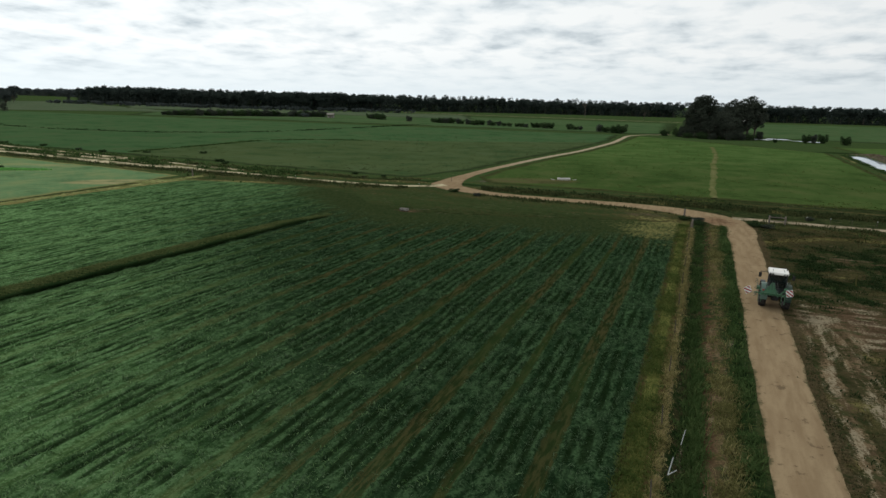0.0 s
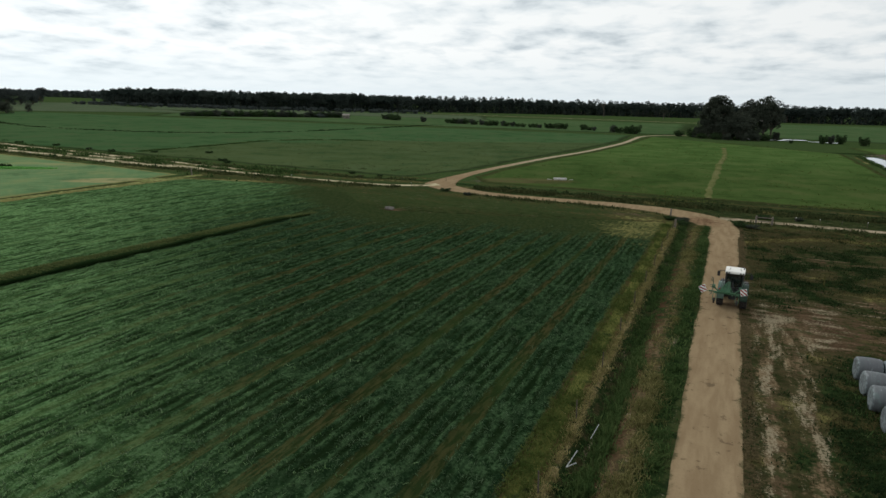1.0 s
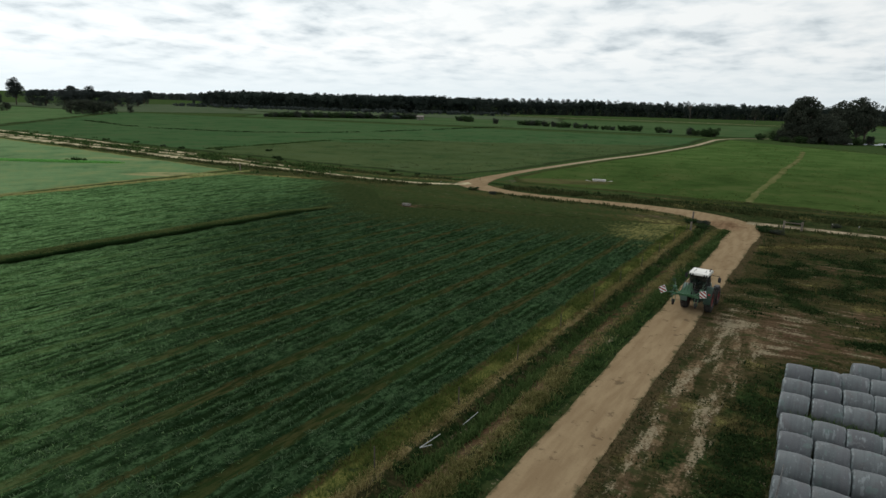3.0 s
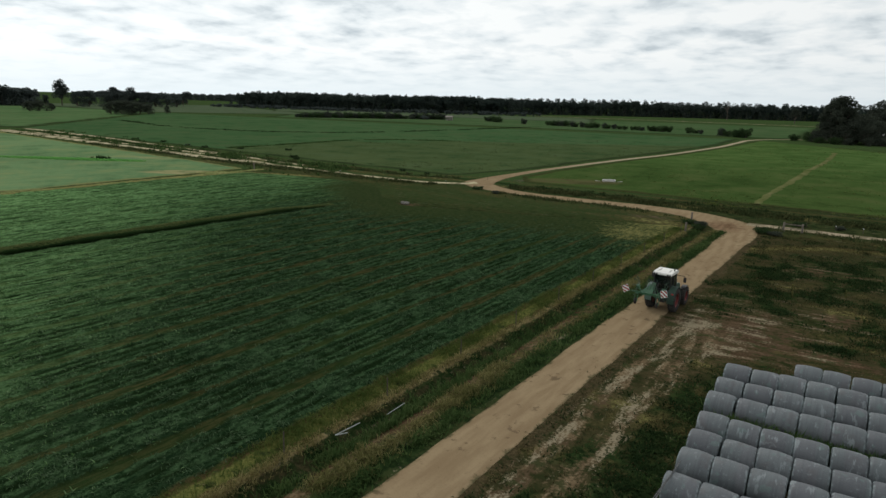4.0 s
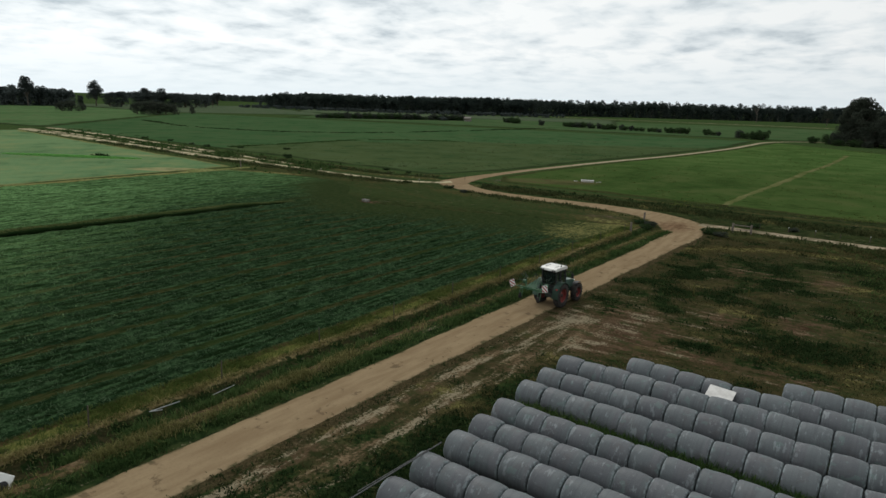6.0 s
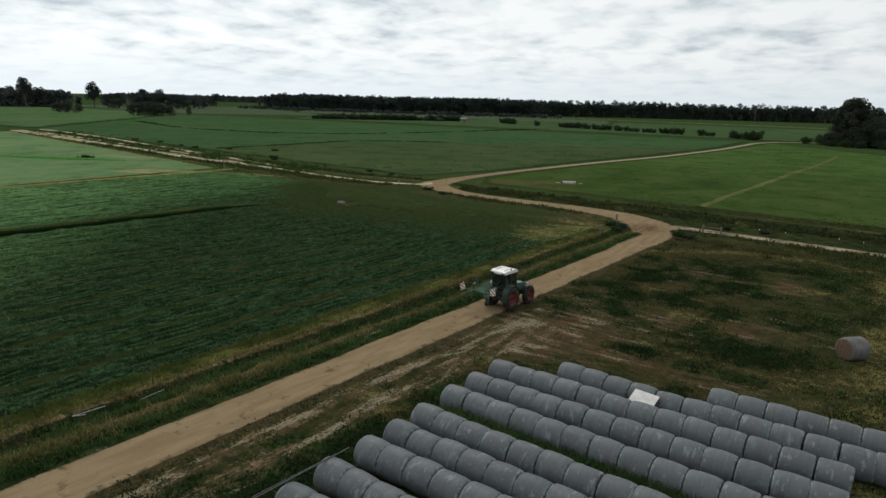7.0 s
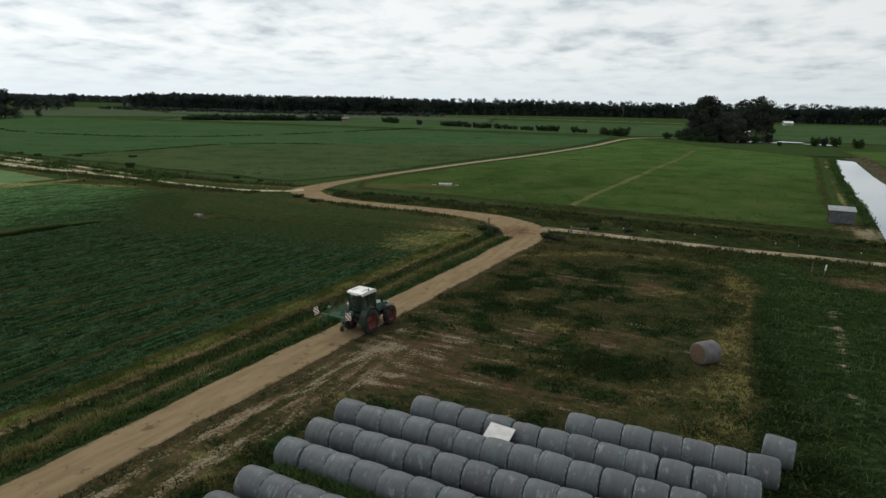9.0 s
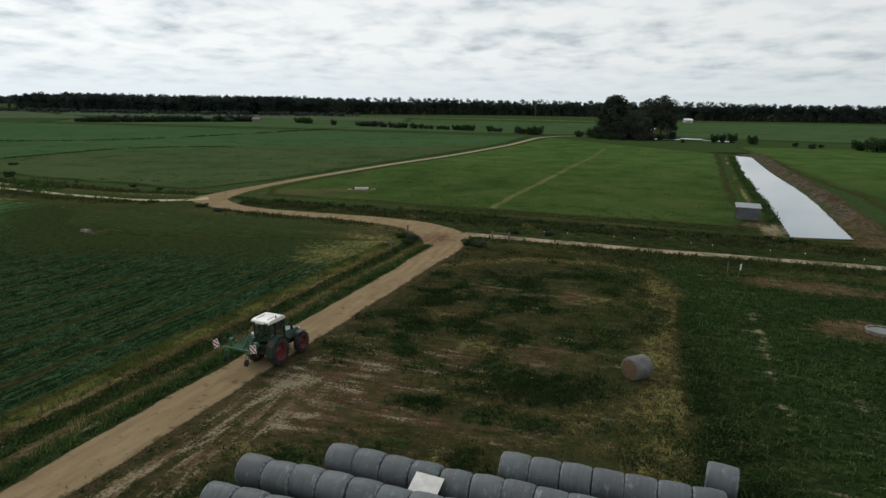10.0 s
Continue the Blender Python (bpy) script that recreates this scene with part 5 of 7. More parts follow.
# rank grass on the banks of the lanes
x_ = RNG.uniform(-130, 90, 20000)
base = np.interp(x_, [-200, -129, -73, -30, -14, -8, 4, 17, 30, 48.9, 70, 120], [151, 130, 114, 103, 103, 100, 96.5, 93.6, 88, 82, 78.3, 69])
y_ = base + np.where(RNG.uniform(0, 1, len(x_)) < 0.6, RNG.normal(3.2, 0.9, len(x_)), RNG.normal(-6.5, 1.0, len(x_)))
y_ = np.where((x_ > -6) & (y_ > base), DRAIN_AT - DRAIN_FALL * x_ - 3.2 + (y_ - base - 3.2), y_)
p = keep((x_, y_), (0.25 + 0.75 * (fractal(x_, y_, 3.0, 71) > 0.48)) * (np.abs(x_ + 12) > 6))
clear = np.ones(len(p[0]), bool)
for lane in (MAIN_TRACK[8:20], EAST_LANE[:7], WEST_LANE, MIDDLE_LANE, NORTH_LANE):
    lane_line = smooth_line(lane, 1.0)
    gap, row = line_distance(*p, lane_line)
    clear &= gap > lane_line[row][:, 2] + 0.35
p = (p[0][clear], p[1][clear])
blades("bank_grass", *p, land(*p), RNG.uniform(0.15, 0.50, len(p[0])), np.full(len(p[0]), 0.14), 0.7, M_OLIVE_BLADE, "rank grass on the banks of the farm lanes", "grass", 4, 0.25, 19)


xw = RNG.uniform(-190, -40, 5200)
yw = np.interp(xw, [-200, -151, -111, -83, -62, -40], [152, 138, 125.5, 116.0, 109.4, 104.4]) + RNG.normal(0, 3.6, len(xw))
p = keep((xw, yw), 0.04 + 0.96 * (fractal(xw, yw, 5.0, 74) > 0.53))
clear = np.ones(len(p[0]), bool)
for lane in (WEST_LANE, MIDDLE_LANE, NORTH_LANE):
    lane_line = smooth_line(lane, 1.0)
    gap, row = line_distance(*p, lane_line)
    clear &= gap > lane_line[row][:, 2] * 0.8
p = (p[0][clear], p[1][clear])
blades("lane_weeds", *p, land(*p), RNG.uniform(0.25, 0.75, len(p[0])), np.full(len(p[0]), 0.20), 0.7, M_WEED_BLADE, "dark rank weeds between the western lanes", "weeds", 7, 0.35, 37)
q_ = smooth_line([(-240, 232, 0), (-162, 201, 0), (-128, 205, 0), (-112, 215, 0), (-97, 238, 0), (-80, 285, 0), (-60, 350, 0)], 0.3)
q_ = q_[RNG.integers(0, len(q_), 2600)]
p = keep((q_[:, 0] + RNG.normal(0, 1.4, 2600), q_[:, 1] + RNG.normal(0, 1.4, 2600)), 0.05 + 0.5 * (fractal(q_[:, 0], q_[:, 1], 7, 68) > 0.42))
blades("drain_weeds", *p, land(*p), RNG.uniform(0.2, 0.5, len(p[0])), np.full(len(p[0]), 0.22), 0.6, M_TUFT_BLADE, "dark weeds along a drain across the far pasture", "weeds", 5, 0.4, 39)
xd = RNG.uniform(-3, 68, 3600)
yd = DRAIN_AT - DRAIN_FALL * xd + RNG.normal(0, 0.75, len(xd))
p = keep((xd, yd), 0.3 + 0.7 * (fractal(xd, yd, 3, 72) > 0.45))
blades("drain_weeds", *p, land(*p), RNG.uniform(0.15, 0.45, len(p[0])), np.full(len(p[0]), 0.11), 0.7, M_TUFT_BLADE, "dark weeds in the drain along the eastern pasture", "weeds", 6, 0.22, 35)

q_ = CHANNEL_LINE[RNG.integers(0, len(CHANNEL_LINE), 5200)]
off_ = q_[:, 2] + RNG.normal(0.55, 0.55, len(q_))
p = keep((q_[:, 0] - 0.97 * off_ + RNG.uniform(-1, 1, len(q_)) * 0.25, q_[:, 1] + 0.24 * off_ + RNG.uniform(-1, 1, len(q_))), (off_ > q_[:, 2] + 0.1) * (q_[:, 1] > 97) * (0.10 + 0.55 * (fractal(q_[:, 0], q_[:, 1], 5, 91) > 0.52)))
blades("bank_weeds", *p, land(*p), RNG.uniform(0.12, 0.36, len(p[0])), np.full(len(p[0]), 0.11), 0.7, M_WEED_BLADE, "dark weeds along the bank of the channel", "weeds", 6, 0.25, 47)

# ---- wrapped bales ----
def bale_mesh(name, radius, length, seed, material, sides=36):
    bm = bmesh.new()
    h = length / 2
    prof = [(0.02, -h + 0.03), (radius * 0.55, -h + 0.015), (radius * 0.84, -h), (radius * 0.925, -h + 0.03), (radius * 0.972, -h + 0.09), (radius * 1.0, -h * 0.5), (radius * 1.015, 0),
            (radius * 1.0, h * 0.5), (radius * 0.972, h - 0.09), (radius * 0.925, h - 0.03), (radius * 0.84, h), (radius * 0.55, h - 0.015), (0.02, h - 0.03)]
    lathe(bm, prof, sides)
    rng = random.Random(seed)
    off = Vector((rng.uniform(0, 50), rng.uniform(0, 50), seed))
    for v in bm.verts:
        r = math.hypot(v.co.y, v.co.z)
        if r > 0.1:
            k = 1 + 0.045 * noise.noise(v.co * 1.7 + off) + 0.016 * noise.noise(v.co * 6 + off)
            v.co.y, v.co.z = v.co.y * k, v.co.z * k
        if v.co.z < -radius * 0.86:
            v.co.z = -radius * 0.86 - (abs(v.co.z) - radius * 0.86) * 0.15
    low = min(v.co.z for v in bm.verts)
    for v in bm.verts:
        v.co.z -= low
    me = bpy.data.meshes.new(name)
    bmesh.ops.recalc_face_normals(bm, faces=bm.faces)
    bm.to_mesh(me)
    bm.free()
    for q in me.polygons:
        q.use_smooth = True
    me.materials.append(material)
    return me


BALE_R, BALE_L = 0.655, 1.20
BALES = [bale_mesh("silage_bale", BALE_R, BALE_L, 3 + k, M_WRAP) for k in range(6)]
ROW_DIR = Vector((1, -0.213)).normalized()
# the west end of each row on its axis, and the number of bales
ROWS_OF_BALES = [((27.15, 33.75), 12), ((23.85, 32.55), 13), ((23.40, 30.62), 13), ((22.95, 28.68), 13), ((22.55, 26.42), 13), ((22.2, 24.68), 13), ((21.85, 23.03), 13), ((21.4, 21.02), 13), ((21.05, 19.18), 13), ((20.8, 17.4), 12)]
bale_rng = random.Random(5)


def bale(x, y, turn, mesh):
    ob = new("silage_bale", mesh)
    ob.matrix_world = pose(x, y, land(np.array([x]), np.array([y]))[0] - 0.03, 0, 0, turn)
    return tagged(ob, "round silage bale in grey plastic wrap, in a row", "silage bale", "rows of wrapped bales")


ROW_TURN = math.degrees(math.atan2(ROW_DIR.y, ROW_DIR.x))
for (x0, y0), count in ROWS_OF_BALES:
    at = BALE_L / 2
    for k in range(count):
        c = Vector((x0, y0)) + ROW_DIR * at + Vector((bale_rng.uniform(-0.02, 0.02), bale_rng.uniform(-0.06, 0.06)))
        bale(c.x, c.y, ROW_TURN + bale_rng.uniform(-2.5, 2.5) + 180 * bale_rng.randint(0, 1), bale_rng.choice(BALES))
        at += BALE_L + bale_rng.choice((0.0, 0.015, 0.03, 0.05))
for k in range(7):
    c = Vector((34.25, 34.22)) + ROW_DIR * (0.6 + 1.225 * k) + Vector((0, 0.02 * k))
    bale(c.x, c.y, ROW_TURN + bale_rng.uniform(-2, 2), bale_rng.choice(BALES))
tagged(bale(43.05, 34.45, -20, BALES[2]), "round silage bale in grey plastic wrap, apart from the rows")

lone = empty("round_bale", "round bale in weathered grey wrap with an open brown end", "hay bale")
wrap = new("wrap", bale_mesh("wrap", 0.70, 1.25, 21, M_OLD_WRAP))
wrap.parent = lone
bm = bmesh.new()
lathe(bm, [(0.02, -0.655), (0.3, -0.662), (0.50, -0.655), (0.575, -0.63), (0.55, -0.58)], 32)
part("straw_face", bm, M_STRAW, lone, "brown straw end").location = (0, 0, 0.66)
lone.matrix_world = pose(41.65, 45.1, -0.02, 0, 0, 37)

# weeds between and around the bales
x_, y_ = scatter(9000, 20, 43, 17, 37)
dy = (y_ + 0.213 * (x_ - 23))
gap = np.min(np.abs(dy[:, None] - np.array([34.7, 32.75, 30.7, 28.7, 26.5, 24.5, 22.8, 20.7, 18.8])[None, :]), axis=1)
first = np.interp(y_ + 0.213 * (x_ - 23), [18, 33, 34.6], [20.6, 23.6, 27.0])
p = keep((x_, y_), (gap > 0.72) * np.where(gap < 1.3, 1.0, 0.25) * ease(x_ - first, -1.5, 0.3) * (y_ < 36.3 - 0.213 * (x_ - 23)))
xg = RNG.uniform(23.2, 38.5, 2600)
yg = 27.45 - 0.213 * (xg - 23) + RNG.normal(0, 0.28, len(xg))
blades("gap_weeds", xg, yg, land(xg, yg), RNG.uniform(0.45, 0.85, len(xg)), np.full(len(xg), 0.06), 0.5, M_WEED_BLADE, "tall green weeds in the gap between the bale rows", "weeds", 6, 0.14, 29)
blades("bale_weeds", *p, land(*p), RNG.uniform(0.10, 0.28, len(p[0])), np.full(len(p[0]), 0.05), 0.9, M_WEED_BLADE, "green weeds between the rows of bales", "weeds", 4, 0.12, 23)

# a board and poles lying on the bales
bm = box(bmesh.new(), (0, 0, 0), (1.15, 1.05, 0.03), bevel=0.006)
board = tagged(part("white_board", bm, M_BOARD, None, smooth=False), "square white board lying across two rows of bales", "board")
board.matrix_world = pose(31.45, 31.75, 1.03, 17, 2, -14)
bm = bmesh.new()
rod(bm, (21.88, 21.95, 1.24), (20.6, 17.2, 1.25), 0.024)
tagged(part("metal_pole", bm, M_DARK_STEEL), "long grey metal pole lying across the bale ends", "pole")
bm = bmesh.new()
rod(bm, (21.70, 21.3, 1.27), (20.70, 17.9, 1.27), 0.016)
tagged(part("metal_pole", bm, M_DARK_STEEL), "thin grey metal pole lying beside a thicker one", "pole")


# ---- tractor ----
def wheel(name, parent, x, y, radius, width, rim_r, out, label=""):
    hub = new(name)
    hub.parent, hub.location = parent, (x, y, radius)
    tagged(hub, label)
    bm = bmesh.new()
    h = width / 2
    lathe(bm, [(rim_r, -h * 0.8), (rim_r * 1.08, -h), (radius * 0.86, -h * 1.02), (radius * 0.955, -h * 0.86), (radius * 0.965, 0), (radius * 0.955, h * 0.86), (radius * 0.86, h * 1.02), (rim_r * 1.08, h), (rim_r, h * 0.8), (rim_r, -h * 0.8)], 36)
    n = 20
    for k in range(n):
        for sgn in (-1, 1):
            a = 360 * (k + (0.5 if sgn > 0 else 0)) / n
            m = pose(0, 0, 0, a, 0, 0)
            c = m @ Vector((sgn * h * 0.48, 0, radius * 0.965))
            box(bm, c, (h * 1.0, 0.07, 0.075), (a, 0, sgn * 32))
    part("tyre", bm, M_RUBBER, hub)
    bm = bmesh.new()
    lathe(bm, [(0.06, out * h * 0.30), (rim_r * 0.35, out * h * 0.28), (rim_r * 0.5, out * h * 0.05), (rim_r * 0.86, out * h * 0.15), (rim_r * 0.9, out * h * 0.7), (rim_r * 1.03, out * h * 0.80), (rim_r * 1.03, -out * h * 0.7), (rim_r * 0.8, -out * h * 0.6)], 32)
    part("rim", bm, M_RED, hub)
    bm = bmesh.new()
    lathe(bm, [(0.02, out * h * 0.5), (0.10, out * h * 0.48), (0.13, out * h * 0.2)], 12)
    part("hub_cap", bm, M_BLACK, hub)
    return hub


def build_tractor(m):
    t = empty("tractor", "green farm tractor with red rims and dusty white cab roof", "tractor")
    for sx in (-1, 1):
        wheel("rear_wheel", t, sx * 0.88, 0, 0.86, 0.50, 0.50, sx)
        wheel("front_wheel", t, sx * 0.88, 2.45, 0.66, 0.42, 0.38, sx)
    bm = bmesh.new()
    box(bm, (0, 0.25, 0.86), (0.55, 1.1, 0.6), bevel=0.05)
    box(bm, (0, 1.35, 0.85), (0.42, 1.6, 0.42), bevel=0.05)
    box(bm, (0, 2.5, 0.72), (0.5, 0.9, 0.32), bevel=0.04)
    rod(bm, (-0.75, 0, 0.86), (0.75, 0, 0.86), 0.16)
    rod(bm, (-0.72, 2.45, 0.66), (0.72, 2.45, 0.66), 0.09)
    part("chassis", bm, M_BLACK, t)
    # hood
    bm = bmesh.new()
    prism(bm, [(0.95, 0.98), (0.95, 1.62), (1.5, 1.62), (2.55, 1.50), (2.95, 1.40), (3.06, 1.25), (3.06, 0.92), (2.9, 0.86)], -0.36, 0.36)
    bmesh.ops.bevel(bm, geom=list(bm.edges), offset=0.06, segments=2, affect="EDGES", clamp_overlap=True)
    part("hood", bm, M_HOOD, t, "faded green hood")
    bm = bmesh.new()
    for k in range(7):
        box(bm, (0, 3.07, 0.97 + 0.06 * k), (0.5, 0.02, 0.035))
    part("grille", bm, M_BLACK, t)
    for sx in (-1, 1):
        bm = bmesh.new()
        rod(bm, (sx * 0.24, 3.02, 1.30), (sx * 0.24, 3.09, 1.30), 0.075, sides=14)
        part("headlight", bm, M_WHITE, t)
    bm = bmesh.new()
    box(bm, (0, 3.35, 0.72), (0.85, 0.5, 0.36), bevel=0.04)
    part("front_weight", bm, M_BLACK, t)
    # cab
    bm = bmesh.new()
    box(bm, (0, 0.25, 1.17), (1.18, 1.35, 0.24), bevel=0.04)
    corners = [(-0.62, -0.42), (0.62, -0.42), (0.60, 0.95), (-0.60, 0.95)]
    top = [(-0.64, -0.50), (0.64, -0.50), (0.56, 0.85), (-0.56, 0.85)]
    for (a, b), (c, d) in zip(corners, top):
        rod(bm, (a, b, 1.2), (c, d, 2.62), 0.045, sides=6)
    for sx in (-1, 1):
        rod(bm, (sx * 0.66, 0.1, 1.2), (sx * 0.66, 0.1, 2.62), 0.04, sides=6)
        rod(bm, (sx * 0.62, -0.42, 1.72), (sx * 0.64, 0.1, 1.62), 0.03, sides=6)
    box(bm, (0, -0.43, 1.52), (1.2, 0.05, 0.1))
    cab = part("cab", bm, M_BLACK, t)
    pane_mat = M_GLASS
    for q in ([(-0.58, -0.43, 1.58), (0.58, -0.43, 1.58), (0.60, -0.49, 2.6), (-0.60, -0.49, 2.6)], [(-0.56, 0.95, 1.62), (0.56, 0.95, 1.62), (0.53, 0.86, 2.6), (-0.53, 0.86, 2.6)],
              [(-0.64, -0.38, 1.3), (-0.64, 0.9, 1.3), (-0.58, 0.82, 2.6), (-0.65, -0.44, 2.6)], [(0.64, -0.38, 1.3), (0.64, 0.9, 1.3), (0.58, 0.82, 2.6), (0.65, -0.44, 2.6)]):
        bm = bmesh.new()
        bm.faces.new([bm.verts.new(v) for v in q])
        bmesh.ops.solidify(bm, geom=list(bm.faces), thickness=0.008)
        part("window_pane", bm, pane_mat, cab, smooth=False)
    bm = bmesh.new()
    box(bm, (0, 0.05, 1.42), (0.5, 0.5, 0.14), bevel=0.05)
    box(bm, (0, -0.2, 1.75), (0.48, 0.13, 0.62), bevel=0.05)
    part("driver_seat", bm, M_BLACK, cab)
    # roof with its hatch and lamps
    bm = bmesh.new()
    prism(bm, [(-0.68, 2.62), (-0.66, 2.76), (-0.5, 2.84), (0.7, 2.86), (1.0, 2.80), (1.08, 2.66), (1.05, 2.60)], -0.72, 0.72)
    bmesh.ops.bevel(bm, geom=list(bm.edges), offset=0.055, segments=2, affect="EDGES", clamp_overlap=True)
    roof = part("roof", bm, M_ROOF, t, "dusty white cab roof")
    for sx in (-1, 1):
        bm = box(bmesh.new(), (sx * 0.40, -0.05, 2.862), (0.025, 0.75, 0.02), (0.8, 0, sx * 4))
        part("roof_seam", bm, M_BLACK, roof)
    for sx in (-0.60, -0.42, 0.42, 0.60):
        bm = bmesh.new()
        rod(bm, (sx, -0.66, 2.68), (sx, -0.73, 2.67), 0.06, sides=12)
        lamp = part("work_lamp", bm, M_BLACK, roof)
        bm = bmesh.new()
        box(bm, (sx, -0.64, 2.69), (0.15, 0.06, 0.14), bevel=0.015)
        part("housing", bm, M_ROOF, lamp)
    bm = bmesh.new()
    rod(bm, (0.62, 0.2, 2.86), (0.62, 0.2, 2.98), 0.055, 0.04, sides=12)
    part("beacon", bm, M_BLACK, roof)
    # fenders
    for sx in (-1, 1):
        bm = bmesh.new()
        pts = []
        for k in range(11):
            a = radians(-8 + 172 * k / 10)
            pts.append((0.96 * math.cos(a) * -1, 0.86 + 0.96 * math.sin(a)))
        inner = [(y * 0.955, 0.86 + (z - 0.86) * 0.955) for y, z in reversed(pts)]
        prism(bm, pts + inner, sx * 0.60, sx * 1.12)
        # right fender's shade is put into its paint; the left one is paler
        f = part("fender", bm, M_SHADED_GREEN if sx > 0 else M_HOOD, t, "" if sx > 0 else "faded pale green fender")
        bm = bmesh.new()
        box(bm, (sx * 0.95, -0.83, 1.42), (0.16, 0.05, 0.10), bevel=0.01)
        part("tail_light", bm, M_SIGN_RED, f)
        bm = bmesh.new()
        prism(bm, [(2.0, 1.30), (2.1, 1.40), (2.45, 1.44), (2.8, 1.38), (2.9, 1.28), (2.8, 1.34), (2.45, 1.40), (2.1, 1.36)], sx * 0.70, sx * 1.06)
        part("front_fender", bm, M_BLACK, t)
    # exhaust and mirrors
    bm = bmesh.new()
    rod(bm, (0.52, 1.12, 1.1), (0.52, 1.12, 2.1), 0.09)
    rod(bm, (0.52, 1.12, 2.1), (0.52, 1.12, 2.85), 0.05)
    part("exhaust", bm, M_BLACK, t)
    for sx in (-1, 1):
        bm = bmesh.new()
        rod(bm, (sx * 0.6, 0.88, 2.45), (sx * 1.22, 1.0, 2.42), 0.02)
        rod(bm, (sx * 1.22, 1.0, 2.42), (sx * 1.22, 1.0, 2.05), 0.02)
        arm = part("mirror_arm", bm, M_BLACK, t)
        bm = bmesh.new()
        box(bm, (sx * 1.24, 0.98, 2.16), (0.22, 0.06, 0.36), bevel=0.025)
        part("mirror", bm, M_BLACK, arm)
    for sx in (-1, 1):
        bm = bmesh.new()
        box(bm, (sx * 0.66, 1.05, 0.72), (0.3, 0.3, 0.05), bevel=0.01)
        box(bm, (sx * 0.66, 1.05, 0.45), (0.3, 0.28, 0.05), bevel=0.01)
        rod(bm, (sx * 0.52, 1.05, 1.1), (sx * 0.66, 1.05, 0.45), 0.025)
        part("step", bm, M_BLACK, t)
    bm = bmesh.new()
    box(bm, (-0.62, 1.35, 0.95), (0.36, 0.8, 0.5), bevel=0.06)
    part("fuel_tank", bm, M_BLACK, t)
    for sx in (-1, 1):
        bm = bmesh.new()
        rod(bm, (sx * 0.42, -0.3, 0.85), (sx * 0.45, -1.14, 1.35), 0.04)
        rod(bm, (sx * 0.40, -0.45, 1.35), (sx * 0.44, -0.85, 1.18), 0.03)
        part("lift_arm", bm, M_BLACK, t)
    t.matrix_world = m
    return t


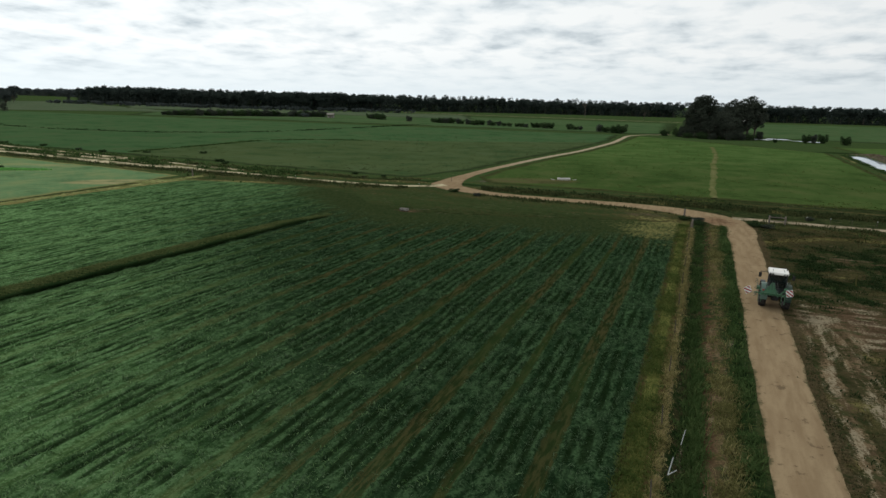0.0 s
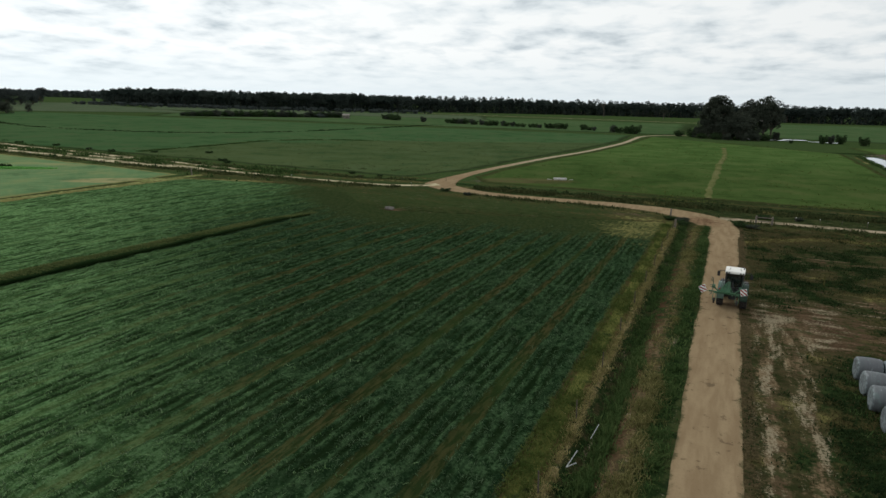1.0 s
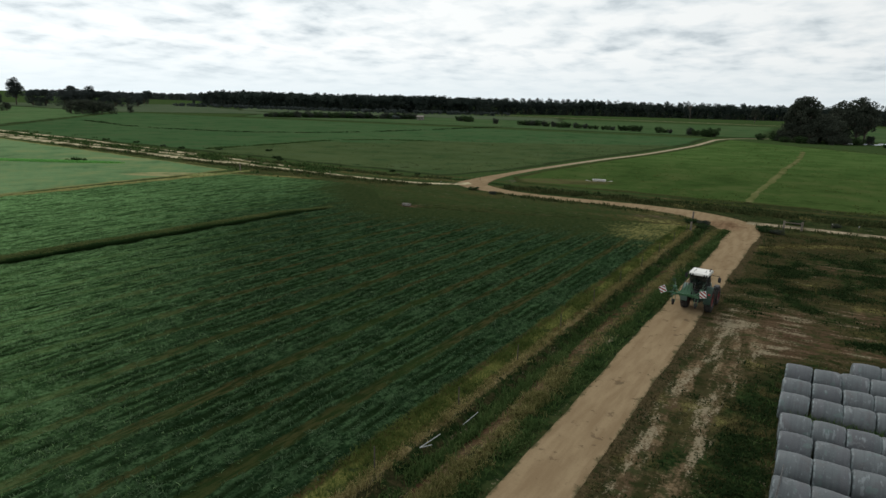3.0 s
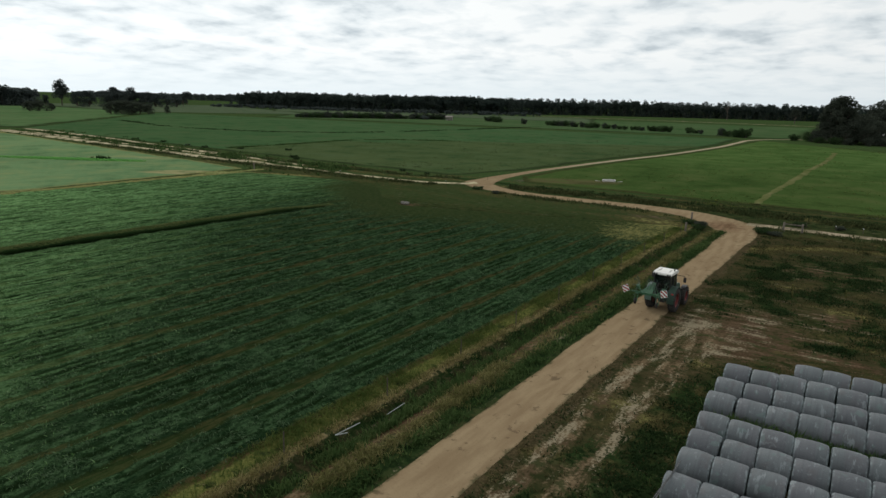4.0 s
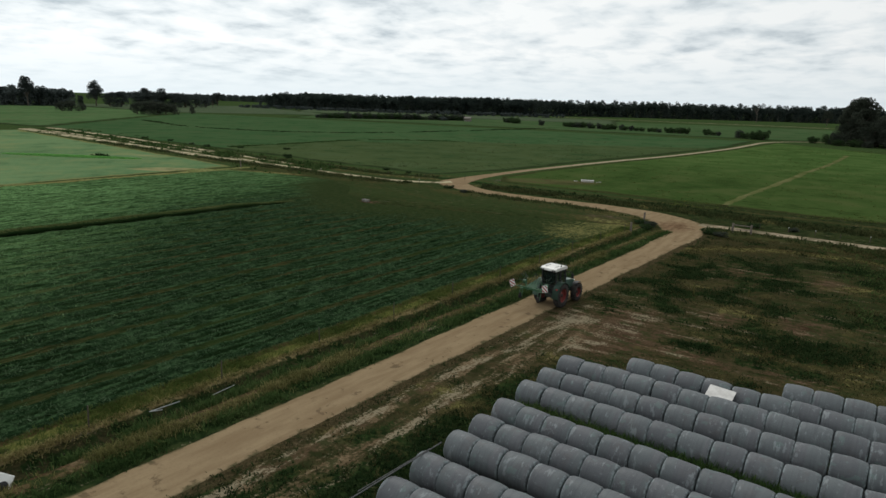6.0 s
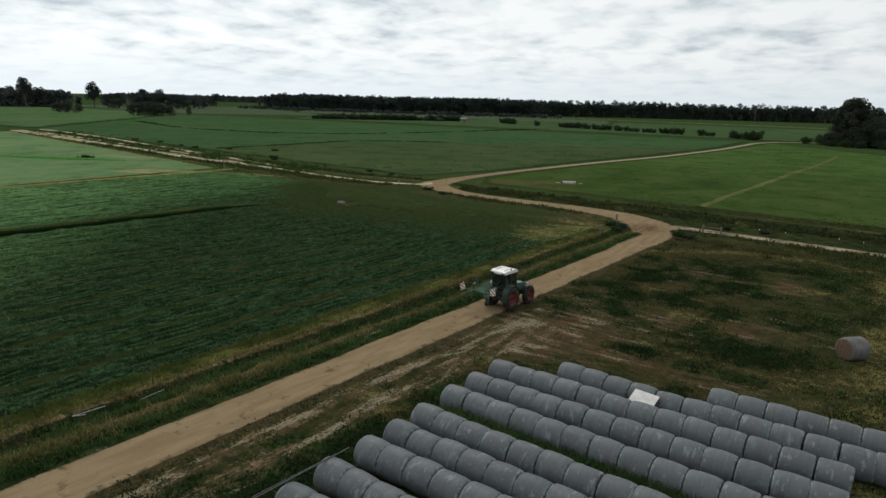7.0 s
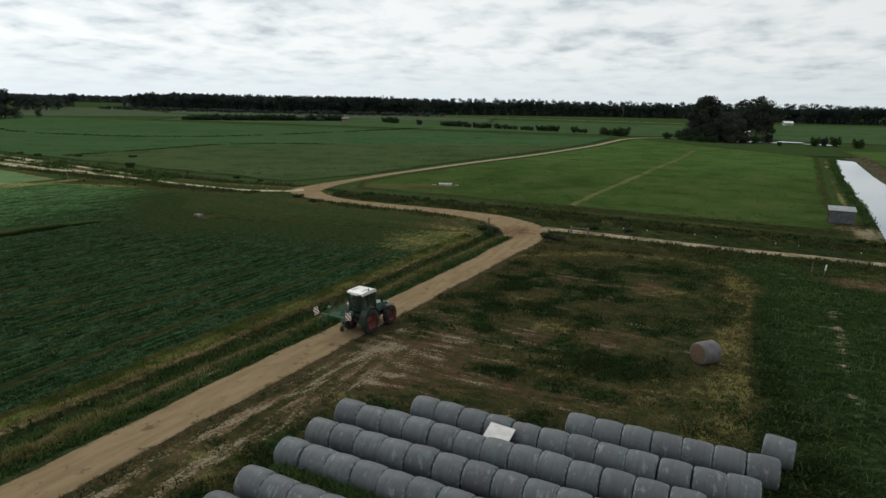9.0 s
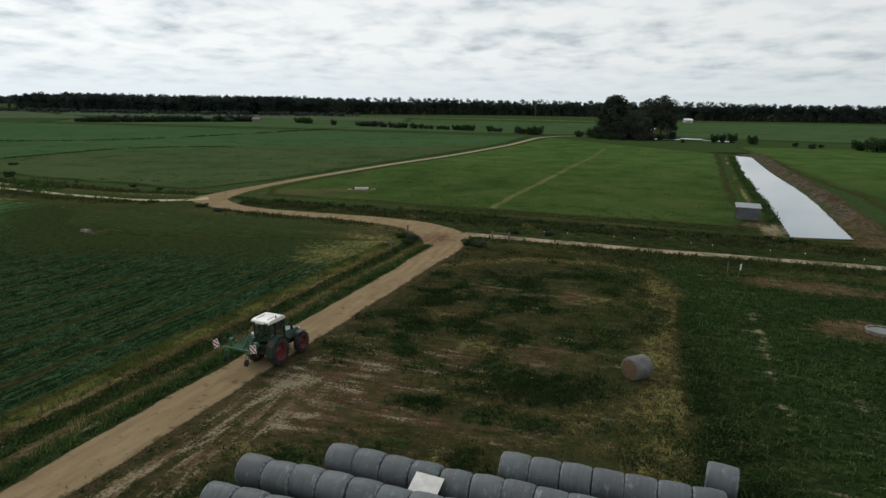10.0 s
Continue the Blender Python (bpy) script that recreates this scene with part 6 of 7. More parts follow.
def build_rake(m):
    r = empty("hay_rake", "green mounted hay rake with red and white warning boards", "hay rake")
    bm = bmesh.new()
    for sx in (-1, 1):
        rod(bm, (sx * 0.45, -1.12, 0.55), (0, -1.18, 1.35), 0.05)
        rod(bm, (sx * 0.45, -1.12, 0.55), (sx * 0.45, -2.2, 0.62), 0.045)
        rod(bm, (0, -1.18, 1.35), (sx * 0.55, -2.2, 0.72), 0.03)
    rod(bm, (-0.5, -1.12, 0.55), (0.5, -1.12, 0.55), 0.05)
    part("headstock", bm, M_LIGHT_GREEN, r)
    # the broad triangular shield
    bm = bmesh.new()
    a = [bm.verts.new(v) for v in ((0.02, -1.15, 1.42), (-0.62, -2.15, 0.86), (0.30, -2.2, 0.86), (0.22, -1.2, 1.38))]
    bm.faces.new(a)
    bmesh.ops.solidify(bm, geom=list(bm.faces), thickness=0.05)
    part("shield", bm, M_SHIELD, r, "flat green triangular shield", smooth=False)
    bm = bmesh.new()
    box(bm, (0, -2.25, 0.80), (2.5, 0.09, 0.09), bevel=0.012)
    box(bm, (0, -2.15, 0.70), (1.7, 0.07, 0.07), bevel=0.012)
    part("crossbar", bm, M_LIGHT_GREEN, r)
    for sx in (-1, 1):
        bm = bmesh.new()
        lathe(bm, [(0.02, -0.07), (0.16, -0.07), (0.20, -0.05), (0.205, 0), (0.20, 0.05), (0.16, 0.07), (0.02, 0.07)], 20, pose(sx * 0.82, -2.52, 0.205))
        part("caster_wheel", bm, M_RUBBER, r)
        bm = bmesh.new()
        rod(bm, (sx * 0.93, -2.52, 0.205), (sx * 0.93, -2.36, 0.72), 0.025)
        rod(bm, (sx * 0.71, -2.52, 0.205), (sx * 0.71, -2.36, 0.72), 0.025)
        rod(bm, (sx * 0.71, -2.36, 0.72), (sx * 0.93, -2.36, 0.72), 0.03)
        rod(bm, (sx * 0.82, -2.36, 0.70), (sx * 0.82, -2.2, 0.80), 0.035)
        rod(bm, (sx * 0.93, -2.52, 0.205), (sx * 0.71, -2.52, 0.205), 0.02)
        part("fork", bm, M_LIGHT_GREEN, r)
        # folded rotor with its tine arms
        hub = Vector((sx * 0.98, -1.72, 1.05))
        bm = bmesh.new()
        rod(bm, hub + Vector((-sx * 0.12, 0, 0)), hub + Vector((sx * 0.12, 0, 0)), 0.15, sides=16)
        rod(bm, (sx * 0.45, -2.0, 0.66), hub, 0.05)
        rot = part("rotor", bm, M_LIGHT_GREEN, r)
        for k in range(8):
            a = radians(20 + 45 * k)
            end = hub + Vector((sx * 0.10, 0.62 * math.cos(a), 0.62 * math.sin(a)))
            bm = bmesh.new()
            rod(bm, hub, end, 0.018, sides=6)
            side = Vector((sx * 0.16, 0.10 * math.cos(a + 1.2), 0.10 * math.sin(a + 1.2)))
            for q in (-0.06, 0.0, 0.06):
                rod(bm, end - (end - hub) * 0.1 + Vector((0, q, 0)), end + side + Vector((0, q, 0)), 0.008, sides=5)
            part("tine_arm", bm, M_GREEN, rot)
        # warning board with slanting stripes
        at = Vector((1.22, -2.34, 1.02)) if sx > 0 else Vector((-1.72, -2.34, 0.92))
        bm = box(bmesh.new(), (0, 0, 0), (0.48, 0.025, 0.48), bevel=0.006)
        sign = part("warning_board", bm, M_WHITE, r, "red and white striped warning board", smooth=False)
        sign.matrix_local = pose(*at, -6, -14 if sx > 0 else -30, 0)
        for k in (-1, 0, 1):
            bm = bmesh.new()
            poly = [(-0.225, -0.225), (0.225, -0.225), (0.225, 0.225), (-0.225, 0.225)]
            for sign_, limit in ((1, 0.28 * k + 0.075), (-1, 0.075 - 0.28 * k)):
                cut = []
                for (u1, v1), (u2, v2) in zip(poly, poly[1:] + poly[:1]):
                    d1, d2 = limit - sign_ * (v1 + u1), limit - sign_ * (v2 + u2)
                    if d1 >= 0:
                        cut.append((u1, v1))
                    if d1 * d2 < 0:
                        f_ = d1 / (d1 - d2)
                        cut.append((u1 + f_ * (u2 - u1), v1 + f_ * (v2 - v1)))
                poly = cut
            bm.faces.new([bm.verts.new((u, -0.0150, v)) for u, v in poly])
            bmesh.ops.solidify(bm, geom=list(bm.faces), thickness=0.004)
            part("stripe", bm, M_SIGN_RED, sign, smooth=False)
        bm = bmesh.new()
        rod(bm, (sx * 1.1, -2.25, 0.80), (at.x, -2.315, at.z - 0.18), 0.02)
        rod(bm, (at.x, -2.315, at.z - 0.2), (at.x, -2.315, at.z + 0.15), 0.02)
        part("board_bracket", bm, M_LIGHT_GREEN, r)
    bm = bmesh.new()
    for k in range(5):
        x = -0.3 + 0.15 * k
        pts = [Vector((x, -0.75, 0.7)), Vector((x * 1.2, -1.2, 1.65 - 0.05 * k)), Vector((x * 1.4, -1.7, 1.2)), Vector((x * 1.5, -2.0, 0.9))]
        for a, b in zip(pts, pts[1:]):
            rod(bm, a, b, 0.016, sides=6)
    part("hydraulic_hose", bm, M_BLACK, r)
    r.matrix_world = m
    return r


TRACTOR_POSE = pose(20.32, 43.9, 0.03, 0, 0, -16.5) @ Matrix.Diagonal((0.89, 0.89, 0.98, 1))
build_tractor(TRACTOR_POSE)
build_rake(TRACTOR_POSE @ pose(-0.42, 0, 0.72))


# ---- fences, gates, troughs, sheds ----
def ground_z(x, y):
    return float(land(np.array([float(x)]), np.array([float(y)]))[0])


def marker_post(x, y, h, label, group, cap=True, lean=0.0):
    t = empty("fence_post", label, "fence post", group)
    bm = bmesh.new()
    rod(bm, (0, 0, -0.1), (0, 0, h), 0.04 if cap else 0.032, 0.035 if cap else 0.028, sides=8)
    part("post", bm, M_OLD_POST, t)
    if cap:
        bm = bmesh.new()
        rod(bm, (0, 0, h - 0.07), (0, 0, h + 0.02), 0.045, 0.038, sides=8)
        part("insulator", bm, M_WHITE, t, "white plastic insulator")
    t.matrix_world = pose(x, y, ground_z(x, y), lean, lean * 0.5, 0)


post_rng = random.Random(9)
for k in range(16):
    x = 35.0 + 2.62 * k + post_rng.uniform(-0.4, 0.4)
    marker_post(x, np.interp(x, [35, 48.3, 69, 90], [83.9, 81.3, 75.6, 71.4]), 0.55 + 0.25 * post_rng.random(), "short fence post with a white insulator beside the lane" if k % 3 else "short dark fence post beside the lane", "fence along the lane", k % 3 != 0, post_rng.uniform(-3, 3))
for k in range(11):
    y = 12 + 6.1 * k
    marker_post(2.75 + LEAN_X * y, y, 0.95, "thin weathered fence post beside the ditch", "fence along the ditch", False, post_rng.uniform(-5, 5))
for k in range(14):
    x = -112 + 7.4 * k
    marker_post(x, np.interp(x, [-129, -73, -48, -14], [121.5, 105.6, 100.3, 95.0]) + post_rng.uniform(-0.3, 0.3), 0.9, "weathered fence post beside the western lane", "fence along the western lane", k % 3 == 1, post_rng.uniform(-5, 5))
for k in range(12):
    x = -100 + 8.0 * k
    marker_post(x, np.interp(x, [-129, -73, -30, -14], [134, 117.6, 106.6, 106]), 0.9, "weathered fence post on the bank", "fence on the bank", False, post_rng.uniform(-5, 5))
for x, y, h in ((22.1, 81.2, 1.15), (21.5, 74.3, 1.0), (32.0, 79.6, 1.1), (33.9, 79.6, 1.05), (-56.3, 97.8, 1.3)):
    bm = bmesh.new()
    rod(bm, (0, 0, -0.1), (0, 0, h), 0.12, 0.105, sides=10)
    g = tagged(part("gate_post", bm, M_POST), "stout weathered wooden gate post", "gate post", "gate posts")
    g.matrix_world = pose(x, y, ground_z(x, y))
bm = bmesh.new()
rod(bm, (32.0, 79.5, 0.92), (33.9, 79.5, 0.86), 0.05)
rod(bm, (32.0, 79.5, 0.45), (33.9, 79.5, 0.42), 0.04)
tagged(part("fence_rail", bm, M_POST), "wooden rails between two gate posts", "fence rail")
bm = bmesh.new()
rod(bm, (0, 0, -0.1), (0, 0, 0.95), 0.045, sides=8)
t = empty("marker_post", "white-topped marker post at a field corner", "marker post")
part("post", bm, M_POST, t)
bm = bmesh.new()
rod(bm, (0, 0, 0.45), (0, 0, 0.98), 0.065, sides=10)
part("sleeve", bm, M_WHITE, t, "white plastic sleeve")
t.matrix_world = pose(55.2, 69.4, ground_z(55.2, 69.4), 3, 4, 0)
bm = bmesh.new()
rod(bm, (54.4, 70.2, -0.1), (54.4, 70.2, 1.0), 0.05, 0.045)
tagged(part("fence_post", bm, M_POST), "tall weathered fence post at a field corner", "fence post")

# a sapling guard and stakes in the yard
for x, y, h in ((29.4, 51.5, 0.95), (33.2, 53.0, 0.6)):
    bm = bmesh.new()
    rod(bm, (0, 0, -0.05), (0, 0, h), 0.05, 0.04, sides=7)
    rod(bm, (-0.12, 0, h * 0.55), (0.14, 0.03, h * 0.78), 0.02, sides=6)
    tagged(part("dry_stalk", bm, M_DRY_BLADE), "pale dry stalk standing in rough grass", "stalk").matrix_world = pose(x, y, ground_z(x, y), 4, -5, 0)

# pipes of a broken frame half hidden by the weeds of the ditch
bm = bmesh.new()
rod(bm, (8.32, 20.26, 0.0), (8.72, 20.62, 0.02), 0.022)
rod(bm, (8.32, 20.26, 0.0), (8.78, 21.55, 0.02), 0.022)
tagged(part("pipe_frame", bm, M_PIPE), "bent pale steel pipe frame lying in the ditch", "pipe frame")
bm = bmesh.new()
rod(bm, (9.40, 22.95, -0.14), (9.80, 24.0, 0.02), 0.018)
tagged(part("metal_pole", bm, M_PIPE), "short thin grey pole half hidden in the ditch weeds", "pole")

# white panel leaning in the verge
t = empty("white_signboard", "battered white signboard with a dark blotch, leaning in the verge", "signboard")
bm = box(bmesh.new(), (0, 0, 0.38), (0.66, 0.05, 0.78), bevel=0.02)
part("sheet", bm, M_WHITE, t, smooth=False)
# black disc set on the sheet for the board's dark blotch
bm = bmesh.new()
lathe(bm, [(0.02, 0.0), (0.12, 0.0), (0.20, 0.012), (0.21, 0.03), (0.02, 0.035)], 18, pose(0.08, -0.055, 0.28, 0, 0, 90))
for v in bm.verts:
    v.co.z = 0.28 + (v.co.z - 0.28) * (1.0 + 0.25 * math.sin(9 * v.co.x))
part("hollow", bm, M_BLACK, t, "dark blotch")
t.matrix_world = pose(8.22, 13.8, -0.20, -18, 20, 30)


def trough(x, y, turn, length, width, h, label, legs=True):
    t = empty("water_trough", label, "water trough")
    bm = bmesh.new()
    box(bm, (0, 0, h / 2), (length, width, h), bevel=0.05)
    part("basin", bm, M_CONCRETE if legs else M_DIRTY_CONCRETE, t)
    bm = bmesh.new()
    box(bm, (0, 0, h + 0.004), (length - 0.22, width - 0.22, 0.012))
    part("water_surface", bm, M_TROUGH_WATER, t, smooth=False)
    bm = bmesh.new()
    for sx in (-1, 1):
        box(bm, (sx * (length / 2 - 0.06), 0, h + 0.02), (0.12, width, 0.05), bevel=0.012)
        box(bm, (0, sx * (width / 2 - 0.06), h + 0.02), (length - 0.24, 0.12, 0.05), bevel=0.012)
    part("lip", bm, M_BOARD if legs else M_DIRTY_CONCRETE, t, "pale worn lip")
    if legs:
        for sx in (-1, 1):
            bm = bmesh.new()
            rod(bm, (sx * (length / 2 + 0.35), 0, 0.0), (sx * (length / 2 + 1.25), 0.05, 0.12), 0.06)
            part("guard_pipe", bm, M_CONCRETE, t)
    t.matrix_world = pose(x, y, max(0.04, ground_z(x, y)), 0, 0, turn)


trough(7.9, 116.0, 12, 2.3, 1.1, 0.32, "low concrete water trough on worn pasture")
trough(-14.0, 75.3, -15, 1.1, 0.62, 0.26, "low grey water trough on bare soil by the field edge", False)

# sunken concrete ring with water
t = empty("trough_ring", "round concrete water trough on trampled soil", "water trough")
bm = bmesh.new()
lathe(bm, [(0.86, 0.0), (0.98, 0.0), (1.0, 0.24), (0.97, 0.27), (0.88, 0.27), (0.86, 0.24), (0.86, 0.0)], 36, pose(0, 0, 0, 0, -90, 0))
part("ring", bm, M_DIRTY_CONCRETE, t)
bm = bmesh.new()
bmesh.ops.create_circle(bm, cap_ends=True, segments=36, radius=0.87, matrix=pose(0, 0, 0.2))
part("water_surface", bm, M_TROUGH_WATER, t, smooth=False)
t.matrix_world = pose(59.9, 55.0, 0.02)


def build_shed(x, y, turn):
    t = empty("pump_shed", "small grey corrugated-iron pump shed on skids", "shed")
    w, d, h1, h2 = 2.9, 1.9, 1.62, 1.88

    def sheet(name, length, height, m, ribs, label=""):
        """A corrugated sheet of its own thickness, upright in its own x and z."""
        nx = ribs * 6
        xs = np.linspace(-length / 2, length / 2, nx)
        ys = 0.018 * np.sin(np.linspace(0, ribs * 2 * np.pi, nx))
        bm = bmesh.new()
        lo = [bm.verts.new((a, b, 0)) for a, b in zip(xs, ys)]
        hi = [bm.verts.new((a, b, height)) for a, b in zip(xs, ys)]
        for k in range(nx - 1):
            bm.faces.new((lo[k], lo[k + 1], hi[k + 1], hi[k]))
        bmesh.ops.solidify(bm, geom=list(bm.faces), thickness=0.006)
        ob = part(name, bm, M_PALE_SHEET if label else M_SHEET, t, label)
        ob.matrix_local = m
        return ob

    sheet("front_wall", w, h1, pose(0, -d / 2, 0.15), 14)
    sheet("back_wall", w, h2, pose(0, d / 2, 0.15), 14)
    sheet("side_wall", d, h1 + 0.1, pose(w / 2, 0, 0.15, 0, 0, 90), 9)
    sheet("roof", w + 0.3, d + 0.45, pose(0, -d / 2 - 0.2, h1 + 0.16, -90 + 8.5, 0, 0), 15, "pale corrugated roof")
    bm = bmesh.new()
    for sx in (-1, 1):
        for sy in (-1, 1):
            box(bm, (sx * (w / 2 - 0.06), sy * (d / 2 - 0.06), 0.92), (0.09, 0.09, 1.68))
    box(bm, (-w / 2 + 0.03, 0, 1.62), (0.08, d - 0.2, 0.1))
    part("frame", bm, M_POST, t, smooth=False)
    bm = bmesh.new()
    for sy in (-1, 1):
        box(bm, (0, sy * 0.7, 0.08), (w + 0.3, 0.16, 0.16), bevel=0.02)
    part("skid", bm, M_POST, t)
    t.matrix_world = pose(x, y, 0.02, 0, 0, turn)


build_shed(66.0, 99.5, -13)

# the channel's water and its spoil
p = smooth_line(CHANNEL, 1.0)
d_ = np.gradient(p[:, :2], axis=0)
d_ /= np.linalg.norm(d_, axis=1)[:, None]
u = np.linspace(-1, 1, 7)
x_ = p[:, 0][:, None] + d_[:, 1][:, None] * u * (p[:, 2][:, None] + 0.1)
y_ = p[:, 1][:, None] - d_[:, 0][:, None] * u * (p[:, 2][:, None] + 0.1)
tagged(new("water", big_mesh("water", np.stack([x_.ravel(), y_.ravel(), np.full(x_.size, -0.14)], 1), grid_faces(len(p), 7), M_WATER, True)), "still water in a straight irrigation channel", "water", kind="structure")


def pool(name, cx, cy, rx, ry, turn, label, seed):
    n = 40
    ang = np.linspace(0, 2 * np.pi, n, endpoint=False)
    r = 1 + 0.5 * (value_noise(ang * 2.1, ang * 0 + seed, 1.0, seed) - 0.5)
    c, s = math.cos(radians(turn)), math.sin(radians(turn))
    ex, ey = rx * r * np.cos(ang), ry * r * np.sin(ang)
    v = np.stack([cx + c * ex - s * ey, cy + s * ex + c * ey, np.full(n, 0.14)], 1)
    v = np.concatenate([v, [[cx, cy, 0.14]]])
    f = np.stack([np.arange(n), (np.arange(n) + 1) % n, np.full(n, n)], 1)
    tagged(new(name, big_mesh(name, v, f, M_WATER)), label, "pond", kind="structure")


pool("water_pond", 99.0, 303.0, 8.5, 3.4, -4, "pale farm pond before the trees", 3)
pool("water_pond_middle", 113.5, 311, 5.4, 3.6, -12, "pale farm pond beside bushes", 5)
pool("water_pond_small", 122.0, 297, 6.5, 2.6, -30, "small pale pond beside bushes", 7)


# ---- trees, shrubs, woods ----
def leaf_quads(rng, centres, radii, counts, size, squash=0.75):
    """Small leaf sprays round each centre, thicker towards the outside of its clump."""
    c = np.repeat(np.asarray(centres, float), counts, axis=0)
    r = np.repeat(np.asarray(radii, float), counts)
    n = len(c)
    d = rng.normal(size=(n, 3))
    d /= np.linalg.norm(d, axis=1)[:, None]
    q = c + d * (r * rng.uniform(0.35, 1.0, n) ** 0.6)[:, None] * [1, 1, squash]
    a = rng.normal(size=(n, 3))
    a /= np.linalg.norm(a, axis=1)[:, None]
    b = np.cross(a, rng.normal(size=(n, 3)))
    b /= np.linalg.norm(b, axis=1)[:, None]
    w = (size * rng.uniform(0.5, 1.3, n))[:, None]
    v = np.stack([q - a * w, q - b * w * 0.6, q + a * w, q + b * w * 0.6], 1).reshape(-1, 3)
    return v, np.arange(n * 4).reshape(-1, 4)


def limb(bm, a, b, r1, r2, sides=7):
    a, b = Vector(a), Vector(b)
    mid = (a + b) / 2 + Vector((0.04, -0.03, 0.0)) * (b - a).length
    rod(bm, a, mid, r1, (r1 + r2) / 2, sides)
    rod(bm, mid, b, (r1 + r2) / 2, r2, sides)


def make_tree(name, label, height, spread, leaf, seed, open_=0.4, clear=0.35, leaves=1400, clumps=16, category="tree"):
    """A trunk with limbs and a crown of leaf clumps with gaps; stands at the origin."""
    rng = np.random.default_rng(seed)
    t = empty(name, label, category)
    bm = bmesh.new()
    r0 = height * 0.028
    fork = height * clear
    limb(bm, (0, 0, -0.2), (0.02 * height, 0, fork), r0, r0 * 0.7, 9)
    cs, rs = [], []
    for k in range(clumps):
        a = 2 * math.pi * (k * 0.382 + rng.uniform(-0.05, 0.05))
        lift = rng.uniform(0.0, 1.0)
        reach = spread * math.sqrt(rng.uniform(0.05, 1.0)) * (1.0 - 0.55 * lift ** 1.5)
        z = fork * 0.95 + (height - fork) * ((0.12 + 0.78 * lift) if clear > 0.1 else (0.0 + 0.86 * lift))
        c = (reach * math.cos(a), reach * math.sin(a), z)
        cs.append(c)
        rs.append(height * rng.uniform(0.10, 0.17) * (1.15 - open_ * 0.5) * (1.0 if clear > 0.1 else 1.15))
        if k % 2 == 0:
            limb(bm, (0.02 * height, 0, fork * rng.uniform(0.7, 1.0)), c, r0 * 0.42, r0 * 0.10, 6)
    part("trunk", bm, M_BARK, t)
    v, f = leaf_quads(rng, cs, rs, leaves // clumps, height * 0.019)
    v[:, 2] = np.maximum(v[:, 2], 0.02)
    crown = new("crown", big_mesh("crown", v, f, leaf))
    crown.parent = t
    return t


def make_shrub(name, label, height, spread, leaf, seed, leaves=1300):
    rng = np.random.default_rng(seed)
    t = empty(name, label, "shrub")
    bm = bmesh.new()
    cs, rs = [], []
    for k in range(13):
        a = 2 * math.pi * k * 0.382
        reach = spread * math.sqrt(rng.uniform(0, 1)) * 0.7
        c = (reach * math.cos(a), reach * math.sin(a), height * rng.uniform(0.12, 0.72))
        cs.append(c)
        rs.append(height * rng.uniform(0.26, 0.38))
        limb(bm, (0, 0, -0.1), c, height * 0.03, height * 0.01, 5)
    part("stem", bm, M_BARK, t)
    v, f = leaf_quads(rng, cs, rs, leaves // 9, height * 0.062, 0.9)
    v[:, 2] = np.maximum(v[:, 2], 0.0)
    crown = new("crown", big_mesh("crown", v, f, leaf))
    crown.parent = t
    return t


def put(ob, x, y, turn, size=1.0, flat=1.0):
    return pose(x, y, ground_z(x, y), 0, 0, turn) @ Matrix.Diagonal((size * flat, size * flat, size, 1))


tree_rng = random.Random(17)
BIG = [make_tree("gum_tree", "tall dark gum tree with an open rounded crown", 18, 6.5, M_LEAF, 3, 0.75, 0.36, 6000, 30),
       make_tree("gum_tree", "tall dark gum tree with an open rounded crown", 18, 6.0, M_LEAF, 8, 0.7, 0.28, 6000, 32),
       make_tree("shade_tree", "broad dark shade tree with low dense foliage", 12, 6.5, M_LEAF, 5, 0.1, 0.06, 8000, 36)]
BIG[0].matrix_world = put(None, 76.8, 306, 20)
BIG[1].matrix_world = put(None, 94, 316, 70)
BIG[2].matrix_world = put(None, 84, 302, 10)
for kind, x, y, size in ((0, 77.6, 303.5, 1.10), (1, 99, 309, 1.08), (1, 101, 306, 0.98), (2, 75, 303, 0.85), (2, 80, 298, 0.90), (2, 89, 299, 0.92), (2, 88, 308, 1.10), (2, 73, 307, 0.75), (2, 81, 309, 1.05),
                         (2, 85, 312, 1.10), (2, 77, 310, 0.95), (2, 70, 306, 0.45), (2, 86, 294, 0.70), (2, 92, 312, 1.12), (2, 103, 304, 0.34), (2, 120, 383, 0.55)):
    copy_thing(BIG[kind], put(None, x, y, tree_rng.uniform(0, 360), size))
# trees for the far west, greyed in leaf colour to stand for haze
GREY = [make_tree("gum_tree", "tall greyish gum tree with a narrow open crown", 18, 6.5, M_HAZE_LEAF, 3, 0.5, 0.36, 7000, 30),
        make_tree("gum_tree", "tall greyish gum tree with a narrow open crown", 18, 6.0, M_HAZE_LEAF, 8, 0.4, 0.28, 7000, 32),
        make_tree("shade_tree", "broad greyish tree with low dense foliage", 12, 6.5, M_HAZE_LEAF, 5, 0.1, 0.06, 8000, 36)]
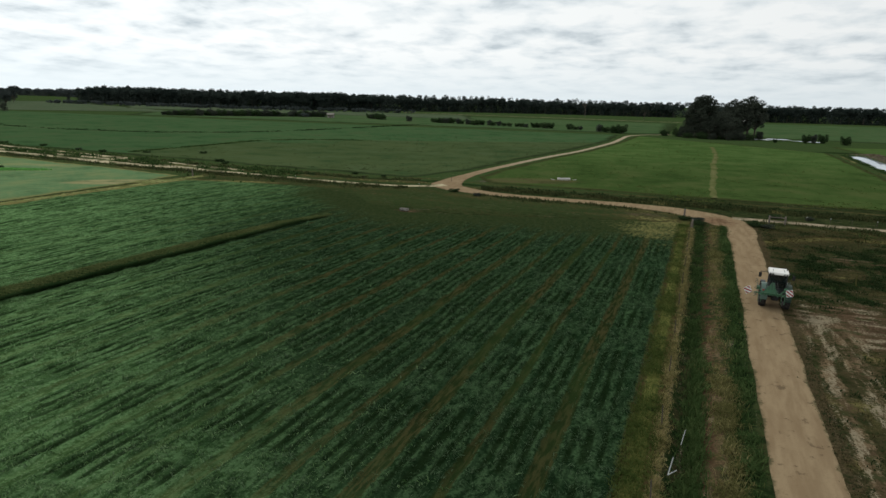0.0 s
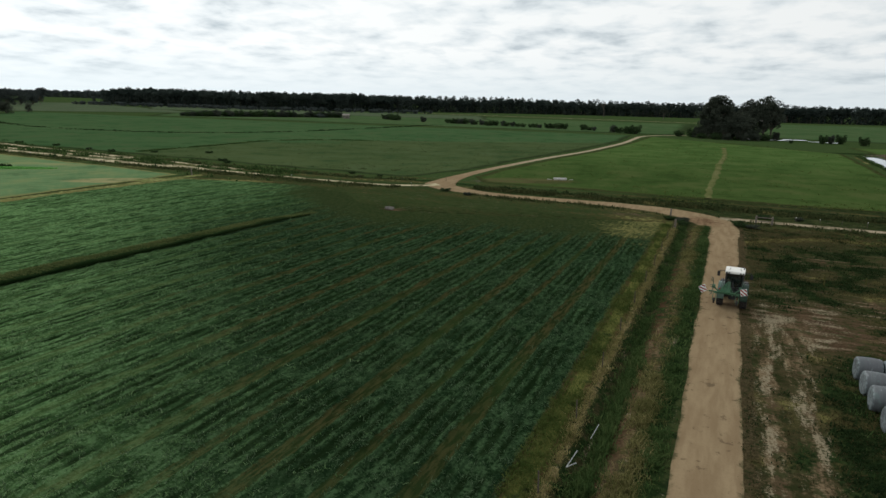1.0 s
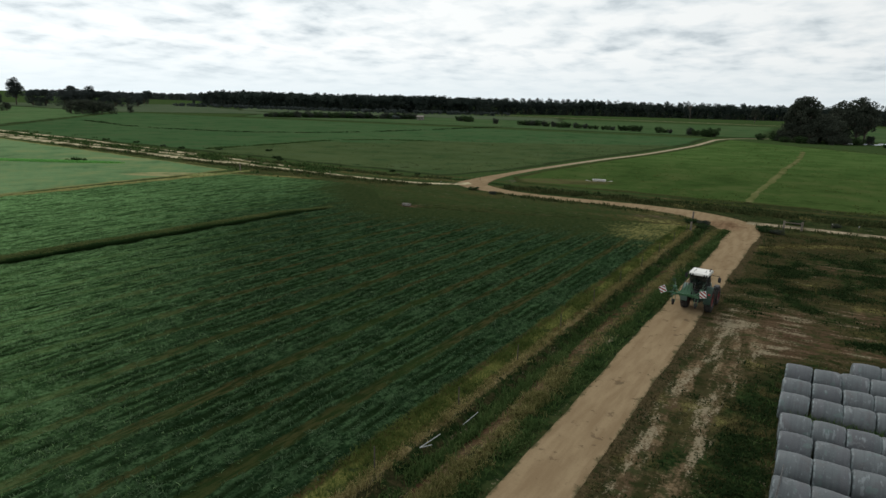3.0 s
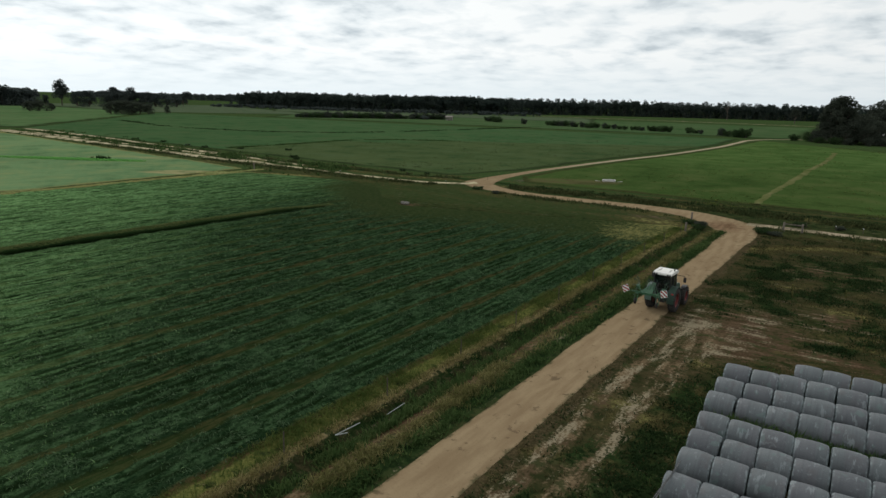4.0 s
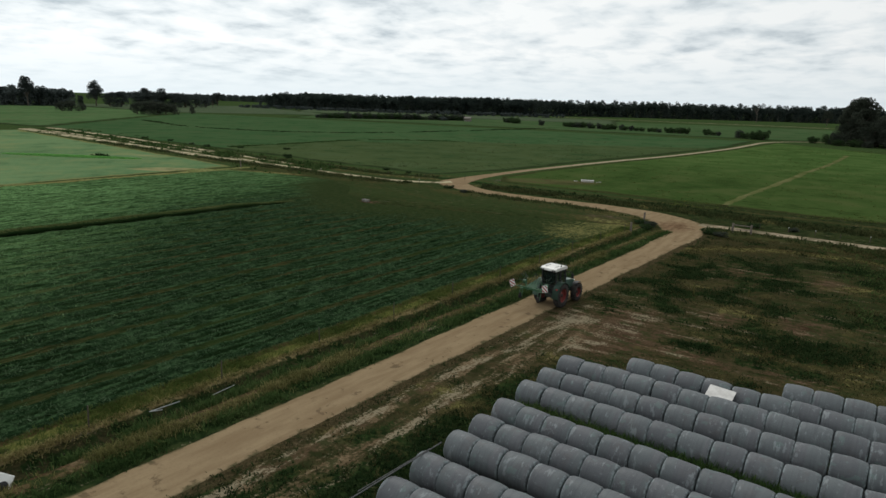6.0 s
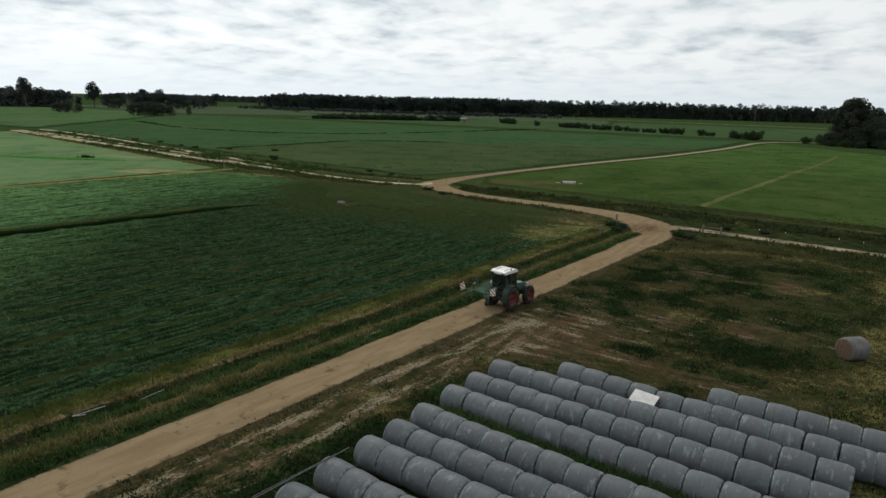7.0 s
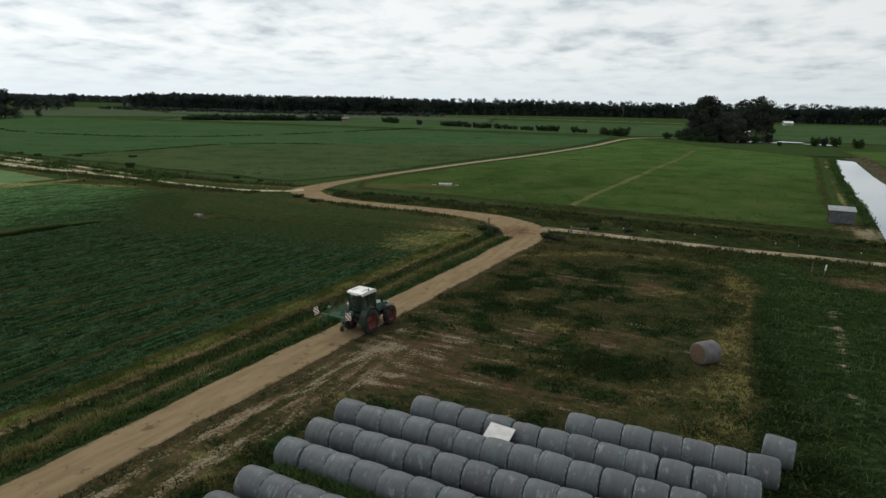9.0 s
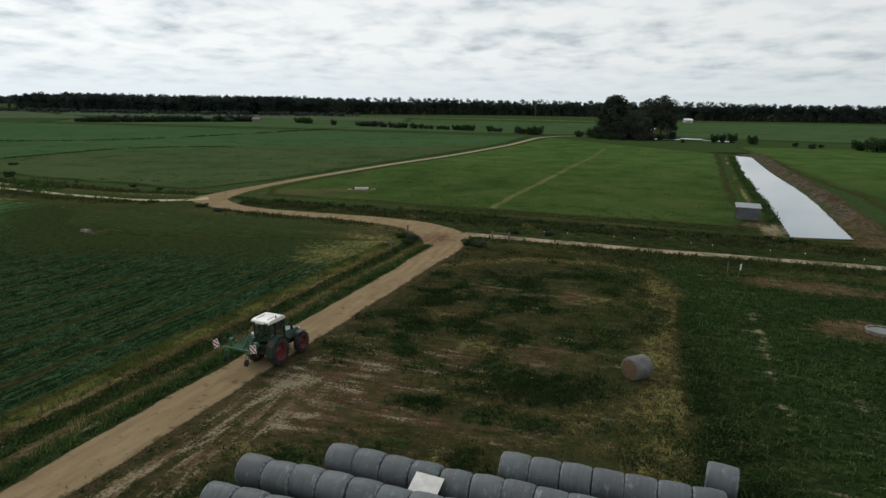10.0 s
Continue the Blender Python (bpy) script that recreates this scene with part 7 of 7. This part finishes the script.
# two tall trees over the western wood, and lower ones before it
for kind, x, y, size, flat in ((0, -518, 352, 1.40, 0.70), (1, -514, 413, 1.30, 0.85), (2, -520, 402, 0.9, 0.6)):
    copy_thing(GREY[kind], put(None, x, y, tree_rng.uniform(0, 360), size, flat))
for kind, x, y, size, flat in ((2, -380, 286, 0.62, 1.1), (2, -379, 292, 0.66, 1.1), (2, -376, 298, 0.5, 1.0), (2, -311, 288, 0.72, 1.0), (2, -309, 294, 0.80, 1.2), (2, -307, 300, 0.76, 1.2), (2, -306, 305, 0.70, 1.2), (2, -304, 310, 0.60, 1.0), (2, -309, 331, 0.48, 0.75)):
    copy_thing(BIG[kind], put(None, x, y, tree_rng.uniform(0, 360), size, flat))
# a grove behind them, and a tree in the open
GREY[0].matrix_world = put(None, -472, 432, 40)
GREY[1].matrix_world = put(None, -468, 448, 75)
GREY[2].matrix_world = put(None, -456, 491, 10)
for kind, x, y, size, flat in ((2, -478, 400, 1.22, 0.9), (2, -474, 408, 1.28, 0.9), (2, -470, 424, 1.32, 1.0), (2, -466, 438, 1.38, 1.1), (2, -460, 455, 1.28, 1.1), (2, -456, 464, 1.20, 1.1), (2, -452, 474, 1.12, 1.0),
                              (0, -470, 515, 0.72, 0.7), (0, -552, 607, 0.88, 1.3), (2, -556, 604, 0.95, 1.3), (2, -555, 690, 0.55, 0.7)):
    copy_thing(GREY[kind], put(None, x, y, tree_rng.uniform(0, 360), size, flat))
# single trees before the northern woods
copy_thing(BIG[0], put(None, 106, 647, 40, 0.75, 0.9))
copy_thing(BIG[0], put(None, 136, 830, 140, 0.8, 0.9))


def bare_tree(x, y, height, seed):
    t = empty("dead_tree", "leafless grey dead tree with fine branches", "tree")
    rng = random.Random(seed)
    bm = bmesh.new()

    def grow(a, d, length, r, depth):
        b = a + d * length
        rod(bm, a, b, r, r * 0.65, 6 if depth < 2 else 4)
        if depth < 4:
            for _ in range(3 if depth < 3 else 2):
                n = (d + Vector((rng.uniform(-0.7, 0.7), rng.uniform(-0.7, 0.7), rng.uniform(-0.1, 0.5)))).normalized()
                grow(b, n, length * rng.uniform(0.55, 0.8), r * 0.6, depth + 1)

    grow(Vector((0, 0, -0.2)), Vector((0.03, 0.02, 1)).normalized(), height * 0.34, height * 0.022, 0)
    part("branches", bm, M_BARK, t)
    t.matrix_world = pose(x, y, 0, 0, 0, 0)


bare_tree(52, 690, 17.5, 4)

SHRUB = [make_shrub("shrub", "dark green rounded field shrub", 3.0, 2.4, M_LEAF, 31), make_shrub("shrub", "dark green rounded field shrub", 3.0, 2.9, M_LEAF_GREEN, 32), make_shrub("shrub", "greyish low field shrub", 3.0, 3.0, M_LEAF_GREY, 33)]
for s, at in zip(SHRUB, ((-54, 377), (-33, 362), (-150, 400))):
    s.matrix_world = put(None, *at, 0, 1.0)
# a hedge row, dense in the west and gapped in the east
line = [(-224, 355), (-209, 363), (-191, 377), (-173, 391), (-154, 405), (-142, 412)]
hedge = smooth_line([(*p_, 0) for p_ in line], 1.6)
for k, q in enumerate(hedge):
    if k in (1, 3):
        continue
    copy_thing(SHRUB[tree_rng.choice((0, 0, 1))], put(None, q[0] + tree_rng.uniform(-1.5, 1.5), q[1] + tree_rng.uniform(-3, 3), tree_rng.uniform(0, 360), tree_rng.uniform(0.8, 1.55), 1.0))
gapped = smooth_line([(-130, 414, 1.2), (-112, 415, 1.1), (-94, 399, 1.0), (-75, 385, 1.0), (-54, 377, 0.9), (-30, 366, 0.8), (-12, 358, 0.75), (10, 348, 0.85), (28, 340, 0.8), (36, 330, 0.9), (44, 320, 1.15)], 3.4)
for k, q in enumerate(gapped):
    if value_noise(k * 1.0, 3.0, 2.6, 6) > 0.44:
        copy_thing(SHRUB[tree_rng.choice((0, 1, 1))], put(None, q[0] + tree_rng.uniform(-1, 1), q[1] + tree_rng.uniform(-2, 2), tree_rng.uniform(0, 360), q[2] * tree_rng.uniform(0.95, 1.5), 0.8))
# bushes by the big trees, the ponds and the eastern pasture
for x, y, size in ((70, 297, 0.9), (75, 293, 1.1), (79, 291, 1.0), (86, 290, 1.1), (91, 292, 1.2), (96, 295, 1.1), (62.5, 311, 1.05), (69, 309, 1.5), (116, 286, 1.35), (120, 288, 1.3), (124, 289, 1.45), (129, 280, 1.35), (102, 281, 0.6), (103.5, 305, 1.2), (124, 402, 1.2), (120, 402, 1.0), (128, 404, 1.1), (142, 271, 0.6), (143, 259, 0.7), (150, 268, 0.5),
                   (161, 249, 1.9), (165, 251, 1.7), (158, 256, 1.4)):
    copy_thing(SHRUB[tree_rng.choice((0, 1, 1))], put(None, x, y, tree_rng.uniform(0, 360), size, 0.6 if 100 < x < 135 else 0.9))
# low tufts along the banks of the lanes
for x, y, size in ((-76, 137, 0.35), (-88, 133, 0.3), (-98, 131, 0.35), (-61, 118.5, 0.3), (-64, 122, 0.35), (-25, 109, 0.22), (-31, 111, 0.25), (-120, 139, 0.35), (-106, 133.5, 0.3), (-134, 142, 0.35),
                   (34.4, 84.6, 0.3), (38.5, 84.2, 0.25), (29.5, 77.5, 0.35), (30.8, 76.5, 0.3), (23.2, 78.6, 0.33), (22.8, 76.8, 0.3), (21.8, 79.6, 0.3), (-6, 91.2, 0.28), (-10, 94.5, 0.3), (-45, 108.5, 0.3), (-38, 106.6, 0.28)):
    copy_thing(SHRUB[tree_rng.choice((0, 1, 1))], put(None, x, y, tree_rng.uniform(0, 360), size * 0.62, 1.9))


def build_wood(name, line, label, depth, spacing, seed, rows=4, leaf=M_WOOD_LEAF):
    """Far woods: many crowns in ranks along a line of x, y and tree height; nobody could count them."""
    rng = np.random.default_rng(seed)
    pts = smooth_line(line, spacing)
    d = np.gradient(pts[:, :2], axis=0)
    d /= np.linalg.norm(d, axis=1)[:, None]
    back = np.stack([-d[:, 1], d[:, 0]], 1)
    cs, rs, trunk_v, trunk_f = [], [], [], []
    for row in range(rows):
        for q, b in zip(pts, back):
            h = q[2] * (0.82 + 0.26 * value_noise(q[0] + 40.0 * row, q[1], 23.0, seed)) * rng.uniform(0.92, 1.05) * (1.12 if rng.uniform() < 0.05 else 1.0)
            x, y = q[:2] + b * (row * depth / rows + rng.uniform(-3, 3)) + rng.uniform(-0.7, 0.7, 2) * spacing
            reach = rng.uniform(3.2, 5.2)
            for k in range(10):
                if k < 4:
                    cs.append((x + rng.uniform(-4, 4), y + rng.uniform(-3, 3), h * (0.04 + 0.15 * k)))
                    rs.append(h * 0.20)
                    continue
                a, out = rng.uniform(0, 2 * math.pi), math.sqrt(rng.uniform(0, 1))
                cs.append((x + reach * out * math.cos(a), y + reach * out * math.sin(a), h * (0.86 - 0.24 * out * out) - 0.10 * h * rng.uniform(0, 1)))
                rs.append(h * rng.uniform(0.11, 0.16))
            n = len(trunk_v)
            w = 0.22
            trunk_v += [(x - w, y, 0), (x + w, y - w, 0), (x, y + w, 0), (x, y, h * 0.55)]
            trunk_f += [(n, n + 1, n + 3), (n + 1, n + 2, n + 3), (n + 2, n, n + 3)]
    v, f = leaf_quads(rng, cs, rs, 36, 0.86, 0.85)
    v[:, 2] = np.maximum(v[:, 2], 0)
    w = empty(name, label, "woods")
    w["kind"] = "stuff"
    c = new("crown", big_mesh("crown", v, f, leaf))
    c.parent = w
    tagged(c, kind="stuff")
    k = new("trunk", big_mesh("trunk", trunk_v, trunk_f, M_BARK))
    k.parent = w
    tagged(k, kind="stuff")


build_wood("woods", [(-497, 632, 16.5), (-395, 592, 18.5), (-301, 587, 18.5), (-220, 602, 18.5), (-154, 661, 18.0)], "long dark wood of tall gum trees on the horizon", 30, 5.0, 41, 5)
build_wood("woods", [(-150, 676, 17), (-117, 700, 17), (-31, 748, 17.5), (24, 766, 17), (103, 780, 17), (170, 790, 17)], "long dark wood of tall gum trees on the horizon", 28, 5.5, 43, 4)
build_wood("woods", [(172, 720, 16), (218, 684, 16.5), (306, 690, 18), (363, 690, 17), (480, 680, 17), (700, 640, 17)], "dark line of gum trees with uneven tops", 24, 6.0, 45, 4)
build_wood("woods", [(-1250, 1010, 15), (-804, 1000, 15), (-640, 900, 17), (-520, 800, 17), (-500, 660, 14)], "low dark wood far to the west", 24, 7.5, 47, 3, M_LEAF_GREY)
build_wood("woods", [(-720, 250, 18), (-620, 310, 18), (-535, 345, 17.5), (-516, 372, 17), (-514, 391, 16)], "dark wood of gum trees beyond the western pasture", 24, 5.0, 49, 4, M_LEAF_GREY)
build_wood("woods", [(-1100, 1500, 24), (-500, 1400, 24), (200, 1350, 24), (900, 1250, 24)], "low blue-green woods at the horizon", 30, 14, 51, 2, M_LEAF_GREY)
build_wood("woods", [(-470, 560, 3.4), (-300, 545, 3.6), (-200, 560, 3.8), (-120, 600, 3.4)], "low greyish scrub before the wood", 10, 6, 53, 1, M_LEAF_GREY)


# ---- far buildings ----
def building(x, y, turn, w, d, h, label, roof_mat):
    t = empty("farm_building", label, "farm building")
    bm = box(bmesh.new(), (0, 0, h / 2), (w, d, h))
    part("wall", bm, M_CONCRETE if roof_mat is M_WHITE else roof_mat, t, smooth=False)
    bm = bmesh.new()
    prism(bm, [(-d / 2 - 0.4, h), (0, h + d * 0.28), (d / 2 + 0.4, h), (d / 2 + 0.4, h + 0.14), (0, h + d * 0.28 + 0.16), (-d / 2 - 0.4, h + 0.14)], -w / 2 - 0.4, w / 2 + 0.4)
    part("roof", bm, roof_mat, t, smooth=False)
    for k in range(2):
        bm = box(bmesh.new(), ((-0.25 + 0.5 * k) * w, -d / 2 - 0.02, h * 0.55), (w * 0.14, 0.06, h * 0.35))
        win = part("window", bm, M_GLASS, t, smooth=False)
        bm = bmesh.new()
        box(bm, ((-0.25 + 0.5 * k) * w, -d / 2 - 0.05, h * 0.36), (w * 0.17, 0.12, 0.1))
        part("sill", bm, M_WHITE, win, smooth=False)
    bm = box(bmesh.new(), (0, -d / 2 - 0.02, h * 0.36), (0.95, 0.07, h * 0.72))
    part("door", bm, M_POST, t, smooth=False)
    t.matrix_world = pose(x, y, 0, 0, 0, turn)


building(185, 602, 8, 7, 5, 1.9, "far farmhouse with a shining white roof", M_WHITE)
building(106, 362, 5, 2.6, 2.4, 2.0, "small pale hut behind the trees", M_WHITE)
building(-133.5, 404, 10, 4.2, 3.4, 2.0, "small grey hut among the hedge shrubs", M_DIRTY_CONCRETE)
building(262, 800, -6, 6, 4, 2.2, "far pale farm shed before the trees", M_WHITE)
